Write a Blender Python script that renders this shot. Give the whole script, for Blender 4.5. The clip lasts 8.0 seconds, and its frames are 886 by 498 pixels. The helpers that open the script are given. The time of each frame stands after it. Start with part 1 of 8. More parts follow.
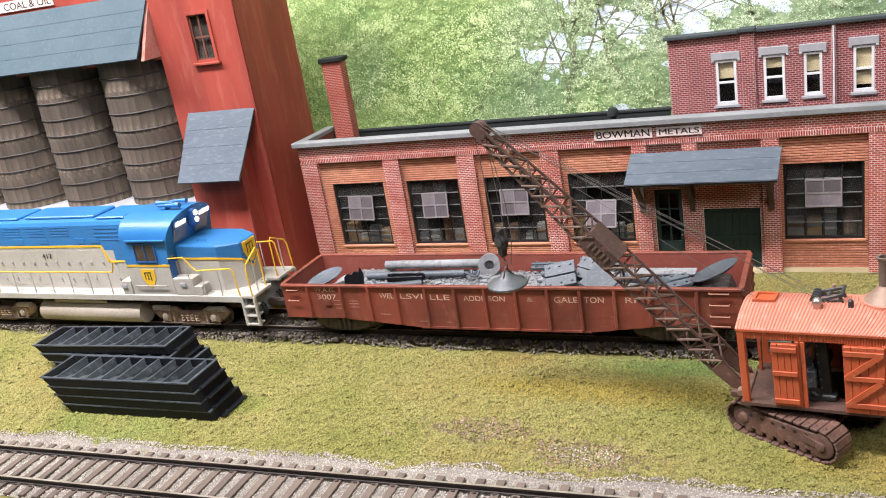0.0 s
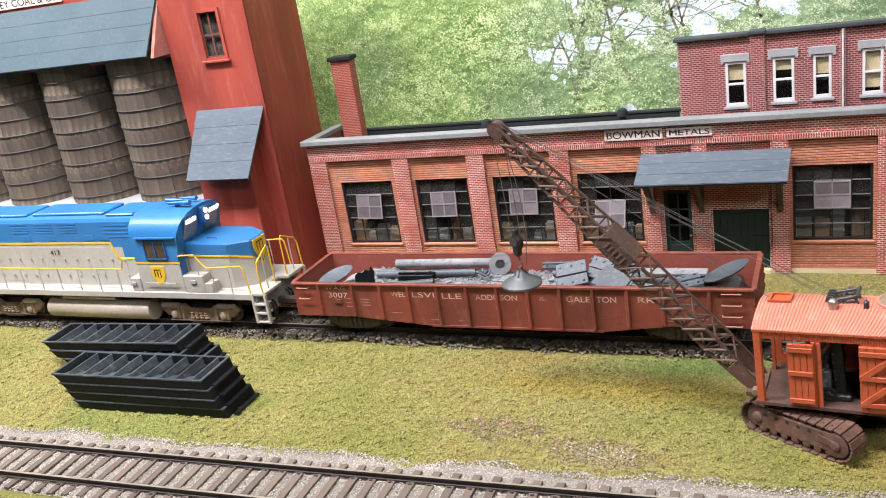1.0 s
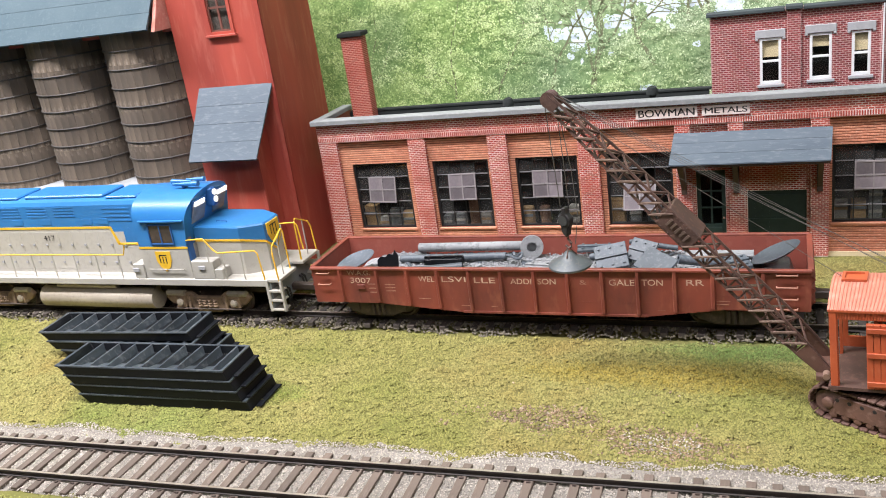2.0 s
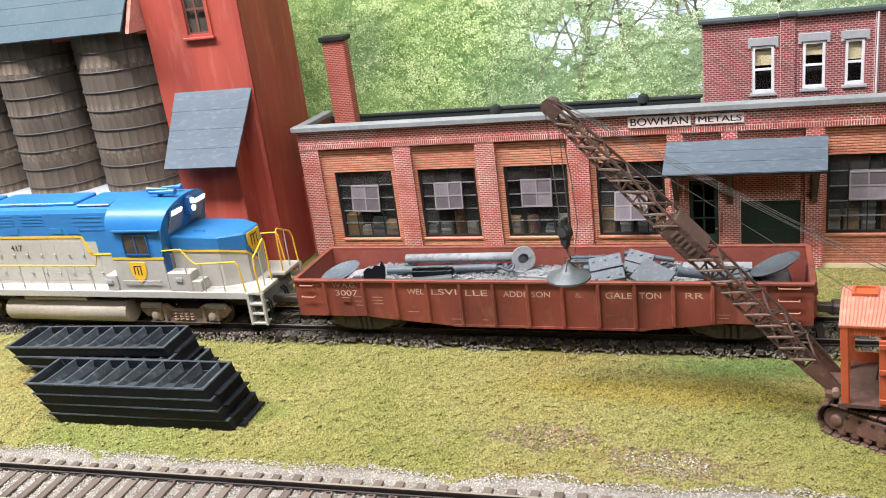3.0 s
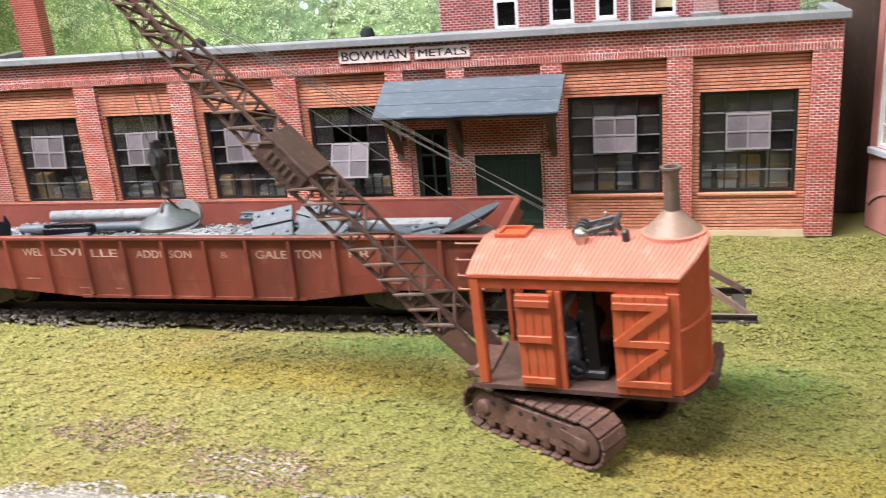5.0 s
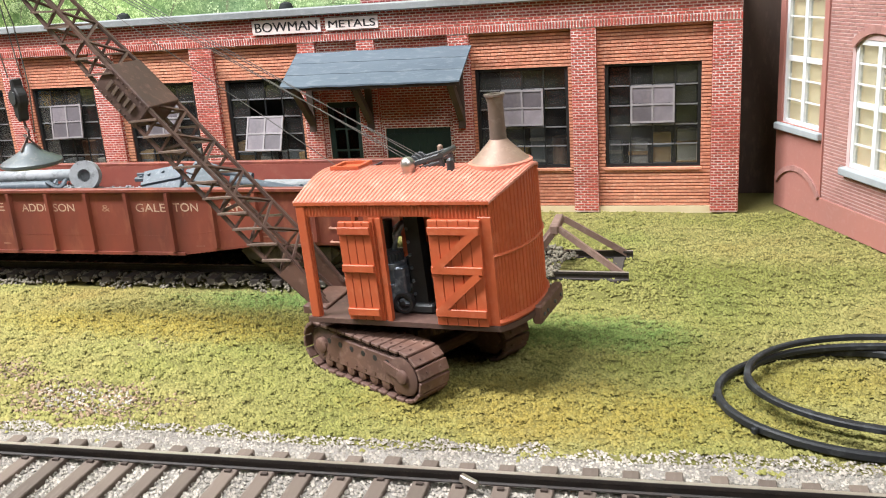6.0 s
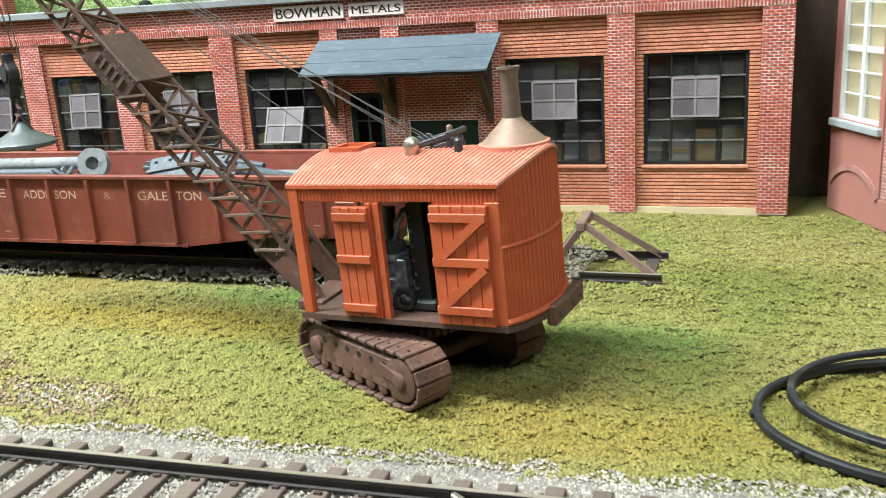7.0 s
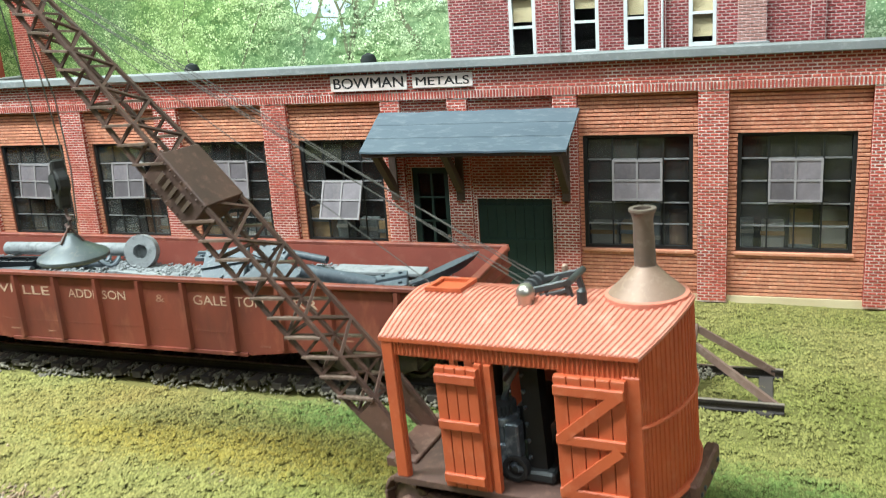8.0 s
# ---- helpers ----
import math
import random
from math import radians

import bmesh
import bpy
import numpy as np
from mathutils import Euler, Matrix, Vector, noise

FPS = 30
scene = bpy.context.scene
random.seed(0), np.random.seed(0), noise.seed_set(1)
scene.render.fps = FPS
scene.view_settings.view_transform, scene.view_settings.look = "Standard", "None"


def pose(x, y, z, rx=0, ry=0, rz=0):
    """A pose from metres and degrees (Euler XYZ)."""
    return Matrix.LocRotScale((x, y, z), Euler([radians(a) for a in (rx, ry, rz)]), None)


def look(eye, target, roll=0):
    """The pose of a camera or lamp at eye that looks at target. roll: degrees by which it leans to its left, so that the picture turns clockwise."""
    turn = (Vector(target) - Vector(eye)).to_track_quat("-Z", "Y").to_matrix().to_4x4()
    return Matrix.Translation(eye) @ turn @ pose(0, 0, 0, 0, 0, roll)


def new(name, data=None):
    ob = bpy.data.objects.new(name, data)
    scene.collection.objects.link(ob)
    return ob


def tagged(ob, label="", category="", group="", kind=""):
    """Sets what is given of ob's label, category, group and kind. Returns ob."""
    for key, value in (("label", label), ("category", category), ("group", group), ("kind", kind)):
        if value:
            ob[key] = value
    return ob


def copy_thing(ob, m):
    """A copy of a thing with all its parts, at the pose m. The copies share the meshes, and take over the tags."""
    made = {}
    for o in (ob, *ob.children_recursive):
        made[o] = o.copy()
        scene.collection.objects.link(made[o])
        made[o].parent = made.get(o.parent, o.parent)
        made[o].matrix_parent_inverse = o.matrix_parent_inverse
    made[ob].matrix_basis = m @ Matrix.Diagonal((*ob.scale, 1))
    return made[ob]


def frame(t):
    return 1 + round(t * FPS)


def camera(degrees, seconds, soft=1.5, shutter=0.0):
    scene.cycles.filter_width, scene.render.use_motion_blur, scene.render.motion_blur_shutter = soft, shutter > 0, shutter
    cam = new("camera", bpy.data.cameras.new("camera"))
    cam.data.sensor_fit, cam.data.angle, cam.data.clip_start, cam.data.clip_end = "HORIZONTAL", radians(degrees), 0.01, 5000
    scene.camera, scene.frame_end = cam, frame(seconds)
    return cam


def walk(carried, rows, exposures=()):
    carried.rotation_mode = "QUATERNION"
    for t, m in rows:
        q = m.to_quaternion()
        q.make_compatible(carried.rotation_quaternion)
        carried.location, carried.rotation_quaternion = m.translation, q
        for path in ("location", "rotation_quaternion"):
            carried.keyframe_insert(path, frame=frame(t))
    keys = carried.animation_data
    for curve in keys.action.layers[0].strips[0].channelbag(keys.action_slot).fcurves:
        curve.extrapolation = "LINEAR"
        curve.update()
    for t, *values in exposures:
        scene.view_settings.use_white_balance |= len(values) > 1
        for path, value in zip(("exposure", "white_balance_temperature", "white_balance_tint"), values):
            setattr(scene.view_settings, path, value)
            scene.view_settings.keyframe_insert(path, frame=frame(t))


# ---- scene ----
MM = 0.001  # all plans below are in millimetres of the layout

cam = camera(52.91, 8.0, 1.0, 0.3)
PATH = [
    (0, (5.97, -27.22, 157.08), (-158.62, 312.77, 25.27), -9.6),
    (0.5, (4.52, -26.65, 157.18), (-158.47, 313.35, 23.78), -9.4),
    (1, (-0.57, -31.47, 159.05), (-161.97, 309.52, 26.05), -9.1),
    (1.5, (-19.95, -30.60, 154.75), (-174.75, 312.20, 18.75), -8.8),
    (3, (-44.88, -19.40, 150.53), (-176.28, 333.00, 14.32), -7.5),
    (3.5, (-53.05, -16.68, 152.97), (-182.85, 336.33, 16.98), -7.4),
    (4, (-44.85, -3.75, 137.32), (-170.45, 349.85, -1.28), -7.2),
    (4.5, (-15.62, 26.42, 117.42), (-123.02, 385.43, -22.58), -6.0),
    (5, (15.32, 56.17, 100.20), (-82.88, 420.97, -31.60), -5.0),
    (6.5, (55.47, 65.00, 71.45), (-60.32, 430.60, -42.15), -3.8),
    (7, (53.53, 77.85, 68.62), (-73.28, 440.65, -42.38), -3.8),
    (7.5, (32.25, 84.75, 77.42), (-101.15, 445.95, -30.97), -4.1),
    (8, (32.35, 98.32, 86.02), (-103.25, 459.33, -19.77), -4.1),
]
EXPOSURES = [(0, 0.0, 6600, 15), (3.5, 0.08, 6450, 11), (5.0, 0.26, 6450, 13), (6.5, 0.38, 6350, 2), (8, 0.24, 6050, -8)]
walk(cam, [(t, look(Vector(e) * MM, Vector(g) * MM, r)) for t, e, g, r in PATH], EXPOSURES)

# ---- world ----
world = bpy.data.worlds.new("world")
scene.world = world
world.use_nodes = True
world.node_tree.nodes["Background"].inputs[0].default_value = (0.75, 0.85, 1.0, 1)
world.node_tree.nodes["Background"].inputs[1].default_value = 0.15


def ceiling_lamp(x, y, z, sx, sy, watts, colour, aim):
    """An area lamp just below a light fixture on the ceiling, in mm."""
    data = bpy.data.lights.new("ceiling_lamp", "AREA")
    data.shape, data.size, data.size_y, data.energy, data.color = "RECTANGLE", sx * MM, sy * MM, watts, colour
    ob = new("ceiling_lamp", data)
    ob.matrix_world = look(Vector((x, y, z)) * MM, Vector(aim) * MM)
    return ob


ceiling_lamp(-540, 55, 700, 1000, 90, 22.5, (0.99, 0.98, 1.0), (-540, 250, 0))
ceiling_lamp(520, -640, 1050, 900, 360, 12.5, (0.99, 0.98, 1.0), (-170, 300, 0))


# ---- materials ----
class Nodes:
    """A small wrapper round a material's node tree."""

    def __init__(self, name):
        self.mat = bpy.data.materials.new(name)
        self.mat.use_nodes = True
        self.tree = self.mat.node_tree
        self.bsdf = self.tree.nodes["Principled BSDF"]
        self.out = self.tree.nodes["Material Output"]

    def add(self, kind, **sets):
        node = self.tree.nodes.new(kind)
        for key, value in sets.items():
            if key in node.inputs:
                node.inputs[key].default_value = value
        return node

    def link(self, a, b):
        self.tree.links.new(a, b)

    def coord(self, stretch=(1, 1, 1)):
        tex = self.add("ShaderNodeTexCoord")
        mapping = self.add("ShaderNodeMapping")
        mapping.inputs["Scale"].default_value = stretch
        self.link(tex.outputs["Object"], mapping.inputs["Vector"])
        return mapping.outputs["Vector"]

    def noise(self, vec, scale, detail=5, rough=0.6):
        n = self.add("ShaderNodeTexNoise", Scale=scale, Detail=detail, Roughness=rough)
        self.link(vec, n.inputs["Vector"])
        return n.outputs["Fac"]

    def ramp(self, fac, stops):
        r = self.add("ShaderNodeValToRGB")
        els = r.color_ramp.elements
        while len(els) < len(stops):
            els.new(0.5)
        for e, (p, c) in zip(els, stops):
            e.position, e.color = p, (*c, 1) if len(c) == 3 else c
        self.link(fac, r.inputs["Fac"])
        return r.outputs["Color"]

    def mix(self, fac, a, b, blend="MIX"):
        m = self.tree.nodes.new("ShaderNodeMix")
        m.data_type, m.blend_type = "RGBA", blend
        for sock, v in ((m.inputs[0], fac), (m.inputs[6], a), (m.inputs[7], b)):
            if isinstance(v, (int, float)):
                sock.default_value = v
            elif isinstance(v, tuple):
                sock.default_value = (*v, 1)
            else:
                self.link(v, sock)
        return m.outputs[2]

    def math(self, op, a, b=0.0):
        m = self.tree.nodes.new("ShaderNodeMath")
        m.operation = op
        for sock, v in ((m.inputs[0], a), (m.inputs[1], b)):
            if isinstance(v, (int, float)):
                sock.default_value = v
            else:
                self.link(v, sock)
        return m.outputs[0]

    def bump(self, height, distance, strength=1.0):
        b = self.add("ShaderNodeBump", Strength=strength, Distance=distance)
        self.link(height, b.inputs["Height"])
        self.link(b.outputs["Normal"], self.bsdf.inputs["Normal"])


def surface(name, c1, c2=None, c3=None, scale=60, rough=0.6, metal=0.0, bump=0.0, grain=700, stretch=(1, 1, 1), island=0.0, each=0.0, dirt=0.35, coat=0.0):
    """A worn surface: two colours in broad patches, a third as fine specks or stains, relief, and variation from piece to piece.
    Scales are per metre, bump in metres."""
    n = Nodes(name)
    vec = n.coord(stretch)
    c2 = c2 or tuple(0.7 * c for c in c1)
    broad = n.ramp(n.noise(vec, scale), [(0.35, (0, 0, 0)), (0.68, (1, 1, 1))])
    col = n.mix(broad, c1, c2)
    fine = n.noise(vec, grain, 4, 0.65)
    if c3:
        col = n.mix(n.math("MULTIPLY", n.ramp(fine, [(0.52, (0, 0, 0)), (0.70, (1, 1, 1))]), dirt), col, c3)
    if island or each:
        if island:
            rnd = n.add("ShaderNodeNewGeometry").outputs["Random Per Island"]
        else:
            rnd = n.add("ShaderNodeObjectInfo").outputs["Random"]
        amount = island or each
        k = n.math("ADD", n.math("MULTIPLY", rnd, 2 * amount), 1 - amount)
        comb = n.add("ShaderNodeCombineColor")
        for i in range(3):
            n.link(k, comb.inputs[i])
        col = n.mix(1.0, col, comb.outputs[0], "MULTIPLY")
    n.link(col, n.bsdf.inputs["Base Color"])
    n.bsdf.inputs["Metallic"].default_value = metal
    r = n.math("ADD", n.math("MULTIPLY", fine, 0.25), rough - 0.12)
    n.link(r, n.bsdf.inputs["Roughness"])
    if coat:
        n.bsdf.inputs["Coat Weight"].default_value = coat
        n.bsdf.inputs["Coat Roughness"].default_value = 0.25
    if bump:
        n.bump(fine, bump)
    return n.mat


def glass(name, tint=(0.75, 0.78, 0.78), gloss=0.5, dust_glare=0.0):
    n = Nodes(name)
    clear = n.add("ShaderNodeBsdfTransparent")
    clear.inputs[0].default_value = (*tint, 1)
    shine = n.add("ShaderNodeBsdfGlossy")
    shine.inputs["Roughness"].default_value = 0.08
    fres = n.add("ShaderNodeFresnel")
    mixer = n.add("ShaderNodeMixShader")
    n.link(n.math("MULTIPLY", fres.outputs[0], gloss), mixer.inputs[0])
    n.link(clear.outputs[0], mixer.inputs[1])
    n.link(shine.outputs[0], mixer.inputs[2])
    n.link(mixer.outputs[0], n.out.inputs["Surface"])
    # pale mottle stands for dirt and for blotchy reflections on the panes
    if dust_glare:
        vec = n.coord()
        film = n.add("ShaderNodeBsdfDiffuse")
        film.inputs[0].default_value = (0.30, 0.29, 0.28, 1)
        both = n.add("ShaderNodeMixShader")
        rnd = n.add("ShaderNodeObjectInfo").outputs["Random"]
        mottle = n.ramp(n.math("ADD", n.math("MULTIPLY", n.noise(vec, 210, 5, 0.7), 0.8), n.math("MULTIPLY", rnd, 0.25)), [(0.42, (0.1, 0.1, 0.1)), (0.66, (1, 1, 1))])
        n.link(n.math("MULTIPLY", mottle, dust_glare), both.inputs[0])
        n.link(mixer.outputs[0], both.inputs[1])
        n.link(film.outputs[0], both.inputs[2])
        n.link(both.outputs[0], n.out.inputs["Surface"])
    return n.mat


def lit(name, colour, strength):
    n = Nodes(name)
    n.bsdf.inputs["Base Color"].default_value = (*colour, 1)
    n.bsdf.inputs["Emission Color"].default_value = (*colour, 1)
    n.bsdf.inputs["Emission Strength"].default_value = strength
    return n.mat


ROOM_PAINT = surface("room_paint", (0.11, 0.11, 0.11), (0.09, 0.09, 0.09), scale=2, grain=60, bump=0.0004, rough=0.8)
CARPET = surface("room_carpet", (0.20, 0.18, 0.16), (0.14, 0.13, 0.12), scale=6, grain=400, bump=0.002, rough=0.9)
FASCIA = surface("fascia_paint", (0.05, 0.07, 0.05), scale=5, rough=0.6)
BRICK_RED = surface("brick_red", (0.39, 0.066, 0.044), (0.29, 0.046, 0.033), (0.48, 0.17, 0.12), scale=35, grain=900, rough=0.8, island=0.22, bump=0.00008, dirt=0.5)
BRICK_ORANGE = surface("brick_orange", (0.60, 0.265, 0.160), (0.48, 0.180, 0.110), (0.74, 0.48, 0.35), scale=45, grain=900, rough=0.8, island=0.14, bump=0.00008, dirt=0.45)
BRICK_DARK = surface("brick_dark", (0.255, 0.040, 0.042), (0.185, 0.031, 0.034), (0.32, 0.10, 0.095), scale=30, grain=800, rough=0.8, island=0.22, bump=0.00008)
BRICK_PINK = surface("brick_pink", (0.38, 0.195, 0.170), (0.32, 0.155, 0.135), (0.46, 0.27, 0.24), scale=45, grain=800, rough=0.8, island=0.12, bump=0.00008)
MORTAR = surface("mortar", (0.86, 0.80, 0.77), (0.56, 0.30, 0.25), (0.38, 0.12, 0.09), scale=55, grain=330, rough=0.9, dirt=0.55)
MORTAR_WARM = surface("mortar_warm", (0.27, 0.095, 0.058), (0.21, 0.072, 0.045), scale=60, rough=0.9)
MORTAR_GREY = surface("mortar_grey", (0.62, 0.46, 0.445), (0.46, 0.30, 0.29), scale=60, rough=0.9)
STUCCO = surface("painted_panel", (0.38, 0.155, 0.125), (0.33, 0.145, 0.12), (0.42, 0.23, 0.20), scale=50, rough=0.75)
COPING = surface("stone_coping", (0.24, 0.25, 0.255), (0.165, 0.175, 0.18), (0.38, 0.39, 0.39), scale=40, rough=0.7, bump=0.0001)
STONE_PALE = surface("pale_stone", (0.36, 0.365, 0.385), (0.28, 0.285, 0.30), (0.48, 0.48, 0.50), scale=90, rough=0.75)
CONCRETE = surface("concrete", (0.33, 0.345, 0.36), (0.25, 0.26, 0.27), (0.22, 0.22, 0.21), scale=40, rough=0.85, bump=0.0001)
BASE_STONE = surface("foundation_stone", (0.62, 0.52, 0.34), (0.52, 0.42, 0.26), scale=50, rough=0.85)
ROOF_FELT = surface("roof_felt", (0.010, 0.014, 0.014), (0.018, 0.023, 0.022), scale=40, rough=0.9, bump=0.0001)
TAR_PAPER = surface("tar_paper", (0.041, 0.076, 0.098), (0.057, 0.093, 0.114), (0.13, 0.17, 0.19), scale=45, rough=0.75, bump=0.00008, dirt=0.25, grain=500)
TAR_DARK = surface("tar_paper_dark", (0.062, 0.084, 0.108), (0.085, 0.11, 0.135), (0.24, 0.26, 0.28), scale=60, rough=0.75, bump=0.00008, dirt=0.3, stretch=(0.3, 1, 1))
TOWER_RED = surface("tower_red_paint", (0.40, 0.068, 0.044), (0.26, 0.040, 0.028), (0.48, 0.16, 0.11), scale=40, grain=190, stretch=(1, 1, 0.16), rough=0.6, bump=0.00006, dirt=0.45)
STAVE = surface("weathered_staves", (0.200, 0.148, 0.102), (0.050, 0.041, 0.034), (0.36, 0.30, 0.24), scale=38, grain=260, stretch=(1, 1, 0.30), rough=0.85, bump=0.00022, each=0.22, dirt=0.7)
HOOP = surface("hoop_iron", (0.055, 0.048, 0.042), rough=0.6, scale=80)
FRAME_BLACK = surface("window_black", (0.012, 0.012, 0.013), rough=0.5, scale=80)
SASH_GREY = surface("sash_grey", (0.27, 0.245, 0.25), (0.19, 0.17, 0.175), rough=0.6, scale=100)
PANE_DIRTY = surface("dusty_pane", (0.190, 0.165, 0.18), (0.11, 0.095, 0.105), (0.30, 0.25, 0.25), scale=150, grain=300, rough=0.36, each=0.35)
PANE = glass("window_pane", (0.80, 0.82, 0.82), 0.7)
FACTORY_PANE = glass("factory_pane", (0.80, 0.82, 0.82), 0.9, 0.07)
# Horizontal bars: paler than the uprights, light on their tops put into colour
BAR_TOPLIT = surface("glazing_bar_toplit", (0.21, 0.205, 0.21), (0.10, 0.095, 0.10), (0.06, 0.06, 0.06), scale=200, grain=500, rough=0.45, dirt=0.4)
TRIM_WHITE = surface("white_trim", (0.70, 0.71, 0.72), (0.58, 0.60, 0.62), scale=90, rough=0.6)
BLIND = surface("cream_blind", (0.84, 0.68, 0.43), (0.78, 0.62, 0.38), scale=80, rough=0.8)
DOOR_GREEN = surface("green_door", (0.011, 0.030, 0.025), (0.008, 0.021, 0.017), scale=60, rough=0.7)
TIMBER = surface("stained_timber", (0.080, 0.050, 0.037), (0.050, 0.031, 0.024), (0.15, 0.10, 0.08), scale=60, stretch=(1, 1, 0.3), rough=0.75, bump=0.00006)
SIGN_WHITE = surface("sign_white", (0.66, 0.58, 0.55), (0.56, 0.45, 0.42), scale=120, rough=0.7)
INK_BLACK = surface("ink_black", (0.015, 0.013, 0.014), rough=0.6, scale=80)
GONDOLA_RED = surface("boxcar_red", (0.225, 0.048, 0.028), (0.105, 0.027, 0.019), (0.33, 0.120, 0.062), scale=58, grain=210, stretch=(1, 1, 0.38), rough=0.6, bump=0.00003, dirt=0.45)
LETTER_FAINT = surface("faint_lettering", (0.36, 0.19, 0.13), (0.20, 0.065, 0.042), scale=260, rough=0.7)
GONDOLA_IN = surface("boxcar_red_inside", (0.27, 0.066, 0.045), (0.20, 0.048, 0.034), (0.33, 0.13, 0.09), scale=40, grain=300, rough=0.65, dirt=0.3)
LETTER = surface("faded_lettering", (0.54, 0.39, 0.29), (0.30, 0.145, 0.10), scale=260, rough=0.7)
STEEL_GREY = surface("scrap_grey", (0.080, 0.096, 0.114), (0.045, 0.055, 0.068), (0.24, 0.26, 0.28), scale=60, rough=0.55, bump=0.00004, each=0.25)
SCRAP_PALE = surface("scrap_pale", (0.27, 0.275, 0.285), (0.17, 0.178, 0.188), (0.055, 0.058, 0.062), scale=80, grain=500, rough=0.7, bump=0.0003, dirt=0.6)
# Worn rim black; its blue-grey also carries the sheen on bays and ribs
WORN_SHEEN_BLACK = surface("worn_sheen_black", (0.060, 0.073, 0.085), (0.030, 0.037, 0.044), (0.22, 0.23, 0.24), scale=70, grain=400, rough=0.32, dirt=0.35)
BLACK_PLASTIC = surface("black_plastic", (0.006, 0.007, 0.008), (0.010, 0.011, 0.014), (0.05, 0.06, 0.07), scale=40, grain=220, rough=0.34, bump=0.00004, dirt=0.12)
STRUT_BROWN = surface("weathered_strut", (0.23, 0.145, 0.115), (0.13, 0.078, 0.062), (0.33, 0.24, 0.20), scale=90, grain=500, rough=0.8, dirt=0.5)
RUST = surface("rust_brown", (0.142, 0.068, 0.046), (0.078, 0.040, 0.031), (0.25, 0.155, 0.12), scale=70, grain=500, rough=0.7, bump=0.00005, dirt=0.5)
# Boom brown made paler for the light that level lacing bars catch
BOOM_BAR_TOPLIT = surface("boom_bar_toplit", (0.165, 0.105, 0.082), (0.10, 0.064, 0.050), (0.26, 0.19, 0.155), scale=90, grain=600, rough=0.6, dirt=0.5)
BOOM_BROWN = surface("boom_brown", (0.095, 0.048, 0.036), (0.055, 0.030, 0.025), (0.19, 0.105, 0.078), scale=70, grain=600, rough=0.65, dirt=0.5)
CRANE_ORANGE = surface("crane_orange", (0.46, 0.092, 0.030), (0.33, 0.060, 0.023), (0.56, 0.19, 0.10), scale=60, grain=420, rough=0.55, bump=0.00004, dirt=0.3)
CRANE_ROOF = surface("crane_roof", (0.55, 0.205, 0.142), (0.47, 0.160, 0.108), (0.68, 0.40, 0.32), scale=50, grain=260, rough=0.66, bump=0.00003, dirt=0.35)
BRASS = surface("tarnished_brass", (0.30, 0.195, 0.14), (0.19, 0.12, 0.09), (0.44, 0.33, 0.26), scale=90, rough=0.55, metal=0.15)
CHROME = surface("polished_steel", (0.55, 0.50, 0.45), rough=0.36, metal=0.9, scale=90)
IRON = surface("dark_iron", (0.035, 0.037, 0.040), (0.060, 0.062, 0.065), (0.13, 0.13, 0.13), scale=80, grain=400, rough=0.45, metal=0.3, dirt=0.3)
CABLE = surface("steel_cable", (0.15, 0.14, 0.135), rough=0.5, metal=0.4, scale=300)
MAGNET_GREY = surface("magnet_grey", (0.095, 0.107, 0.115), (0.065, 0.074, 0.082), (0.26, 0.24, 0.20), scale=90, rough=0.5, metal=0.2)
RUBBER = surface("black_rubber", (0.014, 0.015, 0.017), (0.024, 0.025, 0.027), (0.14, 0.15, 0.16), scale=60, grain=300, rough=0.5, bump=0.00004, dirt=0.3)
LOCO_BLUE = surface("loco_blue", (0.026, 0.172, 0.43), (0.022, 0.145, 0.37), (0.07, 0.23, 0.48), scale=30, grain=400, rough=0.38, dirt=0.2)
LOCO_BLUE_DARK = surface("loco_blue_dark", (0.020, 0.098, 0.30), (0.017, 0.082, 0.25), scale=40, rough=0.45)
LOCO_GREY = surface("loco_grey", (0.44, 0.42, 0.38), (0.37, 0.35, 0.31), (0.23, 0.19, 0.15), scale=40, grain=400, rough=0.5, dirt=0.25)
LOCO_YELLOW = surface("loco_yellow", (0.74, 0.45, 0.030), (0.66, 0.39, 0.025), scale=90, rough=0.5)
TRUCK_DUST = surface("dusty_truck", (0.34, 0.235, 0.15), (0.16, 0.105, 0.070), (0.05, 0.04, 0.033), scale=90, grain=500, rough=0.8, bump=0.00008, dirt=0.6)
TANK_GREY = surface("fuel_tank", (0.46, 0.41, 0.34), (0.32, 0.27, 0.21), (0.17, 0.13, 0.09), scale=50, rough=0.45, metal=0.3, dirt=0.3)
LAMP_WHITE = lit("headlight", (1.0, 0.93, 0.80), 0.95)
RAIL = surface("rail_steel", (0.062, 0.042, 0.033), (0.038, 0.028, 0.024), (0.16, 0.11, 0.085), scale=90, grain=500, rough=0.6, dirt=0.4)
RAIL_TOP = surface("rail_head", (0.40, 0.35, 0.30), (0.27, 0.22, 0.18), scale=60, rough=0.42, metal=0.5)
TIE = surface("weathered_tie", (0.135, 0.102, 0.082), (0.085, 0.062, 0.049), (0.21, 0.17, 0.145), scale=120, grain=700, stretch=(1, 0.2, 1), rough=0.85, bump=0.00008, each=0.22, dirt=0.5)
TIE_DARK = surface("dark_tie", (0.060, 0.048, 0.040), (0.045, 0.036, 0.032), scale=120, rough=0.9, each=0.3)
GRAVEL = surface("pale_gravel", (0.325, 0.292, 0.252), (0.225, 0.198, 0.168), (0.10, 0.085, 0.072), scale=40, grain=900, rough=0.95, island=0.46, dirt=0.4)
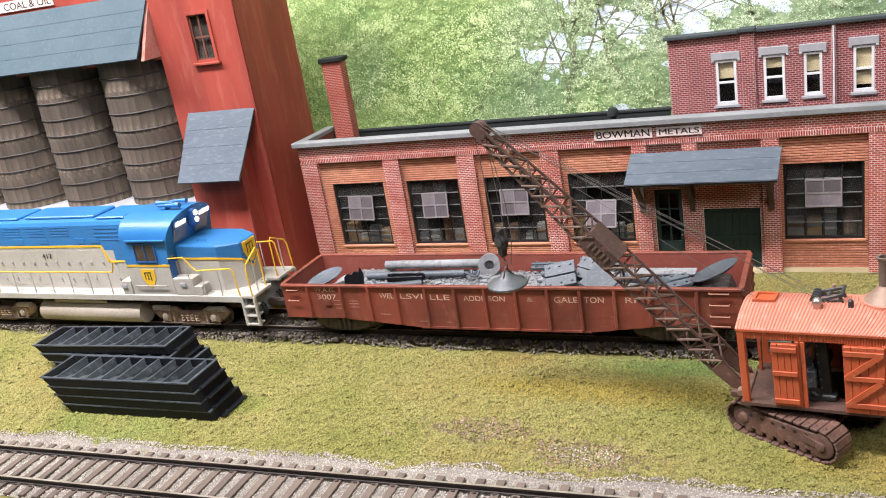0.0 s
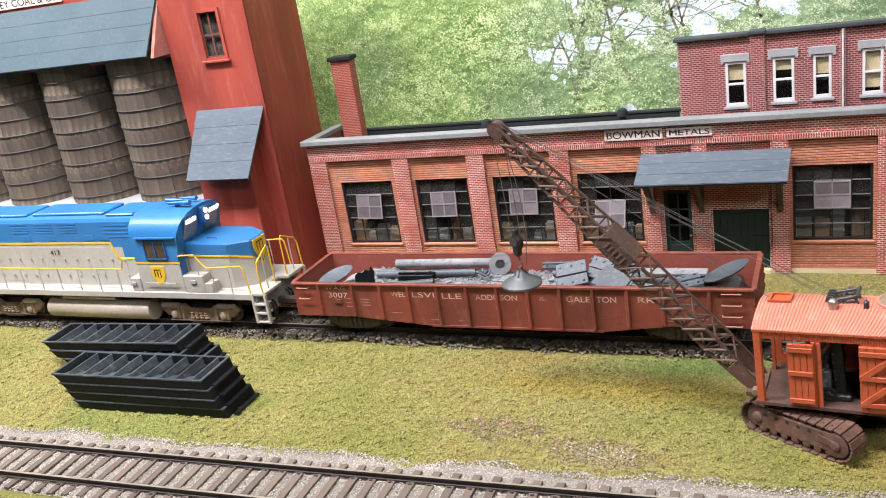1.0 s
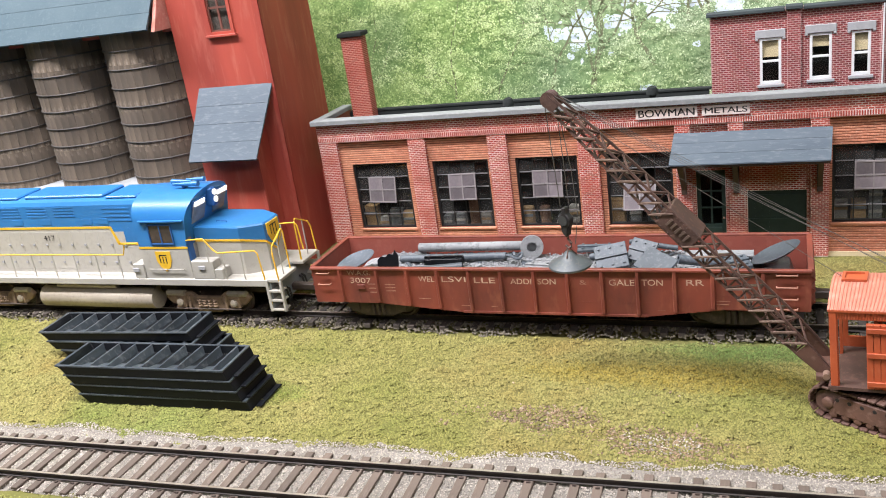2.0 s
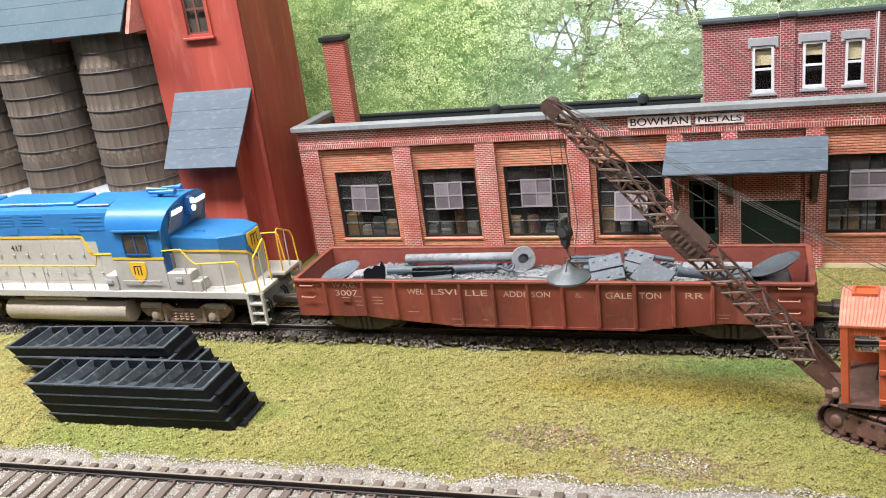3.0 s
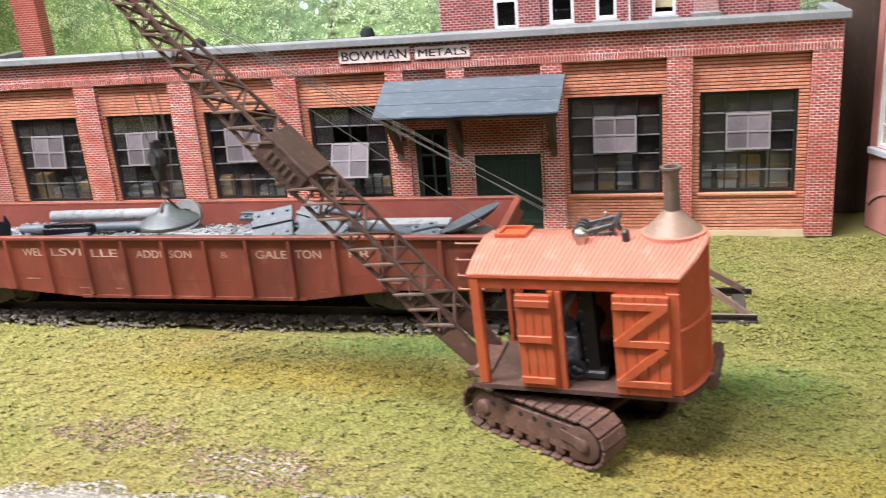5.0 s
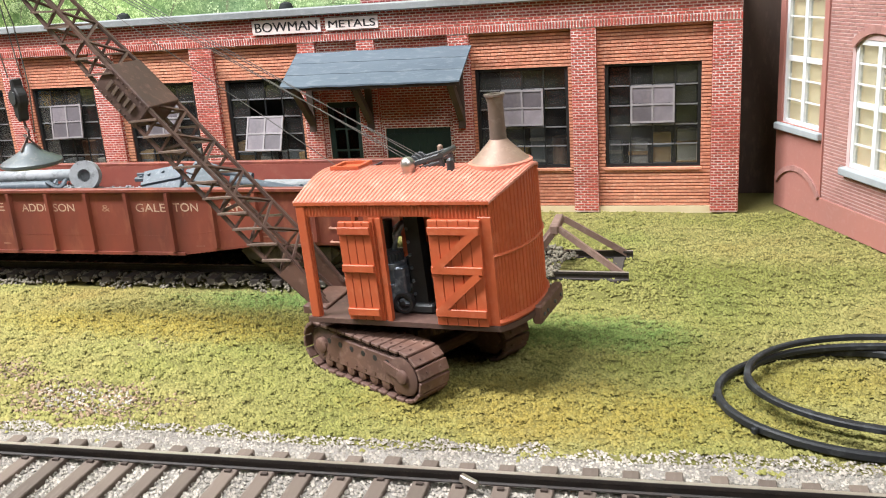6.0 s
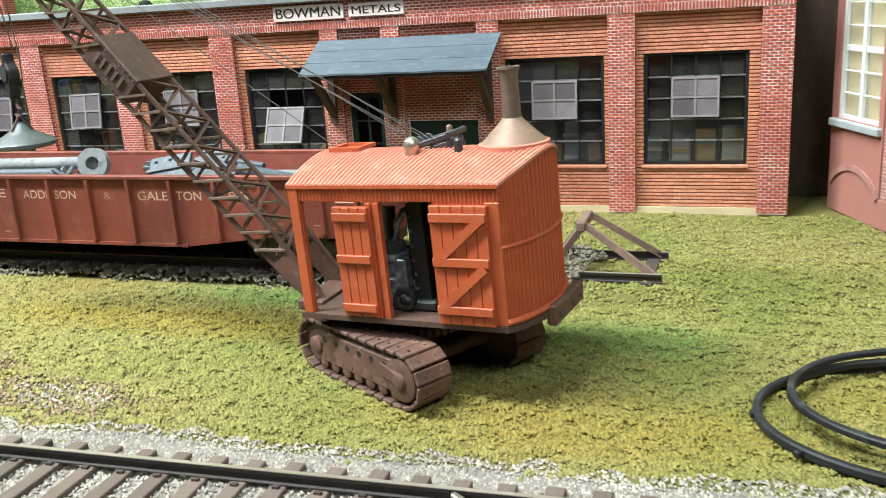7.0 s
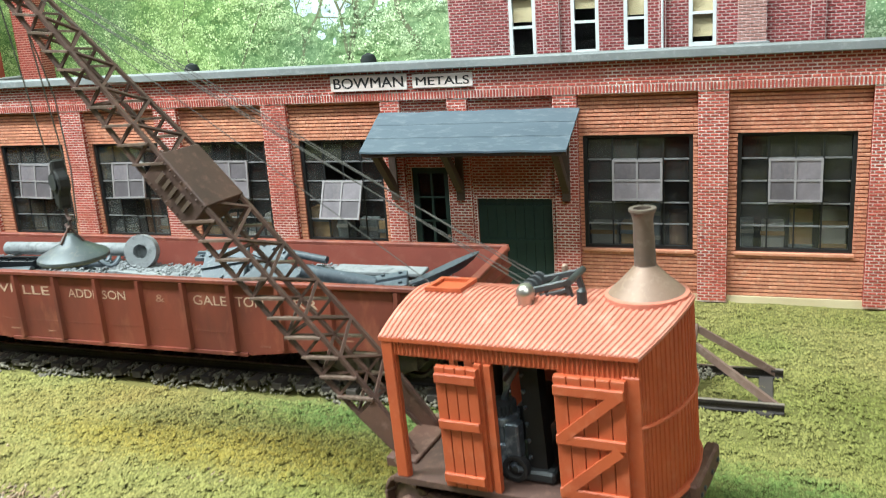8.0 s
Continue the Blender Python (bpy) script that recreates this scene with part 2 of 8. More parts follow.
BALLAST = surface("dark_ballast", (0.170, 0.150, 0.118), (0.120, 0.102, 0.070), (0.26, 0.23, 0.17), scale=50, grain=900, rough=0.95, island=0.38, dirt=0.3)

for plain, shine in ((BLACK_PLASTIC, 0.13), (WORN_SHEEN_BLACK, 0.28), (RUBBER, 0.24)):
    plain.node_tree.nodes["Principled BSDF"].inputs["Specular IOR Level"].default_value = shine


def turf(name, island):
    """Ground foam: olive and yellow green in drifts, with golden and lush patches sprinkled over it. Without island it
    is darkened for the shade between clumps.
    """
    n = Nodes(name)
    vec = n.coord()
    drift = n.noise(vec, 14, 4)
    col = n.ramp(drift, [(0.28, (0.122, 0.142, 0.038)), (0.42, (0.190, 0.186, 0.056)), (0.54, (0.234, 0.213, 0.076)), (0.66, (0.226, 0.180, 0.060)), (0.80, (0.175, 0.125, 0.043))])
    lush = n.ramp(n.noise(vec, 9, 2), [(0.60, (0, 0, 0)), (0.75, (1, 1, 1))])
    col = n.mix(n.math("MULTIPLY", lush, 0.5), col, (0.11, 0.19, 0.045))
    sep = n.add("ShaderNodeSeparateXYZ")
    n.link(vec, sep.inputs[0])
    ragged = n.math("ADD", n.math("MULTIPLY", n.noise(vec, 60, 4), 0.7), n.math("MULTIPLY", n.noise(vec, 520, 2, 0.7), 1.3))
    for cx, cy, rx, ry, tint, amount in ((0.030, 0.208, 0.040, 0.012, (0.225, 0.165, 0.030), 0.62), (-0.070, 0.240, 0.050, 0.009, (0.225, 0.165, 0.030), 0.75), (0.030, 0.245, 0.024, 0.010, (0.085, 0.165, 0.045), 0.65),
                                          (-0.042, 0.260, 0.034, 0.008, (0.075, 0.155, 0.045), 0.7), (0.075, 0.225, 0.016, 0.010, (0.20, 0.16, 0.025), 0.55), (-0.215, 0.214, 0.020, 0.008, (0.10, 0.18, 0.02), 0.5), (0.070, 0.285, 0.030, 0.012, (0.12, 0.13, 0.03), 0.6)):
        dx = n.math("DIVIDE", n.math("SUBTRACT", sep.outputs[0], cx), rx)
        dy = n.math("DIVIDE", n.math("SUBTRACT", sep.outputs[1], cy), ry)
        d2 = n.math("ADD", n.math("MULTIPLY", dx, dx), n.math("MULTIPLY", dy, dy))
        f = n.ramp(n.math("SUBTRACT", n.math("ADD", 0.05, n.math("MULTIPLY", ragged, 0.95)), n.math("MULTIPLY", d2, 0.5)), [(0.25, (0, 0, 0)), (1.0, (1, 1, 1))])
        col = n.mix(n.math("MULTIPLY", f, amount), col, tint)
    fine = n.noise(vec, 650, 3)
    col = n.mix(n.math("MULTIPLY", n.ramp(fine, [(0.5, (0, 0, 0)), (0.75, (1, 1, 1))]), 0.2), col, (0.30, 0.29, 0.13))
    if island:
        rnd = n.add("ShaderNodeNewGeometry").outputs["Random Per Island"]
        k = n.math("ADD", n.math("MULTIPLY", rnd, 0.50), 0.75)
        comb = n.add("ShaderNodeCombineColor")
        for i in range(3):
            n.link(k, comb.inputs[i])
        col = n.mix(1.0, col, comb.outputs[0], "MULTIPLY")
    else:
        # earth brown darkens the base, standing for shade in pits between clumps
        col = n.mix(0.5, col, (0.075, 0.068, 0.025))
    n.link(col, n.bsdf.inputs["Base Color"])
    n.bsdf.inputs["Roughness"].default_value = 0.95
    n.bsdf.inputs["Specular IOR Level"].default_value = 0.1
    n.bump(fine, 0.0004)
    return n.mat


TURF = turf("turf_base", False)
FOAM = turf("ground_foam", True)
EARTH = surface("earth", (0.27, 0.185, 0.115), (0.19, 0.13, 0.082), (0.42, 0.36, 0.29), scale=60, grain=500, rough=0.95, island=0.5, dirt=0.7)


# The print is no lamp; added emission brightens board, leaves and sky
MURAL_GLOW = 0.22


def printed(name, tone=None):
    """The printed woodland behind the layout: sunlit yellow green in the west that drifts into hazy green in the east.
    tone: 0 for the deepest leaves to 1 for the lightest; None for the mottled depth behind them. Emission is added
    throughout."""
    n = Nodes(name)
    vec = n.coord((1, 1, 1.2))
    if tone is None:
        fac = n.math("SUBTRACT", n.math("ADD", n.math("MULTIPLY", n.noise(vec, 34, 6, 0.75), 0.5), n.math("MULTIPLY", n.noise(vec, 420, 5, 0.75), 0.6)), 0.13)
    else:
        rnd = n.add("ShaderNodeNewGeometry").outputs["Random Per Island"]
        fac = n.math("ADD", n.math("MULTIPLY", n.math("SUBTRACT", rnd, 0.5), 0.15), 0.33 + 0.39 * tone)
    sunlit = n.ramp(fac, [(0.22, (0.055, 0.115, 0.034)), (0.38, (0.150, 0.262, 0.080)), (0.53, (0.330, 0.468, 0.165)), (0.67, (0.520, 0.645, 0.285)), (0.84, (0.700, 0.790, 0.470))])
    hazy = n.ramp(fac, [(0.22, (0.070, 0.135, 0.062)), (0.38, (0.165, 0.260, 0.130)), (0.54, (0.340, 0.440, 0.260)), (0.68, (0.515, 0.615, 0.410)), (0.84, (0.730, 0.800, 0.650))])
    sep = n.add("ShaderNodeSeparateXYZ")
    n.link(n.coord((1, 1, 1)), sep.inputs[0])
    east = n.math("ADD", n.math("MULTIPLY", sep.outputs[0], 3.2), 1.02)
    drift = n.ramp(n.math("ADD", east, n.math("MULTIPLY", n.math("SUBTRACT", n.noise(n.coord((1, 1, 1)), 11, 3), 0.5), 1.6)), [(0.30, (0, 0, 0)), (0.85, (1, 1, 1))])
    col = n.mix(drift, sunlit, hazy)
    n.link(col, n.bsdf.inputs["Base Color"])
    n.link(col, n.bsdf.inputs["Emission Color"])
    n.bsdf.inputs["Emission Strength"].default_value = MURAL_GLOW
    n.bsdf.inputs["Roughness"].default_value = 0.7
    return n.mat


LEAF_TONES = 7
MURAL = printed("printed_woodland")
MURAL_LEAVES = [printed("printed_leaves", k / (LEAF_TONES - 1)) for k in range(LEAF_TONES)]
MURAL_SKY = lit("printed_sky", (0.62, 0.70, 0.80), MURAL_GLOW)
MURAL_BARK = surface("printed_bark", (0.15, 0.165, 0.085), (0.22, 0.24, 0.14), scale=60, rough=0.55)


# ---- mesh helpers: all plans in millimetres ----
def box(bm, x0, y0, z0, x1, y1, z1, m=None):
    vs = [bm.verts.new((x, y, z)) for x in (x0, x1) for y in (y0, y1) for z in (z0, z1)]
    if m:
        for v in vs:
            v.co = m @ v.co
    for f in ((0, 1, 3, 2), (4, 6, 7, 5), (0, 4, 5, 1), (2, 3, 7, 6), (0, 2, 6, 4), (1, 5, 7, 3)):
        bm.faces.new([vs[i] for i in f])
    return bm


def soften(bm, width, segments=1):
    bmesh.ops.recalc_face_normals(bm, faces=bm.faces)
    bmesh.ops.bevel(bm, geom=bm.edges[:], offset=width, segments=segments, profile=0.6, affect="EDGES", clamp_overlap=True)
    return bm


def rod(bm, a, b, r, sides=8, r2=None, caps=True):
    """A round bar from a to b."""
    a, b = Vector(a), Vector(b)
    q = (b - a).to_track_quat("Z", "Y").to_matrix()
    r2 = r if r2 is None else r2
    rings = []
    for p, rad in ((a, r), (b, r2)):
        rings.append([bm.verts.new(p + q @ Vector((rad * math.cos(2 * math.pi * i / sides), rad * math.sin(2 * math.pi * i / sides), 0))) for i in range(sides)])
    for i in range(sides):
        j = (i + 1) % sides
        bm.faces.new((rings[0][i], rings[0][j], rings[1][j], rings[1][i]))
    if caps:
        bm.faces.new(rings[0][::-1])
        bm.faces.new(rings[1])
    return bm


def beam(bm, a, b, w, h, up=(0, 0, 1)):
    """A square bar from a to b: w across, h along up."""
    a, b, up = Vector(a), Vector(b), Vector(up)
    d = (b - a).normalized()
    s = d.cross(up).normalized()
    u = s.cross(d).normalized()
    vs = [bm.verts.new(p + s * (i * w / 2) + u * (k * h / 2)) for p in (a, b) for i in (-1, 1) for k in (-1, 1)]
    for f in ((0, 1, 3, 2), (4, 6, 7, 5), (0, 4, 5, 1), (2, 3, 7, 6), (0, 2, 6, 4), (1, 5, 7, 3)):
        bm.faces.new([vs[i] for i in f])
    return bm


def prism(bm, pts, axis, lo, hi):
    """A flat outline pushed along an axis: pts are (a, b) in the other two axes, in order."""
    def at(a, b, c):
        return {"x": (c, a, b), "y": (a, c, b), "z": (a, b, c)}[axis]
    low = [bm.verts.new(at(a, b, lo)) for a, b in pts]
    high = [bm.verts.new(at(a, b, hi)) for a, b in pts]
    bm.faces.new(low)
    bm.faces.new(high[::-1])
    for i in range(len(pts)):
        j = (i + 1) % len(pts)
        bm.faces.new((low[i], high[i], high[j], low[j]))
    bmesh.ops.recalc_face_normals(bm, faces=bm.faces)
    return bm


def lathe(bm, profile, centre=(0, 0, 0), sides=24, q=None):
    """A profile of (radius, height) turned round z."""
    q = q or Matrix.Identity(3)
    c = Vector(centre)
    rings = [[bm.verts.new(c + q @ Vector((r * math.cos(2 * math.pi * i / sides), r * math.sin(2 * math.pi * i / sides), z))) for i in range(sides)] for r, z in profile]
    for lo, hi in zip(rings, rings[1:]):
        for i in range(sides):
            j = (i + 1) % sides
            bm.faces.new((lo[i], lo[j], hi[j], hi[i]))
    bm.faces.new(rings[0][::-1])
    bm.faces.new(rings[-1])
    return bm


def hose(bm, pts, r, sides=8, closed=False):
    """A tube through the points."""
    pts = [Vector(p) for p in pts]
    n = len(pts)
    rings = []
    for i, p in enumerate(pts):
        a = pts[(i - 1) % n] if closed or i else p
        b = pts[(i + 1) % n] if closed or i < n - 1 else p
        d = (b - a).normalized()
        ref = Vector((0, 0, 1)) if abs(d.z) < 0.95 else Vector((0, 1, 0))
        s = d.cross(ref).normalized()
        u = s.cross(d)
        rings.append([bm.verts.new(p + r * (math.cos(2 * math.pi * k / sides) * s + math.sin(2 * math.pi * k / sides) * u)) for k in range(sides)])
    for i in range(n if closed else n - 1):
        lo, hi = rings[i], rings[(i + 1) % n]
        for k in range(sides):
            l = (k + 1) % sides
            bm.faces.new((lo[k], lo[l], hi[l], hi[k]))
    if not closed:
        bm.faces.new(rings[0][::-1])
        bm.faces.new(rings[-1])
    bmesh.ops.recalc_face_normals(bm, faces=bm.faces)
    return bm


def mesh_of(name, bm, material, smooth=False):
    bmesh.ops.recalc_face_normals(bm, faces=bm.faces)
    bmesh.ops.scale(bm, vec=(MM, MM, MM), verts=bm.verts)
    me = bpy.data.meshes.new(name)
    bm.to_mesh(me)
    bm.free()
    me.materials.append(material)
    if smooth:
        me.shade_smooth()
        me.set_sharp_from_angle(angle=radians(38))
    return me


def mm_pose(x=0, y=0, z=0, rx=0, ry=0, rz=0):
    return pose(x * MM, y * MM, z * MM, rx, ry, rz)


def thing(name, label, category, at=(0, 0, 0), turn=0, group="", kind=""):
    ob = new(name)
    ob.empty_display_size = 0.01
    ob.matrix_basis = mm_pose(*at, 0, 0, turn)
    return tagged(ob, label, category, group, kind)


def part(name, bm, material, parent, label="", m=None, smooth=False):
    ob = new(name, bm if isinstance(bm, bpy.types.Mesh) else mesh_of(name, bm, material, smooth))
    ob.parent = parent
    if m:
        ob.matrix_basis = m
    return tagged(ob, label)


def solo(name, bm, material, label, category, m=None, group="", kind="", smooth=False):
    ob = new(name, mesh_of(name, bm, material, smooth))
    if m:
        ob.matrix_basis = m
    return tagged(ob, label, category, group, kind)


def lump_mesh(name, spots, sizes, material, seed=1, flat=0.8, cap=False):
    """Many small rough stones, or tufts that are open below, joined into one mesh."""
    rng = np.random.default_rng(seed)
    n = len(spots)
    base = np.array([(1, 0, 0), (-1, 0, 0), (0, 1, 0), (0, -1, 0), (0, 0, 1), (0, 0, -1)], float)
    tri = np.array([(0, 2, 4), (2, 1, 4), (1, 3, 4), (3, 0, 4), (2, 0, 5), (1, 2, 5), (3, 1, 5), (0, 3, 5)])
    if cap:
        base, tri = base[:5] + np.array([(0, 0, -0.35)] * 4 + [(0, 0, 0.1)]), tri[:4]
    k = len(base)
    a = rng.random((n, 1)) * 6.28
    b = (rng.random((n, 1)) - 0.5) * (0.7 if cap else 1.6)
    v = base[None] * (0.65 + 0.7 * rng.random((n, k, 1)))
    x, y, z = v[..., 0], v[..., 1], v[..., 2]
    y, z = y * np.cos(b) - z * np.sin(b), y * np.sin(b) + z * np.cos(b)
    x, y = x * np.cos(a) - y * np.sin(a), x * np.sin(a) + y * np.cos(a)
    v = np.stack([x, y, z * flat], -1) * sizes[:, None, None] + spots[:, None, :]
    me = bpy.data.meshes.new(name)
    faces = (tri[None] + k * np.arange(n)[:, None, None]).reshape(-1, 3)
    me.vertices.add(k * n)
    me.vertices.foreach_set("co", (v.reshape(-1) * MM).astype(np.float32))
    me.loops.add(faces.size)
    me.loops.foreach_set("vertex_index", faces.reshape(-1).astype(np.int32))
    me.polygons.add(len(faces))
    me.polygons.foreach_set("loop_start", np.arange(0, faces.size, 3, dtype=np.int32))
    me.update(calc_edges=True)
    me.materials.append(material)
    return me


def cells(x0, x1, z0, z1, holes, length, height, soldier=False):
    """Bricks in running bond that fill a wall with rectangular holes: (x0, x1, z0, z1) of each."""
    rows = max(1, round((z1 - z0) / height))
    h = (z1 - z0) / rows
    out = []
    for k in range(rows):
        a, b = z0 + k * h, z0 + (k + 1) * h
        mid = (a + b) / 2
        spans = [(x0, x1)]
        for hx0, hx1, hz0, hz1 in holes:
            if hz0 < mid < hz1:
                cut = []
                for s, e in spans:
                    if hx1 <= s or hx0 >= e:
                        cut.append((s, e))
                        continue
                    if hx0 > s:
                        cut.append((s, hx0))
                    if hx1 < e:
                        cut.append((hx1, e))
                spans = cut
        for s, e in spans:
            first = math.floor((s - (k % 2) * length / 2) / length) * length + (k % 2) * length / 2
            x = first
            while x < e - 1e-6:
                l, r = max(x, s), min(x + length, e)
                if r - l > 0.25:
                    out.append((l, r, a, b))
                x += length
    return out


def brick_mesh(name, bricks, material, y_face, joint=0.32, depth=0.13, seed=3, upright=None):
    """Brick faces proud of a wall that looks towards -y, joined into one mesh."""
    rng = np.random.default_rng(seed)
    verts, faces = [], []
    g = joint / 2
    u = g if upright is None else upright / 2
    for l, r, a, b in bricks:
        p = y_face - depth * (0.75 + 0.5 * rng.random())
        i = len(verts)
        for x, z in ((l + u, a + g), (r - u, a + g), (r - u, b - g), (l + u, b - g)):
            verts.append((x * MM, y_face * MM, z * MM))
        c = 0.03
        for x, z in ((l + u + c, a + g + c), (r - u - c, a + g + c), (r - u - c, b - g - c), (l + u + c, b - g - c)):
            verts.append((x * MM, p * MM, z * MM))
        faces.append((i + 4, i + 5, i + 6, i + 7))
        for k in range(4):
            j = (k + 1) % 4
            faces.append((i + k, i + j, i + 4 + j, i + 4 + k))
    me = bpy.data.meshes.new(name)
    me.from_pydata(verts, [], faces)
    me.materials.append(material)
    return me


def lettering(text, size, material, parent, at, turn=(90, 0, 0), width=None, name="lettering", label="", depth=0.02):
    """Raised or printed letters with the built-in font; size in mm of a capital's height."""
    data = bpy.data.curves.new(name, "FONT")
    data.body, data.size, data.extrude, data.align_x = text, size / 0.70, depth, "CENTER"
    tmp = bpy.data.objects.new(name, data)
    me = bpy.data.meshes.new_from_object(tmp)
    bpy.data.objects.remove(tmp)
    me.transform(Matrix.Diagonal((MM, MM, MM, 1)))
    me.materials.append(material)
    k = 1.0
    if width:
        xs = [v.co.x for v in me.vertices]
        k = width * MM / max(1e-9, max(xs) - min(xs))
    ob = new(name, me)
    ob.parent = parent
    ob.matrix_basis = mm_pose(*at, *turn) @ Matrix.Diagonal((k, 1, 1, 1))
    return tagged(ob, label)



# ---- the room round the layout ----
def room():
    bm = box(bmesh.new(), -2600, -2700, -1150, 2200, 600, -1140)
    solo("floor", bm, CARPET, "dark brown carpet on the room's floor", "floor", kind="structure")
    bm = box(bmesh.new(), -2600, -2700, 1200, 2200, 600, 1210)
    solo("ceiling", bm, ROOM_PAINT, "plain grey painted room ceiling", "ceiling", kind="structure")
    for name, b in (("wall_north", (-2600, 560, -1140, 2200, 600, 1200)), ("wall_south", (-2600, -2700, -1140, 2200, -2660, 1200)),
                    ("wall_west", (-2600, -2660, -1140, -2560, 560, 1200)), ("wall_east", (2160, -2660, -1140, 2200, 560, 1200))):
        solo(name, box(bmesh.new(), *b), ROOM_PAINT, "plain grey painted room wall", "wall", kind="structure")
    for x, y, z, sx, sy in ((-540, 55, 720, 1040, 130), (520, -640, 1070, 940, 400)):
        light = thing("ceiling_light", "white rectangular light fixture hung from the ceiling", "ceiling light", (x, y, z), group="ceiling lights")
        part("housing", soften(box(bmesh.new(), -sx / 2, -sy / 2, 0, sx / 2, sy / 2, 40), 6), TRIM_WHITE, light)
        if z < 1160:
            for dx in (-sx / 3, sx / 3):
                part("hanger", rod(bmesh.new(), (dx, 0, 40), (dx, 0, 1200 - z), 3, 8), IRON, light)


room()


def wall_panel(bm, x0, x1, z0, z1, y0, y1, holes):
    """A wall slab in the plane x, z with rectangular holes right through it."""
    xs = sorted({x0, x1, *[v for h in holes for v in h[:2]]})
    zs = sorted({z0, z1, *[v for h in holes for v in h[2:]]})
    xs, zs = [x for x in xs if x0 <= x <= x1], [z for z in zs if z0 <= z <= z1]

    def solid(i, k):
        if not (0 <= i < len(xs) - 1 and 0 <= k < len(zs) - 1):
            return False
        x, z = (xs[i] + xs[i + 1]) / 2, (zs[k] + zs[k + 1]) / 2
        return not any(h[0] < x < h[1] and h[2] < z < h[3] for h in holes)
    vert = {}

    def v(x, y, z):
        return vert.setdefault((x, y, z), None) or vert.update({(x, y, z): bm.verts.new((x, y, z))}) or vert[(x, y, z)]
    for i in range(len(xs) - 1):
        for k in range(len(zs) - 1):
            if not solid(i, k):
                continue
            a, b, c, d = xs[i], xs[i + 1], zs[k], zs[k + 1]
            bm.faces.new((v(a, y0, c), v(b, y0, c), v(b, y0, d), v(a, y0, d)))
            bm.faces.new((v(a, y1, d), v(b, y1, d), v(b, y1, c), v(a, y1, c)))
            if not solid(i - 1, k):
                bm.faces.new((v(a, y1, c), v(a, y0, c), v(a, y0, d), v(a, y1, d)))
            if not solid(i + 1, k):
                bm.faces.new((v(b, y0, c), v(b, y1, c), v(b, y1, d), v(b, y0, d)))
            if not solid(i, k - 1):
                bm.faces.new((v(a, y0, c), v(a, y1, c), v(b, y1, c), v(b, y0, c)))
            if not solid(i, k + 1):
                bm.faces.new((v(a, y0, d), v(b, y0, d), v(b, y1, d), v(a, y1, d)))
    return bm


# ---- the metal works: one storey of brick with pilasters, steel windows and an awning ----
BRICK_L, BRICK_H = 2.25, 0.86
PIERS = []
PILASTERS = [(-246.5, -237.0), (-199.7, -191.0), (-160.6, -151.6), (-119.4, -110.5), (-78.0, -71.6), (-56.6, -50.4), (-25.0, -18.0), (14.8, 22.7), (57.5, 66.0)]
WINDOWS = [(-231.2, -202.4), (-189.4, -162.0), (-148.9, -120.6), (-108.0, -79.6), (-16.9, 13.4), (25.0, 54.4)]
SASH_TILT = [(7, 1.5, 0.2), (9, -1.0, 0.6), (5, 0.5, 0.8), (24, 0.0, -9.0), (4, 0.0, 0.0), (5, 0.0, 0.0)]
WIN_Z = (14.5, 47.5)
DOOR = (-70.0, -58.2, 1.2, 38.5)
DOCK_DOOR = (-49.4, -26.4, 1.2, 29.0)


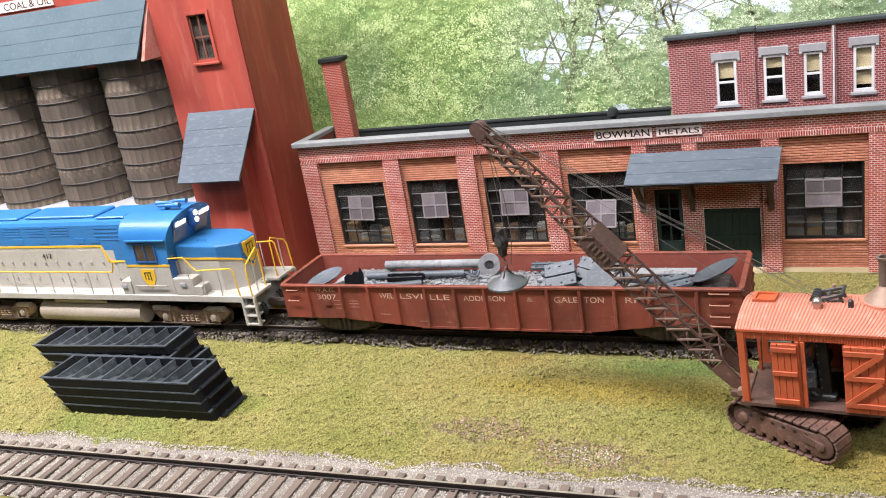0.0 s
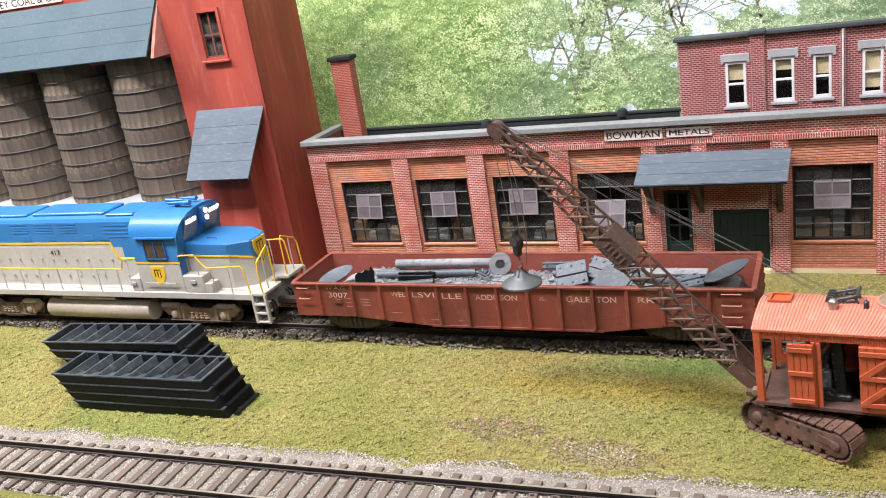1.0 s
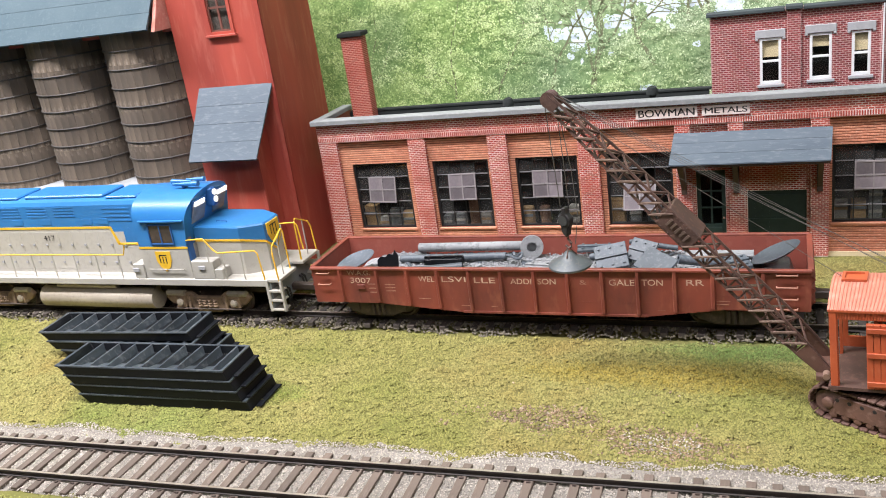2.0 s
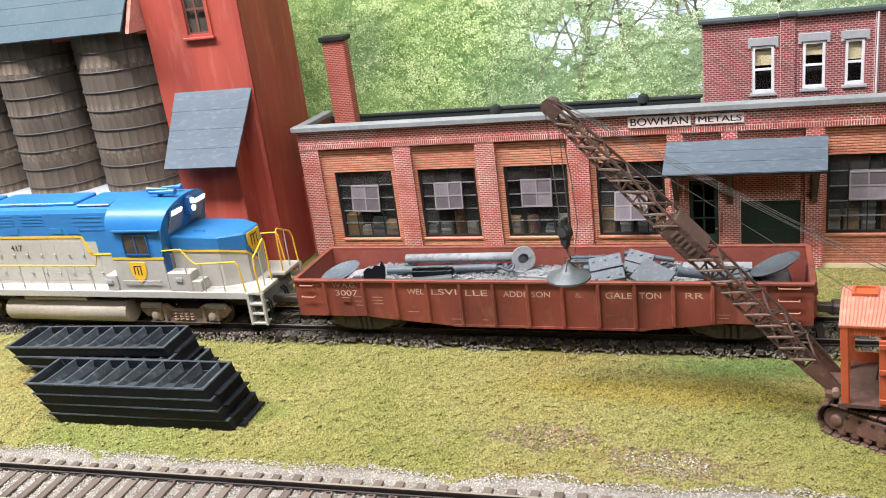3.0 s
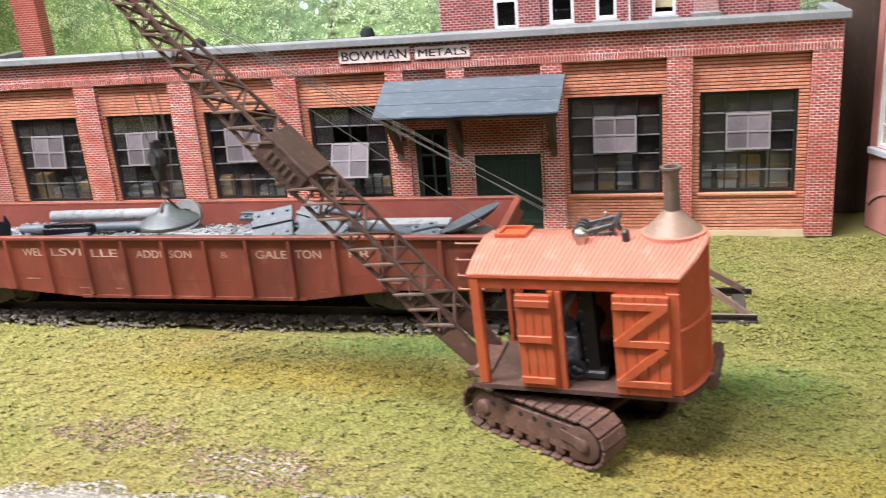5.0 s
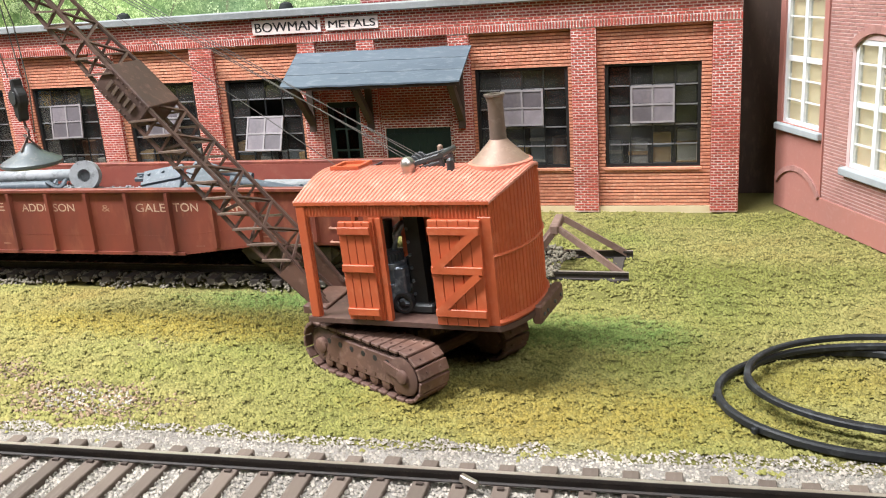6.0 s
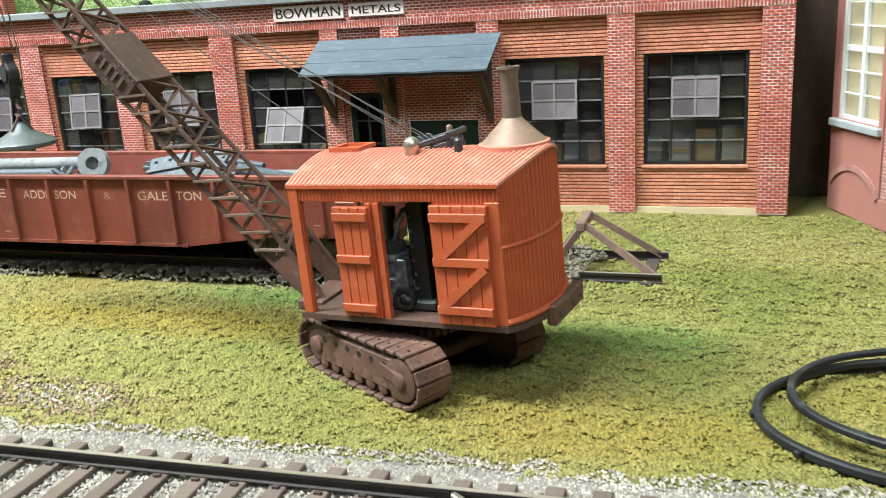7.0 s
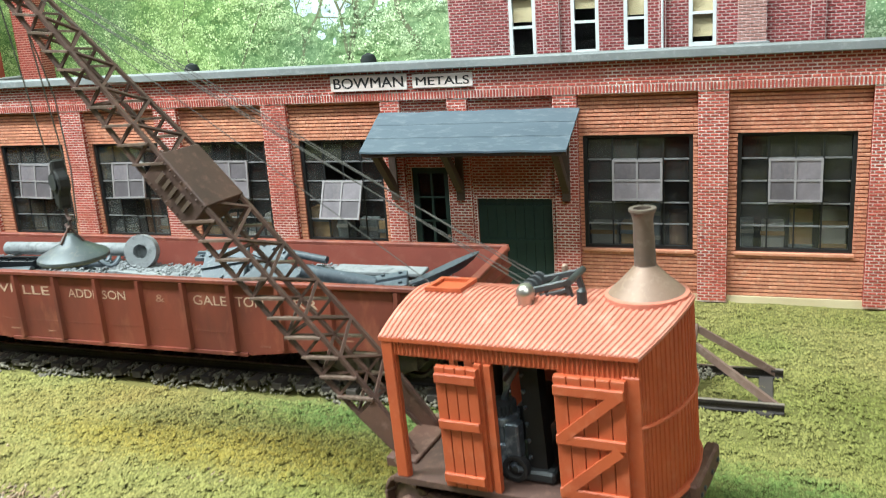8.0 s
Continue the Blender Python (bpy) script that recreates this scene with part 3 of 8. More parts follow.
def steel_window(parent, x0, x1, z0, z1, y, tilt):
    """A black steel factory window of four by five panes, its middle vent swung out."""
    bm = wall_panel(bmesh.new(), x0, x1, z0, z1, y - 0.4, y + 0.9, [(x0 + 1.0, x1 - 1.0, z0 + 0.9, z1 - 0.9)])
    win = part("window", bm, FRAME_BLACK, parent)
    cols, rows = 4, 5
    w, h = (x1 - x0 - 2) / cols, (z1 - z0 - 1.8) / rows
    for i in range(1, cols):
        x = x0 + 1 + i * w
        part("glazing_bar", box(bmesh.new(), x - 0.22, y, z0 + 0.9, x + 0.22, y + 0.5, z1 - 0.9), FRAME_BLACK, win)
    # crossbars take the paler colour for the light they catch
    for k in range(1, rows):
        z = z0 + 0.9 + k * h
        part("glazing_bar", box(bmesh.new(), x0 + 1, y + 0.02, z - 0.2, x1 - 1, y + 0.48, z + 0.2), BAR_TOPLIT, win)
    pane = mesh_of("pane", box(bmesh.new(), -w / 2 + 0.25, -0.05, -h / 2 + 0.22, w / 2 - 0.25, 0.05, h / 2 - 0.22), FACTORY_PANE)
    for i in range(cols):
        for k in range(rows):
            if i in (1, 2) and k in (2, 3):
                continue
            p = part("pane", pane, None, win, m=mm_pose(x0 + 1 + (i + 0.5) * w, y + 0.3, z0 + 0.9 + (k + 0.5) * h, random.uniform(-1.5, 1.5), 0, random.uniform(-1.5, 1.5)))
            p.visible_shadow = False
    lean, roll, drop = tilt
    top = z0 + 0.9 + 4 * h + (drop if drop > -5 else -6.0)
    m = mm_pose((x0 + x1) / 2, y - 0.9, top, -lean, roll, 0)
    ww, hh = (w + 0.35, 2 * h) if x0 < -50 else (w - 0.1, 1.86 * h)
    bm = wall_panel(bmesh.new(), -ww, ww, -hh, 0, -0.3, 0.3, [(-ww + 0.6, -0.3, -hh + 0.6, -hh / 2 - 0.3), (0.3, ww - 0.6, -hh + 0.6, -hh / 2 - 0.3), (-ww + 0.6, -0.3, -hh / 2 + 0.3, -0.6), (0.3, ww - 0.6, -hh / 2 + 0.3, -0.6)])
    part("vent_sash", bm, SASH_GREY, win, "grey vent sash, swung open", m)
    for sx in (-1, 1):
        for sz in (0, 1):
            bm = box(bmesh.new(), min(sx * 0.3, sx * (ww - 0.6)), -0.06, -hh / 2 * (1 + sz) + 0.4, max(sx * 0.3, sx * (ww - 0.6)), 0.06, -hh / 2 * sz - 0.4)
            part("sash_pane", bm, PANE_DIRTY, win, "dusty lavender-grey pane", m)
    return win


def metal_works():
    b = thing("brick_factory", "long red brick factory with steel windows and a grey coping", "building", (0, 0, 0))
    holes = [(x0, x1, *WIN_Z) for x0, x1 in WINDOWS] + [(DOOR[0], DOOR[1], 0.0, DOOR[3]), (DOCK_DOOR[0], DOCK_DOOR[1], 0.0, DOCK_DOOR[3])]
    part("front_wall", wall_panel(bmesh.new(), -245.0, 65.0, 0.0, 60.0, 348.3, 350.6, holes), MORTAR_WARM, b, "orange brick infill panels")
    # upper wall behind the frieze and the other walls
    part("frieze_backing", box(bmesh.new(), -246.4, 346.3, 60.0, 65.9, 350.6, 68.0), MORTAR, b)
    part("west_wall", box(bmesh.new(), -246.4, 350.6, 0, -243.4, 381.0, 68.0), MORTAR_WARM, b)
    part("east_wall", box(bmesh.new(), 62.6, 350.6, 0, 65.9, 375.0, 68.0), MORTAR_WARM, b)
    part("rear_wall", box(bmesh.new(), -243.4, 378.6, 0, -66.0, 381.0, 66.5), ROOF_FELT, b, "black rear parapet")
    part("rear_wall", box(bmesh.new(), -66.0, 372.6, 0, 62.6, 375.0, 62.0), ROOF_FELT, b)
    part("roof_deck", box(bmesh.new(), -243.4, 350.6, 60.5, 62.6, 378.6, 62.0), ROOF_FELT, b, "black felt roof")
    part("foundation", box(bmesh.new(), -245.2, 347.6, -2.0, 65.2, 350.0, 1.6), BASE_STONE, b, "pale sandy foundation course")
    # copings
    bm = soften(box(bmesh.new(), -248.0, 343.8, 68.0, 67.4, 349.8, 70.6), 0.35)
    part("coping", bm, COPING, b, "grey stone coping")
    part("coping", soften(box(bmesh.new(), -248.0, 349.9, 68.0, -243.0, 381.2, 70.4), 0.35), COPING, b)
    part("coping", soften(box(bmesh.new(), -242.9, 378.2, 66.5, -65.0, 381.4, 67.6), 0.2), ROOF_FELT, b)
    part("coping", soften(box(bmesh.new(), 62.4, 349.9, 68.0, 67.4, 375.2, 70.4), 0.35), COPING, b)
    # brick faces: frieze, soldier course, infill panels
    frieze = cells(-246.4, 65.9, 61.6, 68.0, [], BRICK_L, BRICK_H)
    part("frieze_brickwork", brick_mesh("frieze_brickwork", frieze, BRICK_RED, 346.3), None, b, "red bricks with pale joints")["kind"] = "stuff"
    soldiers = [(x, x + 0.95, 59.2, 61.6) for x in np.arange(-246.4, 65.2, 0.95)]
    part("soldier_course", brick_mesh("soldier_course", soldiers, BRICK_RED, 346.2, depth=0.22, upright=0.40), None, b, "bricks set on end")["kind"] = "stuff"
    part("soldier_backing", box(bmesh.new(), -246.4, 346.2, 59.2, 65.9, 348.2, 60.0), MORTAR, b)
    edges = [p for p in PILASTERS]
    panels = []
    for k, ((_, a), (c, _)) in enumerate(zip(edges, edges[1:])):
        if k in (4, 5):      # the door bays are laid in red brick
            part("bay_backing", wall_panel(bmesh.new(), a, c, 1.6, 59.2, 348.05, 348.3, [h for h in holes if a < h[0] < c]), MORTAR, b)
            part("bay_brickwork", brick_mesh("bay_brickwork", cells(a, c, 1.6, 59.2, holes, BRICK_L, BRICK_H), BRICK_RED, 348.05, seed=k), None, b, "red bricks round the doors")["kind"] = "stuff"
            continue
        panels += cells(a, c, 1.6, 59.2, [h for h in holes], BRICK_L, 1.08)
    part("panel_brickwork", brick_mesh("panel_brickwork", panels, BRICK_ORANGE, 348.3, joint=0.36, depth=0.22, upright=0.05), None, b, "orange-brown bricks in low courses")["kind"] = "stuff"
    for i, (x0, x1) in enumerate(PILASTERS):
        pil = part("pilaster", box(bmesh.new(), x0 + 0.1, 346.4, 0, x1 - 0.1, 348.3, 59.2), MORTAR, b)
        bricks = cells(x0, x1, 0.3, 59.0, [], BRICK_L, BRICK_H)
        if -30 < x0 < 20:
            PIERS.append((pil, [c for c in bricks if c[2] > 22.0]))
            bricks = [c for c in bricks if c[2] <= 22.0]
        part("pilaster_bricks", brick_mesh("pilaster_bricks", bricks, BRICK_RED, 346.4, seed=i), None, pil)["kind"] = "stuff"
        # returns at either side
        for xs, s in ((x0 + 0.1, -1), (x1 - 0.1, 1)):
            bm = bmesh.new()
            for k in range(68):
                z = 0.4 + k * BRICK_H
                d = 0.0 if k % 2 else 0.8
                box(bm, min(xs, xs + s * 0.12), 346.45 + d * 0.2, z, max(xs, xs + s * 0.12), 348.2 - d, z + BRICK_H - 0.16)
            part("brick_return", bm, BRICK_RED, pil)
    for (x0, x1), tilt in zip(WINDOWS, SASH_TILT):
        steel_window(b, x0, x1, *WIN_Z, 349.2, tilt)
        part("window_sill", soften(box(bmesh.new(), x0 - 0.5, 347.4, WIN_Z[0] - 1.0, x1 + 0.5, 349.0, WIN_Z[0] - 0.05), 0.15), BRICK_ORANGE, b)
    # green entrance door with a glazed top
    x0, x1, z0, z1 = DOOR
    door = part("entrance_door", wall_panel(bmesh.new(), x0, x1, z0, z1, 348.8, 350.2, [(x0 + 1.6, x1 - 1.6, 14.0, z1 - 2.0)]), DOOR_GREEN, b, "dark green door with six panes")
    part("glazing_bar", box(bmesh.new(), (x0 + x1) / 2 - 0.35, 349.0, 14.0, (x0 + x1) / 2 + 0.35, 349.9, z1 - 2.0), DOOR_GREEN, door)
    for z in (21.5, 29.0):
        part("glazing_bar", box(bmesh.new(), x0 + 1.6, 349.05, z - 0.3, x1 - 1.6, 349.85, z + 0.3), DOOR_GREEN, door)
    part("door_glass", box(bmesh.new(), x0 + 1.6, 349.5, 14.0, x1 - 1.6, 349.6, z1 - 2.0), PANE, door).visible_shadow = False
    bm = bmesh.new()
    for z in (2.6, 8.2):
        box(bm, x0 + 1.6, 348.5, z, x1 - 1.6, 348.9, z + 4.6)
    part("door_panel", soften(bm, 0.15), DOOR_GREEN, door)
    part("door_knob", lathe(bmesh.new(), [(0.1, 0), (0.5, 0.2), (0.45, 0.6), (0.15, 0.8)], (x1 - 1.0, 348.8, 17.0), 10, Euler((radians(90), 0, 0)).to_matrix()), BRASS, door)
    # wide dock door of boards with cross rails
    x0, x1, z0, z1 = DOCK_DOOR
    dock = part("loading_door", box(bmesh.new(), x0, 349.3, z0, x1, 350.4, z1), DOOR_GREEN, b, "wide dark green loading door")
    for i in range(8):
        w = (x1 - x0) / 8
        part("board", box(bmesh.new(), x0 + i * w + 0.1, 348.95, z0 + 0.2, x0 + (i + 1) * w - 0.1, 349.3, z1 - 0.2), DOOR_GREEN, dock)
    for z in (4.0, 15.0, 25.5):
        part("door_rail", box(bmesh.new(), x0 + 0.3, 348.7, z, x1 - 0.3, 348.95, z + 1.4), DOOR_GREEN, dock)
    part("threshold", box(bmesh.new(), DOCK_DOOR[0], 346.8, -1.0, DOCK_DOOR[1], 349.3, 1.2), BASE_STONE, b)
    part("threshold", box(bmesh.new(), DOOR[0], 346.8, -1.0, DOOR[1], 348.8, 1.2), BASE_STONE, b)
    return b


metal_works()


def awning():
    a = thing("awning", "sloping tar-paper awning on dark timber brackets over the doors", "awning", (0, 0, 0))
    # sheet with three laps of paper, sagging a little at its front edge
    for i in range(3):
        f0, f1 = i / 3 - 0.02 * (i > 0), (i + 1) / 3
        bm = bmesh.new()
        cols = 14
        rows = []
        for f, lift in ((f0, 0.12), (f1, 0.30)):
            rows.append([bm.verts.new((-78.0 + (61.0 - 1.0 * f) * c / cols - 1.0 * f * (1 - c / cols), 345.8 - 14.6 * f, 55.6 - 9.6 * f + lift + 0.10 * math.sin(c * 1.7 + i))) for c in range(cols + 1)])
        for c in range(cols):
            bm.faces.new((rows[0][c], rows[0][c + 1], rows[1][c + 1], rows[1][c]))
        ext = bmesh.ops.extrude_face_region(bm, geom=bm.faces[:])
        bmesh.ops.translate(bm, vec=(0, 0, -0.55), verts=[e for e in ext["geom"] if isinstance(e, bmesh.types.BMVert)])
        part("roofing_strip", bm, TAR_DARK, a, "weathered blue-grey tar paper")
    part("fascia_board", box(bmesh.new(), -78.6, 332.0, 44.6, -18.2, 332.8, 45.9), TIMBER, a)
    for x in (-74.8, -53.5, -21.5):
        bracket = part("bracket", beam(bmesh.new(), (x, 346.2, 31.5), (x, 333.2, 45.2), 2.0, 2.2), TIMBER, a)
        part("wall_post", box(bmesh.new(), x - 1.1, 344.9, 29.0, x + 1.1, 346.0, 54.0), TIMBER, bracket)
        part("rafter", beam(bmesh.new(), (x, 345.6, 54.2), (x, 332.6, 45.4), 1.4, 1.2), TIMBER, bracket)
    return a


awning()


def factory_roof_things():
    ch = thing("chimney", "square red brick chimney with a dark stone cap", "chimney", (0, 0, 0))
    x0, x1, y0, y1, z0, z1 = -238.6, -227.2, 372.0, 378.4, 62.0, 105.0
    part("shaft", box(bmesh.new(), x0 + 0.3, y0 + 0.3, z0, x1 - 0.3, y1 - 0.3, z1), surface("mortar_rosy", (0.66, 0.36, 0.30), (0.48, 0.20, 0.16), scale=60, rough=0.9), ch)
    part("shaft_bricks", brick_mesh("shaft_bricks", cells(x0, x1, z0, z1, [], BRICK_L, BRICK_H), BRICK_RED, y0 + 0.3), None, ch)["kind"] = "stuff"
    me = brick_mesh("shaft_side_bricks", cells(-(y1 - y0) / 2, (y1 - y0) / 2, z0, z1, [], BRICK_L, BRICK_H), BRICK_RED, 0.0)
    part("shaft_side_bricks", me, None, ch, m=mm_pose(x1 - 0.3, (y0 + y1) / 2, 0, 0, 0, 90))["kind"] = "stuff"
    part("cap", soften(box(bmesh.new(), x0 - 1.0, y0 - 1.0, z1, x1 + 1.0, y1 + 1.0, z1 + 2.2), 0.4), ROOF_FELT, ch, "dark stone cap")
    for x, y in ((-88.7, 365.0), (-153.0, 361.0)):
        v = thing("roof_vent", "small black mushroom roof vent on the felt roof", "roof vent", (x, y, 62.0), group="roof vents")
        part("pipe", lathe(bmesh.new(), [(1.6, 0), (1.5, 7.0)], sides=14), ROOF_FELT, v, smooth=True)
        part("cowl", lathe(bmesh.new(), [(1.5, 6.6), (2.6, 6.9), (2.6, 8.6), (1.9, 10.0), (0.5, 10.6)], sides=16), ROOF_FELT, v, smooth=True)


factory_roof_things()


def works_sign():
    s = thing("works_sign", "white painted wall sign with dark capital letters", "sign", (0, 0, 0))
    part("board", box(bmesh.new(), -93.2, 345.45, 62.5, -68.2, 345.95, 67.3), SIGN_WHITE, s)
    part("board", box(bmesh.new(), -66.4, 345.45, 62.8, -47.8, 345.95, 66.8), SIGN_WHITE, s)
    for dx, dy in ((-0.07, 0.0), (0.07, 0.006)):
        lettering("BOWMAN", 3.1, INK_BLACK, s, (-80.7 + dx, 345.42 - dy, 63.35), width=22.8)
        lettering("METALS", 2.4, INK_BLACK, s, (-57.1 + dx, 345.42 - dy, 63.55), width=16.4)


works_sign()


def factory_stock():
    """Crates, shelves and machines that show through the factory's windows."""
    solo("factory_floor", box(bmesh.new(), -243.0, 350.7, 0.2, 62.4, 378.5, 1.0), CONCRETE, "grey concrete factory floor", "floor", kind="structure")
    # Unseen partition, coloured near black so the room behind the glass reads unlit
    solo("factory_dark_backing", box(bmesh.new(), -243.0, 371.2, 1.0, 62.4, 372.4, 60.0), surface("unlit_depth", (0.055, 0.05, 0.05), (0.03, 0.03, 0.03), (0.12, 0.09, 0.06), scale=40, rough=0.9), "near-black partition added inside the factory to stand for unlit depth", "wall", kind="structure")
    tints = [surface("crate_wood", (0.50, 0.30, 0.13), rough=0.8), surface("grey_machine", (0.24, 0.25, 0.25), rough=0.6), surface("pale_boxes", (0.50, 0.46, 0.40), rough=0.8), surface("brown_drum", (0.22, 0.11, 0.06), rough=0.7)]
    rng = random.Random(5)
    for x0, x1 in WINDOWS:
        x = x0 - 1
        while x < x1 - 2:
            w, h, d = rng.uniform(4, 8), rng.uniform(17, 25), rng.uniform(3, 5)
            k = rng.randrange(4)
            y = rng.uniform(351.6, 355.5) if x0 < -50 else rng.uniform(361.0, 363.5)
            if k == 3:
                c = thing("oil_drum", "brown steel drum stored inside the factory", "drum", (x + 3, y + 3, 1.0), group="factory stock")
                part("barrel", lathe(bmesh.new(), [(2.6, 0), (2.8, 0.3), (2.6, 0.6), (2.6, h / 2), (2.8, h / 2 + 0.3), (2.6, h / 2 + 0.6), (2.6, h)], sides=14), tints[3], c, smooth=True)
                part("rim", lathe(bmesh.new(), [(2.4, h), (2.7, h + 0.1), (2.7, h + 0.4), (2.4, h + 0.4)], sides=14), tints[3], c)
            else:
                c = thing("stacked_crate", "stacked goods standing inside the factory window", "crate", (x, y, 1.0), group="factory stock")
                part("crate_body", soften(box(bmesh.new(), 0, 0, 0, w, d, h), 0.3), tints[k], c)
                for z in (0.2, 0.5, 0.8):
                    part("slat", box(bmesh.new(), -0.2, -0.35, h * z, w + 0.2, 0.0, h * z + 1.2), tints[(k + 1) % 3], c)
            x += w + rng.uniform(0.5, 2.5)


factory_stock()


# ---- the taller brick building behind ----
def sash_window(parent, x0, x1, z0, z1, y, blind):
    win = part("window", wall_panel(bmesh.new(), x0, x1, z0, z1, y - 0.3, y + 1.2, [(x0 + 1.0, x1 - 1.0, z0 + 1.2, (z0 + z1) / 2 - 0.4), (x0 + 1.0, x1 - 1.0, (z0 + z1) / 2 + 0.4, z1 - 0.9)]), TRIM_WHITE, parent, "white sash window")
    part("pane", box(bmesh.new(), x0 + 1.0, y + 0.4, z0 + 1.2, x1 - 1.0, y + 0.5, z1 - 0.9), PANE, win).visible_shadow = False
    zb = z1 - (z1 - z0) * blind
    part("blind", box(bmesh.new(), x0 + 1.0, y + 1.3, zb, x1 - 1.0, y + 1.5, z1 - 0.6), BLIND, win, "cream roller blind, partly drawn")
    part("lintel", soften(box(bmesh.new(), x0 - 1.8, y - 0.9, z1 + 0.2, x1 + 1.8, y + 0.4, z1 + 3.6), 0.2), STONE_PALE, win, "grey stone lintel")
    for xe in (x0 - 1.8, x1 + 0.6):
        part("lintel_ear", soften(box(bmesh.new(), xe, y - 1.0, z1 - 0.6, xe + 1.2, y + 0.4, z1 + 0.3), 0.12), STONE_PALE, win)
    part("sill", soften(box(bmesh.new(), x0 - 1.2, y - 1.1, z0 - 1.4, x1 + 1.2, y + 0.4, z0 - 0.1), 0.2), STONE_PALE, win, "grey stone sill")
    return win


def rear_building():
    b = thing("brick_tenement", "dark red brick building with white sash windows", "building", (0, 0, 0))
    wins = [(-44.6, -36.2, 67.6, 87.0, 0.42), (-25.0, -16.6, 68.4, 87.4, 0.30), (-9.0, -2.0, 69.0, 87.2, 0.45), (9.9, 17.6, 69.0, 88.0, 0.86)]
    holes = [w[:4] for w in wins]
    part("front_wall", wall_panel(bmesh.new(), -64.6, 57.0, 0, 98.0, 376.4, 379.4, holes), MORTAR_GREY, b)
    part("rear_wall", box(bmesh.new(), -64.6, 379.4, 0, 57.0, 418.0, 66.0), MORTAR_GREY, b)
    part("west_wall", box(bmesh.new(), -64.6, 379.4, 66.0, -62.0, 418.0, 94.0), MORTAR_GREY, b)
    part("east_wall", box(bmesh.new(), 54.4, 379.4, 66.0, 57.0, 418.0, 94.0), MORTAR_GREY, b)
    part("rear_parapet", box(bmesh.new(), -62.0, 415.4, 66.0, 54.4, 418.0, 94.0), MORTAR_GREY, b)
    part("roof", box(bmesh.new(), -62.0, 379.4, 91.0, 54.4, 415.4, 92.5), ROOF_FELT, b)
    bricks = cells(-64.6, 57.0, 60.0, 97.6, holes, BRICK_L, 0.90)
    part("brickwork", brick_mesh("rear_brickwork", bricks, BRICK_DARK, 376.4, seed=8), None, b, "dark red bricks with grey joints")["kind"] = "stuff"
    for x0, x1 in ((-33.8, -28.4), (1.6, 3.4), (43.0, 47.0)):
        p = part("pier", box(bmesh.new(), x0, 375.2, 60.0, x1, 376.3, 98.0), MORTAR_GREY, b)
        part("pier_bricks", brick_mesh("pier_bricks", cells(x0, x1, 60.0, 98.0, [], BRICK_L, 0.90), BRICK_DARK, 375.2), None, p)["kind"] = "stuff"
    for x0, x1 in ((-66.0, -34.6), (-34.4, -27.6), (-27.4, 58.4)):
        up = 0.5 if x0 == -34.4 else 0.0
        part("cornice", soften(box(bmesh.new(), x0, 374.4 - up, 97.8 + up, x1, 380.4, 99.4 + up), 0.25), surface("slate_cornice", (0.045, 0.06, 0.065), rough=0.7), b, "dark slate-grey cornice")
    part("west_bricks", brick_mesh("west_bricks", cells(-19.5, 19.5, 60.0, 93.8, [], BRICK_L, 0.9), BRICK_DARK, 0.0), None, b, m=mm_pose(-64.6, 397.9, 0, 0, 0, -90))["kind"] = "stuff"
    for x0, x1, z0, z1, blind in wins:
        sash_window(b, x0, x1, z0, z1, 376.6, blind)
    # black sheet stands for the unlit rooms behind the panes
    part("unlit_room_sheet", box(bmesh.new(), -62.0, 384.0, 66.0, 54.4, 384.6, 91.0), FRAME_BLACK, b)
    breast = part("chimney_breast", box(bmesh.new(), 23.6, 374.6, 60.0, 31.4, 376.3, 98.0), MORTAR_GREY, b)
    part("breast_bricks", brick_mesh("breast_bricks", cells(23.6, 31.4, 70.0, 98.0, [], BRICK_L, 0.90), BRICK_PINK, 374.6), None, breast, "paler red bricks")["kind"] = "stuff"
    part("breast_sill", soften(box(bmesh.new(), 22.6, 373.4, 67.4, 32.4, 376.3, 69.6), 0.2), COPING, breast, "grey stone sill")
    # drain pipe
    part("drain_pipe", hose(bmesh.new(), [(2.5, 374.9, 60.5), (2.5, 374.9, 97.5)], 0.35), TRIM_WHITE, b, "thin pale drain pipe")
    return b


rear_building()


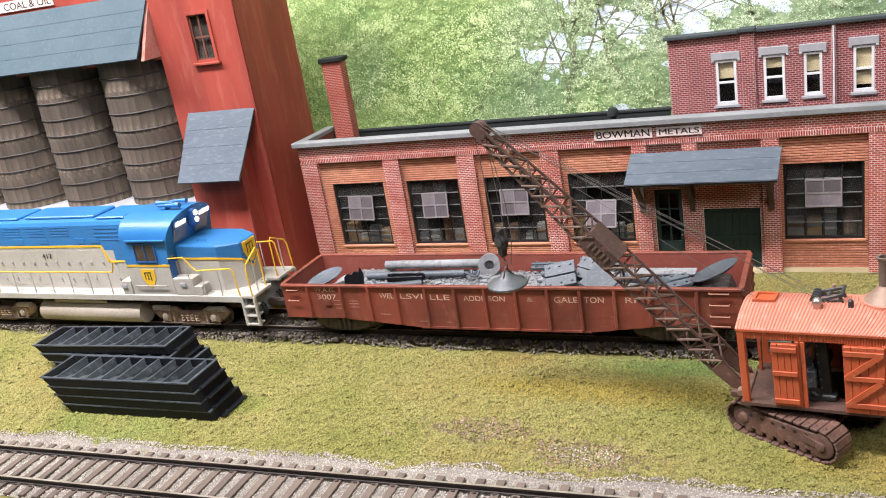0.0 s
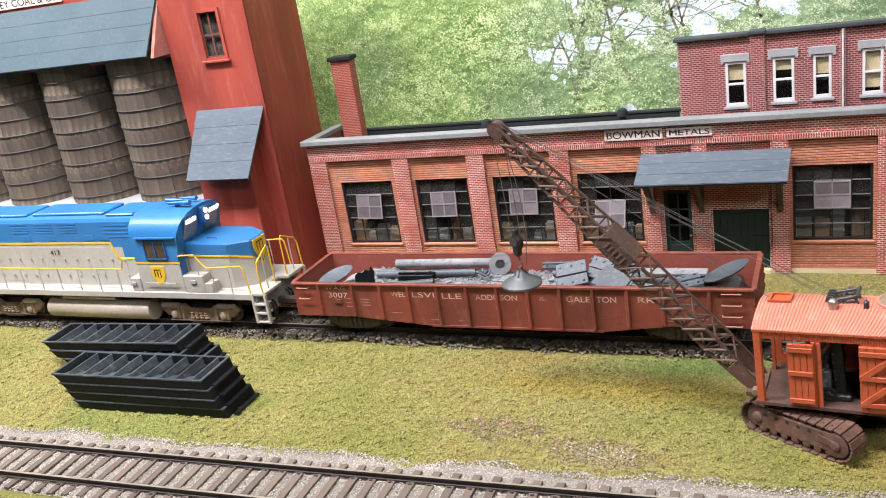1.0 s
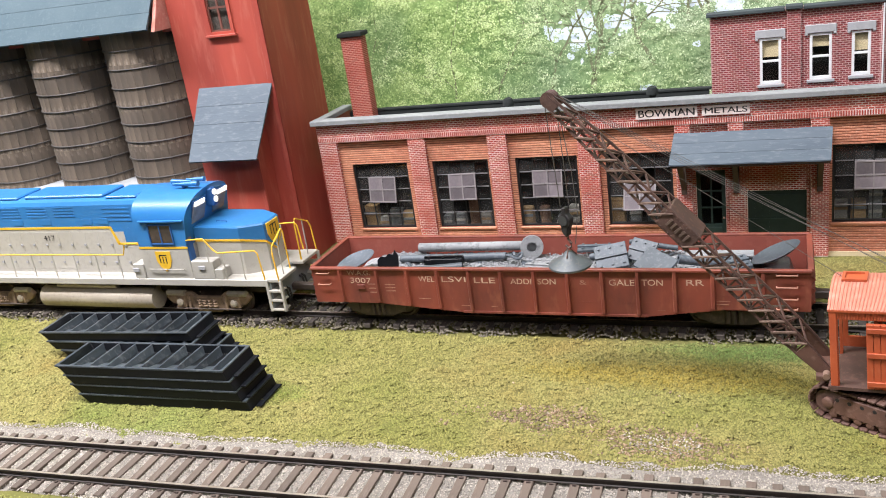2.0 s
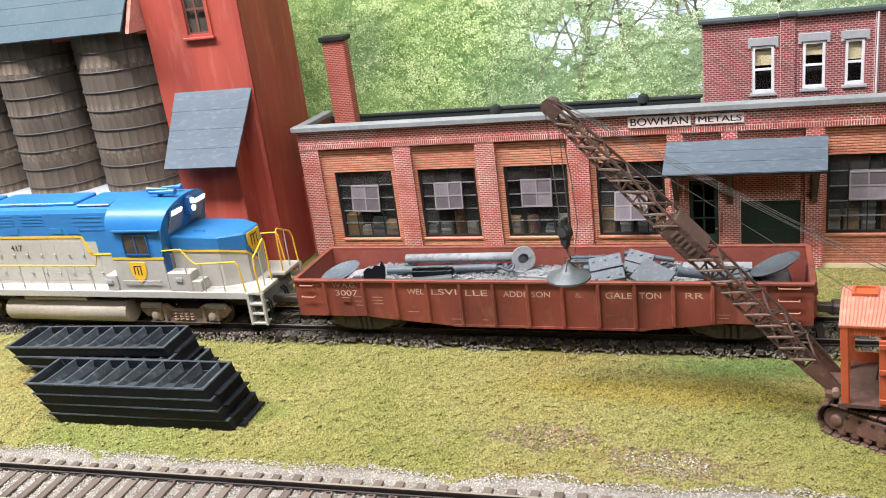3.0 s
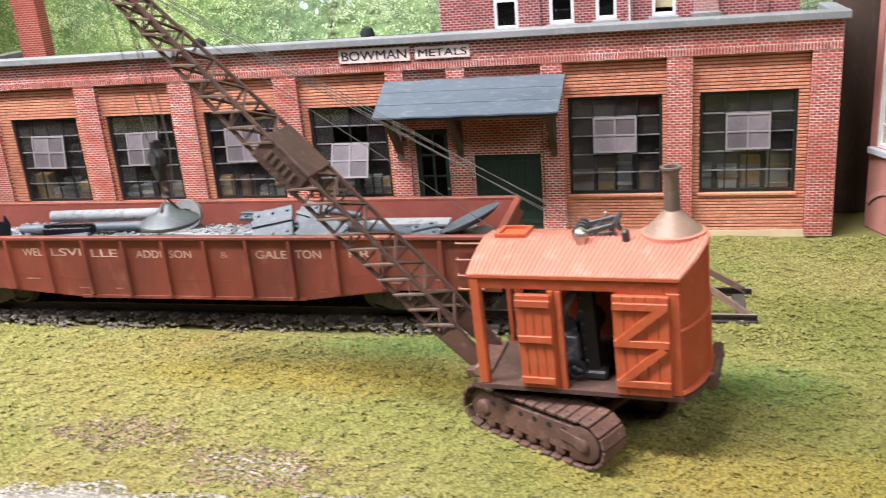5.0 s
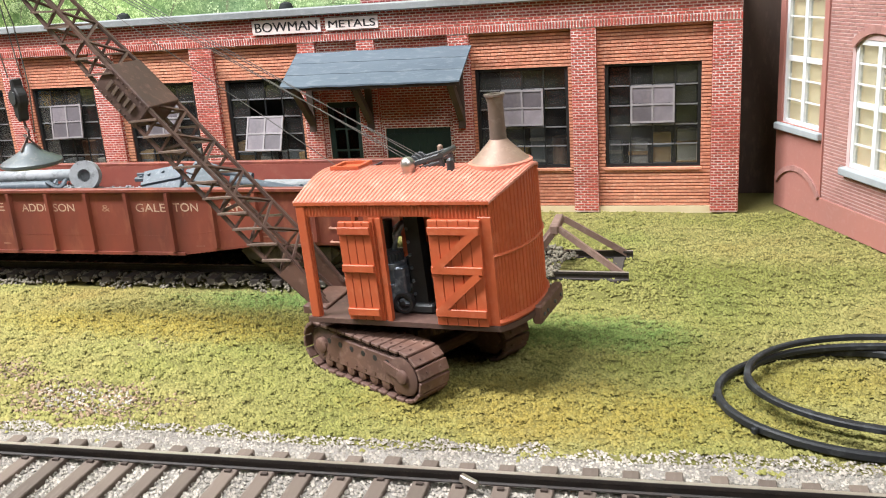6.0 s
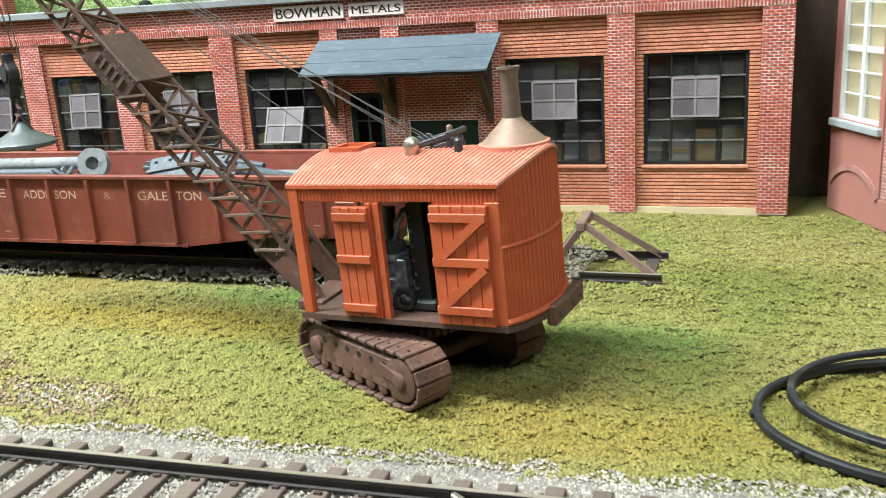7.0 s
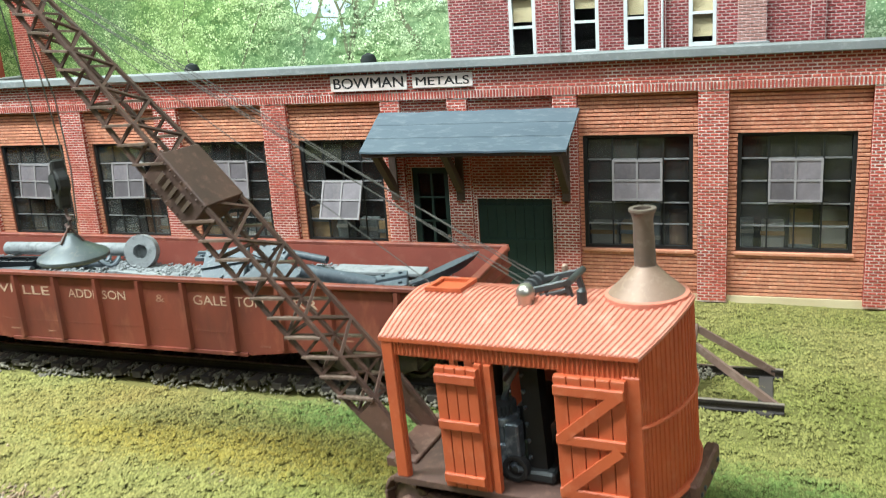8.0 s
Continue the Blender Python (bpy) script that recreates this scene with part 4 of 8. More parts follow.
# ---- the corner building with lit windows ----
def corner_building():
    turn = math.degrees(math.atan2(-46.0, 20.7))
    b = thing("corner_house", "pinkish brick house with tall lit white windows", "building", (78.0, 356.0, 0), turn)
    wins = [(1.6, 22.4, 27.0, 66.0), (37.0, 57.0, 19.5, 54.0)]
    part("front_wall", wall_panel(bmesh.new(), -1.0, 110.0, 0, 80.0, 0.4, 3.0, wins), MORTAR_GREY, b)
    part("side_wall", box(bmesh.new(), -1.0, 3.0, 0, 2.0, 60.0, 80.0), STUCCO, b)
    part("rear_wall", box(bmesh.new(), 2.0, 57.0, 0, 110.0, 60.0, 80.0), STUCCO, b)
    part("end_wall", box(bmesh.new(), 107.0, 3.0, 0, 110.0, 57.0, 80.0), STUCCO, b)
    part("roof", box(bmesh.new(), -1.0, 0.4, 80.0, 110.0, 60.0, 82.0), ROOF_FELT, b)
    bricks = cells(24.6, 75.0, 0.2, 79.0, [(35.6, 58.4, 19.0, 55.5)], 2.1, 0.95)
    part("brickwork", brick_mesh("corner_brickwork", bricks, BRICK_PINK, 0.4, joint=0.26, upright=0.06), None, b, "pale pinkish bricks")["kind"] = "stuff"
    # smooth bay below the first window with an arch moulding
    bay = part("bay_panel", wall_panel(bmesh.new(), -1.0, 24.6, 0.0, 80.0, -0.2, 0.4, [wins[0]]), STUCCO, b, "smooth painted red bay")
    bm = bmesh.new()
    arc = [(12.0 + 13.4 * math.cos(t), 3.0 + 11.0 * math.sin(t)) for t in np.linspace(radians(150), radians(25), 14)]
    for (xa, za), (xb, zb) in zip(arc, arc[1:]):
        beam(bm, (xa, -0.4, za), (xb, -0.4, zb), 0.7, 1.6, up=(0, 0, 1))
    part("arch_moulding", bm, BRICK_PINK, bay)
    part("base_course", soften(box(bmesh.new(), 24.6, -0.4, 0, 110.0, 0.2, 8.0), 0.2), STUCCO, b)
    glow = lit("lamplit_curtain", (1.0, 0.84, 0.56), 0.75)
    for i, (x0, x1, z0, z1) in enumerate(wins):
        win = part("window", wall_panel(bmesh.new(), x0, x1, z0, z1, 0.6, 2.0, [(x0 + 1.2, (x0 + x1) / 2 - 0.8, z0 + 1.0, z1 - 1.4), ((x0 + x1) / 2 + 0.8, x1 - 1.2, z0 + 1.0, z1 - 1.4)]), TRIM_WHITE, b, "tall white window, lit inside")
        for z in np.linspace(z0 + 1, z1 - 1, 7)[1:-1]:
            thick = 1.5 if abs(z - (z0 + z1) / 2) < 3 else 0.35
            part("glazing_bar", box(bmesh.new(), x0 + 1.0, 0.9, z - thick / 2, x1 - 1.0, 1.6, z + thick / 2), TRIM_WHITE, win)
        part("pane", box(bmesh.new(), x0 + 1.0, 1.3, z0 + 1, x1 - 1.0, 1.4, z1 - 1), PANE, win).visible_shadow = False
        part("curtain", box(bmesh.new(), x0, 2.6, z0, x1, 2.9, z1), glow, win, "lit cream curtain")
        part("sill", soften(box(bmesh.new(), x0 - 1.8, -1.8, z0 - 2.4, x1 + 1.8, 0.6, z0 - 0.2), 0.3), surface("blue_grey_stone", (0.36, 0.39, 0.41), rough=0.7), win, "blue-grey stone sill")
        if i:
            bm = bmesh.new()
            arc = [((x0 + x1) / 2 + 12.2 * math.cos(t), z1 - 6.0 + 9.0 * math.sin(t)) for t in np.linspace(radians(150), radians(30), 12)]
            for (xa, za), (xb, zb) in zip(arc, arc[1:]):
                beam(bm, (xa, 0.0, za), (xb, 0.0, zb), 0.9, 2.0)
            part("brick_arch", bm, BRICK_PINK, win)
    return b


corner_building()
# Dark wall added to fill the deep shade between the two buildings
solo("gap_shade_wall", box(bmesh.new(), 66.4, 371.0, 0, 100.0, 374.0, 90.0), TIMBER, "dark brown wall added to stand for the shaded gap between buildings", "wall", kind="structure")


# ---- the coal dealer: tower, porch, silos and shed ----
def coal_tower():
    t = thing("coal_tower", "tall red painted wooden coal tower", "tower", (0, 0, 0))
    x0, x1, y0, y1 = -308.6, -258.6, 337.0, 384.0
    wx0, wx1, wz0, wz1 = -286.4, -275.2, 117.6, 139.6
    part("front_wall", wall_panel(bmesh.new(), x0, x1, 0, 185.0, y0, y0 + 2, [(wx0, wx1, wz0, wz1)]), TOWER_RED, t)
    part("side_wall", box(bmesh.new(), x1 - 2, y0 + 2, 0, x1, y1, 185.0), TOWER_RED, t)
    part("side_wall", box(bmesh.new(), x0, y0 + 2, 0, x0 + 2, y1, 185.0), TOWER_RED, t)
    part("rear_wall", box(bmesh.new(), x0 + 2, y1 - 2, 0, x1 - 2, y1, 185.0), TOWER_RED, t)
    part("roof", box(bmesh.new(), x0 - 3, y0 - 3, 185.0, x1 + 3, y1 + 3, 187.0), TAR_PAPER, t)
    part("corner_board", soften(box(bmesh.new(), x1 - 2.6, y0 - 0.5, 0, x1 + 0.5, y0 + 0.0, 185.0), 0.15), TOWER_RED, t)
    part("corner_board", soften(box(bmesh.new(), x1 + 0.0, y0 - 0.5, 0, x1 + 0.5, y0 + 2.6, 185.0), 0.15), TOWER_RED, t)
    win = part("window", wall_panel(bmesh.new(), wx0 - 1.6, wx1 + 1.6, wz0 - 1.2, wz1 + 1.6, y0 - 0.8, y0, [(wx0, wx1, wz0, wz1)]), TOWER_RED, t, "red window surround")
    part("sill", soften(box(bmesh.new(), wx0 - 2.6, y0 - 1.8, wz0 - 2.4, wx1 + 2.6, y0, wz0 - 1.2), 0.2), TOWER_RED, win)
    bm = wall_panel(bmesh.new(), wx0, wx1, wz0, wz1, y0 + 0.3, y0 + 1.0, [(wx0 + 0.8, (wx0 + wx1) / 2 - 0.5, wz0 + 0.8, (wz0 + wz1) / 2 - 0.5), ((wx0 + wx1) / 2 + 0.5, wx1 - 0.8, wz0 + 0.8, (wz0 + wz1) / 2 - 0.5),
                                                                          (wx0 + 0.8, (wx0 + wx1) / 2 - 0.5, (wz0 + wz1) / 2 + 0.5, wz1 - 0.8), ((wx0 + wx1) / 2 + 0.5, wx1 - 0.8, (wz0 + wz1) / 2 + 0.5, wz1 - 0.8)])
    part("sash", bm, surface("brown_sash", (0.15, 0.055, 0.04), rough=0.6), win, "dark red-brown sash")
    part("pane", box(bmesh.new(), wx0 + 0.5, y0 + 0.7, wz0 + 0.5, wx1 - 0.5, y0 + 0.8, wz1 - 0.5), PANE, win).visible_shadow = False
    part("shade", box(bmesh.new(), wx0, y0 + 2.2, wz0, wx1, y0 + 2.4, wz1), surface("old_blind", (0.16, 0.13, 0.11), (0.07, 0.06, 0.05), scale=120, rough=0.9), win)
    # entrance box with a steep tar-paper roof
    ex0, ex1, ey = -300.0, -268.0, 325.0
    part("entry_box", box(bmesh.new(), ex0, ey, 0, ex1, y0 - 0.1, 72.0), TOWER_RED, t, "red boarded entry box")
    part("corner_board", soften(box(bmesh.new(), ex1 - 1.4, ey - 0.4, 0, ex1 + 0.4, ey + 1.0, 68.0), 0.1), TOWER_RED, t)
    top, low = Vector((0, 336.6, 92.0)), Vector((0, 316.6, 61.0))
    for i in range(4):
        a, c = top.lerp(low, i / 4), top.lerp(low, (i + 1) / 4 + 0.015)
        bm = bmesh.new()
        lift = 0.25
        q0, q1 = (-300.5 - 0.6 * i / 4, -259.4 - 4.0 * i / 4), (-300.5 - 0.6 * (i + 1) / 4, -259.4 - 4.0 * (i + 1) / 4)
        lo = [(q0[0], a.y, a.z), (q0[1], a.y, a.z), (q1[1], c.y, c.z + lift), (q1[0], c.y, c.z + lift)]
        vs = [bm.verts.new(p) for p in lo] + [bm.verts.new((p[0], p[1] + 0.5, p[2] - 0.7)) for p in lo]
        for f in ((0, 1, 2, 3), (7, 6, 5, 4), (0, 4, 5, 1), (1, 5, 6, 2), (2, 6, 7, 3), (3, 7, 4, 0)):
            bm.faces.new([vs[k] for k in f])
        part("roofing_strip", bm, TAR_DARK, t, "weathered grey tar paper")
    return t


coal_tower()


def silo():
    s = thing("wooden_silo", "round weathered wooden silo bound with iron hoops", "silo", (-335.0, 350.5, 46.0), group="coal silos")
    r, h, n = 22.0, 82.0, 34
    stave = bmesh.new()
    w = 2 * math.pi * r / n
    box(stave, r - 1.2, -w / 2 + 0.01, 0.02, r, w / 2 - 0.01, h / 4 - 0.02)
    soften(stave, 0.07)
    me = mesh_of("stave", stave, STAVE)
    for i in range(n):
        for k in range(4):
            part("stave", me, None, s, m=mm_pose(0, 0, k * h / 4 + random.uniform(-0.05, 0.05), 0, 0, 360 * i / n + random.uniform(-0.3, 0.3)))
    part("lining", lathe(bmesh.new(), [(r - 1.3, 0.1), (r - 1.3, h - 0.2)], sides=34), HOOP, s)
    hoop = bmesh.new()
    ring = [(math.cos(2 * math.pi * i / 48) * (r + 0.25), math.sin(2 * math.pi * i / 48) * (r + 0.25), 0) for i in range(48)]
    hose(hoop, ring, 0.42, 6, True)
    hm = mesh_of("hoop", hoop, HOOP)
    for i in range(9):
        part("hoop", hm, None, s, m=mm_pose(0, 0, 4.5 + 9.1 * i, random.uniform(-0.6, 0.6), random.uniform(-0.6, 0.6), 30 * i))
    for k in range(1, 4):
        copy_thing(s, mm_pose(-335.0 - 49.5 * k, 350.5, 46.0, 0, 0, 77 * k))


silo()


def coal_shed():
    solo("silo_platform", soften(box(bmesh.new(), -520.0, 315.0, 0.0, -300.2, 378.0, 46.0), 0.6), CONCRETE, "pale grey concrete platform below the silos", "platform")
    s = thing("silo_shed", "red shed with a blue-grey tar-paper roof over the silos", "shed", (0, 0, 0))
    top, low = Vector((0, 339.5, 153.0)), Vector((0, 324.0, 123.4))
    for i in range(4):
        a, c = top.lerp(low, i / 4), top.lerp(low, (i + 1) / 4 + 0.012)
        bm = bmesh.new()
        lo = [(-520, a.y, a.z), (-309.6 - 3.2 * i / 4, a.y, a.z), (-309.6 - 3.2 * (i + 1) / 4, c.y, c.z + 0.3), (-520, c.y, c.z + 0.3)]
        vs = [bm.verts.new(p) for p in lo] + [bm.verts.new((p[0], p[1] + 0.6, p[2] - 0.6)) for p in lo]
        for f in ((0, 1, 2, 3), (7, 6, 5, 4), (0, 4, 5, 1), (1, 5, 6, 2), (2, 6, 7, 3), (3, 7, 4, 0)):
            bm.faces.new([vs[k] for k in f])
        part("roofing_strip", bm, TAR_PAPER, s, "blue-grey tar paper")
    part("head_wall", box(bmesh.new(), -520.0, 339.6, 120.0, -309.2, 342.0, 185.0), TOWER_RED, s, "red boarded wall above the roof")
    part("rear_wall", box(bmesh.new(), -520.0, 373.6, 46.0, -309.2, 376.0, 185.0), TOWER_RED, s)
    part("ceiling_boards", box(bmesh.new(), -520.0, 342.0, 128.2, -309.2, 373.6, 129.2), TIMBER, s)
    bm = prism(bmesh.new(), [(325.4, 121.8), (339.6, 150.0), (339.6, 121.8)], "x", -311.6, -309.6)
    part("gable_board", bm, surface("peeling_red", (0.40, 0.09, 0.06), (0.55, 0.30, 0.25), (0.60, 0.42, 0.36), scale=70, rough=0.8), s, "peeling red end board")
    sign = thing("coal_sign", "white board with dark letters on the red shed wall", "sign", (0, 0, 0))
    part("board", box(bmesh.new(), -440.0, 338.9, 154.6, -371.6, 339.5, 160.0), SIGN_WHITE, sign)
    lettering("LEY COAL & OIL", 3.6, INK_BLACK, sign, (-396.0, 338.85, 155.5), width=46.0)
    # red boarded sheds with a barred window between tower and factory
    g = thing("gap_shed", "dark red board wall with a small barred window", "shed", (0, 0, 0))
    part("wall", box(bmesh.new(), -260.0, 366.0, 0, -247.0, 368.0, 40.0), TOWER_RED, g)
    bm = bmesh.new()
    for x in (-256.0, -253.0, -250.0):
        box(bm, x - 0.3, 365.3, 14.0, x + 0.3, 365.9, 34.0)
    for z in (14.0, 20.5, 27.0, 33.5):
        box(bm, -256.3, 365.2, z, -249.7, 365.8, z + 0.6)
    part("window_bars", bm, SASH_GREY, g)


coal_shed()

# ---- the ground ----
def lie(x, y):
    """Height of the ground in mm."""
    heap = 2.7 * max(0.0, min(1.0, (x - 3) / 8)) * max(0.0, min(1.0, (52 - x) / 12)) * max(0.0, min(1.0, (19 - abs(y - 281.5)) / 6))
    return heap + 0.45 * noise.noise(Vector((x * 0.03, y * 0.03, 1.0))) + 0.30 * noise.noise(Vector((x * 0.13, y * 0.13, 5.0))) - 0.45


def near_line(x):
    """Middle of the near track."""
    return 170.6 + 0.036 * x


FAR_LINE = 281.2


def gravel_amount(x, y):
    """1 on the pale gravel by the near track, 0 on the turf, ragged between."""
    d = y - near_line(x)
    edge = 22.6 + 3.4 * noise.noise(Vector((x * 0.035, 3.0, 0.0))) + 3.0 * noise.noise(Vector((x * 0.14, y * 0.14, 7.0)))
    low = -17.5 + 3.0 * noise.noise(Vector((x * 0.06, y * 0.06, 9.0)))
    return low < d < edge


def bare_amount(x, y):
    """Worn earth in two patches beyond the gravel."""
    a = math.exp(-((x + 67) / 18) ** 2 - ((y - 200) / 7.5) ** 2) + 0.8 * math.exp(-((x + 106) / 21) ** 2 - ((y - 210) / 7) ** 2)
    return a + 0.35 * noise.noise(Vector((x * 0.12, y * 0.12, 2.0)))


def ground():
    bm = bmesh.new()
    xs = np.linspace(-560, 260, 275)
    ys = np.linspace(-40, 428, 157)
    grid = [[bm.verts.new((x, y, lie(x, y))) for x in xs] for y in ys]
    for r0, r1 in zip(grid, grid[1:]):
        for i in range(len(xs) - 1):
            bm.faces.new((r0[i], r0[i + 1], r1[i + 1], r1[i]))
    solo("ground", bm, TURF, "olive turf and earth on the layout board, darkened for shaded gaps", "ground", kind="structure", smooth=True)
    solo("layout_board", box(bmesh.new(), -900, -41, -60, 900, 470, -3.0), FASCIA, "dark painted board that carries the layout", "board", kind="structure")
    legs = [(-880, -30), (-880, 440), (860, -30), (860, 440)]
    for x, y in legs:
        solo("layout_leg", soften(box(bmesh.new(), x, y, -1140, x + 40, y + 25, -60), 2), TIMBER, "timber leg under the layout board", "leg", group="layout legs")


ground()


def scatter(n, x0, x1, y0, y1, keep, size, z=0.0, seed=1, hummock=0.0):
    rng = np.random.default_rng(seed)
    pts, sizes = [], []
    for x, y, s in zip(rng.uniform(x0, x1, n), rng.uniform(y0, y1, n), rng.random(n)):
        if keep(x, y):
            hum = max(-0.15, noise.noise(Vector((x * 0.34, y * 0.34, 17.0))) + 0.5 * noise.noise(Vector((x * 0.9, y * 0.9, 19.0)))) + 0.5 * (s - 0.5)
            pts.append((x, y, lie(x, y) + z + size[0] * 0.2 + hummock * hum))
            sizes.append((size[0] + (size[1] - size[0]) * s * s) * (1 + min(hummock, 0.5) * 0.4 * hum))
    return np.array(pts), np.array(sizes)


def far_bed(x, y):
    """The bed of the far track, ragged at its edge."""
    return abs(y - FAR_LINE) < 16.0 + 2.6 * noise.noise(Vector((x * 0.08, y * 0.08, 4.0))) and x < 20 + 8 * noise.noise(Vector((x * 0.1, y * 0.1, 6.0)))


def turf_here(x, y):
    if gravel_amount(x, y):
        return noise.noise(Vector((x * 0.11, y * 0.16, 12.0))) > 0.28 and abs(y - near_line(x)) > 15.5
    if far_bed(x, y):
        return noise.noise(Vector((x * 0.15, y * 0.15, 8.0))) > 0.34
    return bare_amount(x, y) < 0.42 or random.random() < 0.30


def gravel_bed():
    """A sheet of fine pale gravel under the near track, ragged where it meets the turf."""
    bm = bmesh.new()
    xs = np.linspace(-470, 160, 316)
    rows = []
    for x in xs:
        hi = 22.2 + 3.4 * noise.noise(Vector((x * 0.035, 3.0, 0.0)))
        lo = -16.5 + 3.0 * noise.noise(Vector((x * 0.06, 0.0, 9.0)))
        rows.append([bm.verts.new((x, near_line(x) + lo + (hi - lo) * k / 10, lie(x, near_line(x) + lo + (hi - lo) * k / 10) + (0.34 if 0 < k < 10 else -0.3))) for k in range(11)])
    for a, b in zip(rows, rows[1:]):
        for k in range(10):
            bm.faces.new((a[k], b[k], b[k + 1], a[k + 1]))
    solo("gravel_bed", bm, surface("gravel_fines", (0.27, 0.248, 0.222), (0.20, 0.18, 0.16), (0.14, 0.12, 0.11), scale=60, grain=1100, rough=0.95, bump=0.0005, dirt=0.6), "bed of fine pale gravel under the near track", "gravel", kind="structure")


gravel_bed()


def ground_cover():
    spots = [(-420, -220, 172, 264, 74000, (0.20, 0.50)), (-220, -40, 182, 264, 86000, (0.18, 0.44)), (-420, -180, 138, 162, 9000, (0.25, 0.6)), (-40, 112, 190, 264, 135000, (0.14, 0.36)),
             (-40, 112, 264, 346, 62000, (0.18, 0.42)), (-330, -40, 300, 346, 9000, (0.3, 0.7))]
    pts, sizes = [], []
    for i, (x0, x1, y0, y1, n, size) in enumerate(spots):
        p, s = scatter(n, x0, x1, y0, y1, turf_here, size, 0.05, 10 + i, 0.95)
        pts.append(p)
        sizes.append(s)
    # coarser clumps sprinkled on top
    p, s = scatter(30000, -420, -40, 176, 268, lambda x, y: turf_here(x, y) and noise.noise(Vector((x * 0.22, y * 0.22, 31.0))) > -0.12, (0.30, 0.58), 0.12, 30, 0.95)
    pts.append(p)
    sizes.append(s)
    p, s = scatter(16000, -40, 112, 186, 300, lambda x, y: turf_here(x, y) and noise.noise(Vector((x * 0.3, y * 0.3, 31.0))) > 0.0, (0.28, 0.55), 0.12, 31, 0.9)
    pts.append(p)
    sizes.append(s)
    foam = lump_mesh("ground_foam", np.concatenate(pts), np.concatenate(sizes), FOAM, 4, 0.75, True)
    foam.shade_smooth()
    ob = new("ground_foam", foam)
    tagged(ob, "fine olive ground foam laid as grass", "grass", kind="stuff")
    p, s = scatter(125000, -420, 112, 146, 206, lambda x, y: gravel_amount(x, y) or (bare_amount(x, y) > 0.62 and random.random() < 0.3), (0.17, 0.44), 0.42, 21)
    d = np.abs(p[:, 1] - (170.6 + 0.036 * p[:, 0]))
    p[:, 2] += np.where(d < 14.5, 0.20, 0.0)
    tagged(new("pale_gravel", lump_mesh("pale_gravel", p, s, GRAVEL, 5, 0.7, True)), "pale grey gravel round the near track", "gravel", kind="stuff")
    p, s = scatter(27000, -440, 46, 262, 301, far_bed, (0.34, 0.86), 0.0, 22)
    p[:, 2] += np.clip((16.5 - np.abs(p[:, 1] - FAR_LINE)) * 0.7, 0, 2.4)
    tagged(new("dark_ballast", lump_mesh("dark_ballast", p, s, BALLAST, 6)), "dark grey and brown track ballast", "gravel", kind="stuff")
    p, s = scatter(14000, -150, -20, 186, 232, lambda x, y: (bare_amount(x, y) > 0.40 or bare_amount(x, y) > 0.12 + 0.5 * random.random()) and not gravel_amount(x, y), (0.20, 0.62), 0.12, 23)
    tagged(new("loose_earth", lump_mesh("loose_earth", p, s, EARTH, 7)), "loose brown earth worn through the grass", "earth", kind="stuff")


# ---- railway ----
def rail_section(s):
    return [(-1.05 * s, 0), (1.05 * s, 0), (1.05 * s, 0.22), (0.3, 0.45), (0.3, 1.35), (0.52, 1.5), (0.52, 2.05), (-0.52, 2.05), (-0.52, 1.5), (-0.3, 1.35), (-0.3, 0.45), (-1.05 * s, 0.22)]


def track(name, label, x0, x1, line, z_tie, pitch, tie_mat, tie_len, slope, x_ties):
    rusty = surface(name + "_rail", (0.022, 0.015, 0.012), (0.014, 0.010, 0.009), (0.07, 0.046, 0.034), scale=90, grain=500, rough=0.7, dirt=0.35)
    t = thing(name, label, "railway track", (0, 0, 0))
    turn = math.degrees(math.atan(slope))
    for side in (-8.8, 8.8):
        rail = bmesh.new()
        prism(rail, rail_section(0.62), "x", -(x1 - x0) / 2, (x1 - x0) / 2)
        xm = (x0 + x1) / 2
        r = part("rail", rail, rusty, t, "dark rusty rail", mm_pose(xm, line(xm) + side, z_tie, 0, 0, turn))
        head = box(bmesh.new(), -(x1 - x0) / 2, -0.4, 2.06, (x1 - x0) / 2, 0.4, 2.10)
        part("rail_head", head, RAIL_TOP, r, "worn bright rail head")
    tie = soften(box(bmesh.new(), -1.35, -tie_len / 2, -1.8, 1.35, tie_len / 2, 0), 0.16)
    me = mesh_of("tie", tie, tie_mat)
    spike = bmesh.new()
    for y in (-10.2, -7.4, 7.4, 10.2):
        box(spike, -0.55, y - 0.35, 0, 0.55, y + 0.35, 0.38)
    sm = mesh_of("spike_set", spike, RAIL)
    x = x0 + 2
    while x < x_ties:
        o = part("tie", me, None, t, m=mm_pose(x, line(x) + random.uniform(-0.4, 0.4), z_tie + random.uniform(-0.12, 0.0), 0, 0, turn + random.uniform(-1.2, 1.2)))
        part("spike_set", sm, None, o)["kind"] = "stuff"
        x += pitch
    return t


track("near_track", "brown rails on weathered wooden ties in pale gravel", -460, 150, near_line, 0.95, 6.6, TIE, 30.0, 0.036, 148)
track("far_track", "dark rusty rails on buried ties in dark ballast", -500, 37, lambda x: FAR_LINE, 2.6, 6.6, TIE_DARK, 29.0, 0.0, 4)


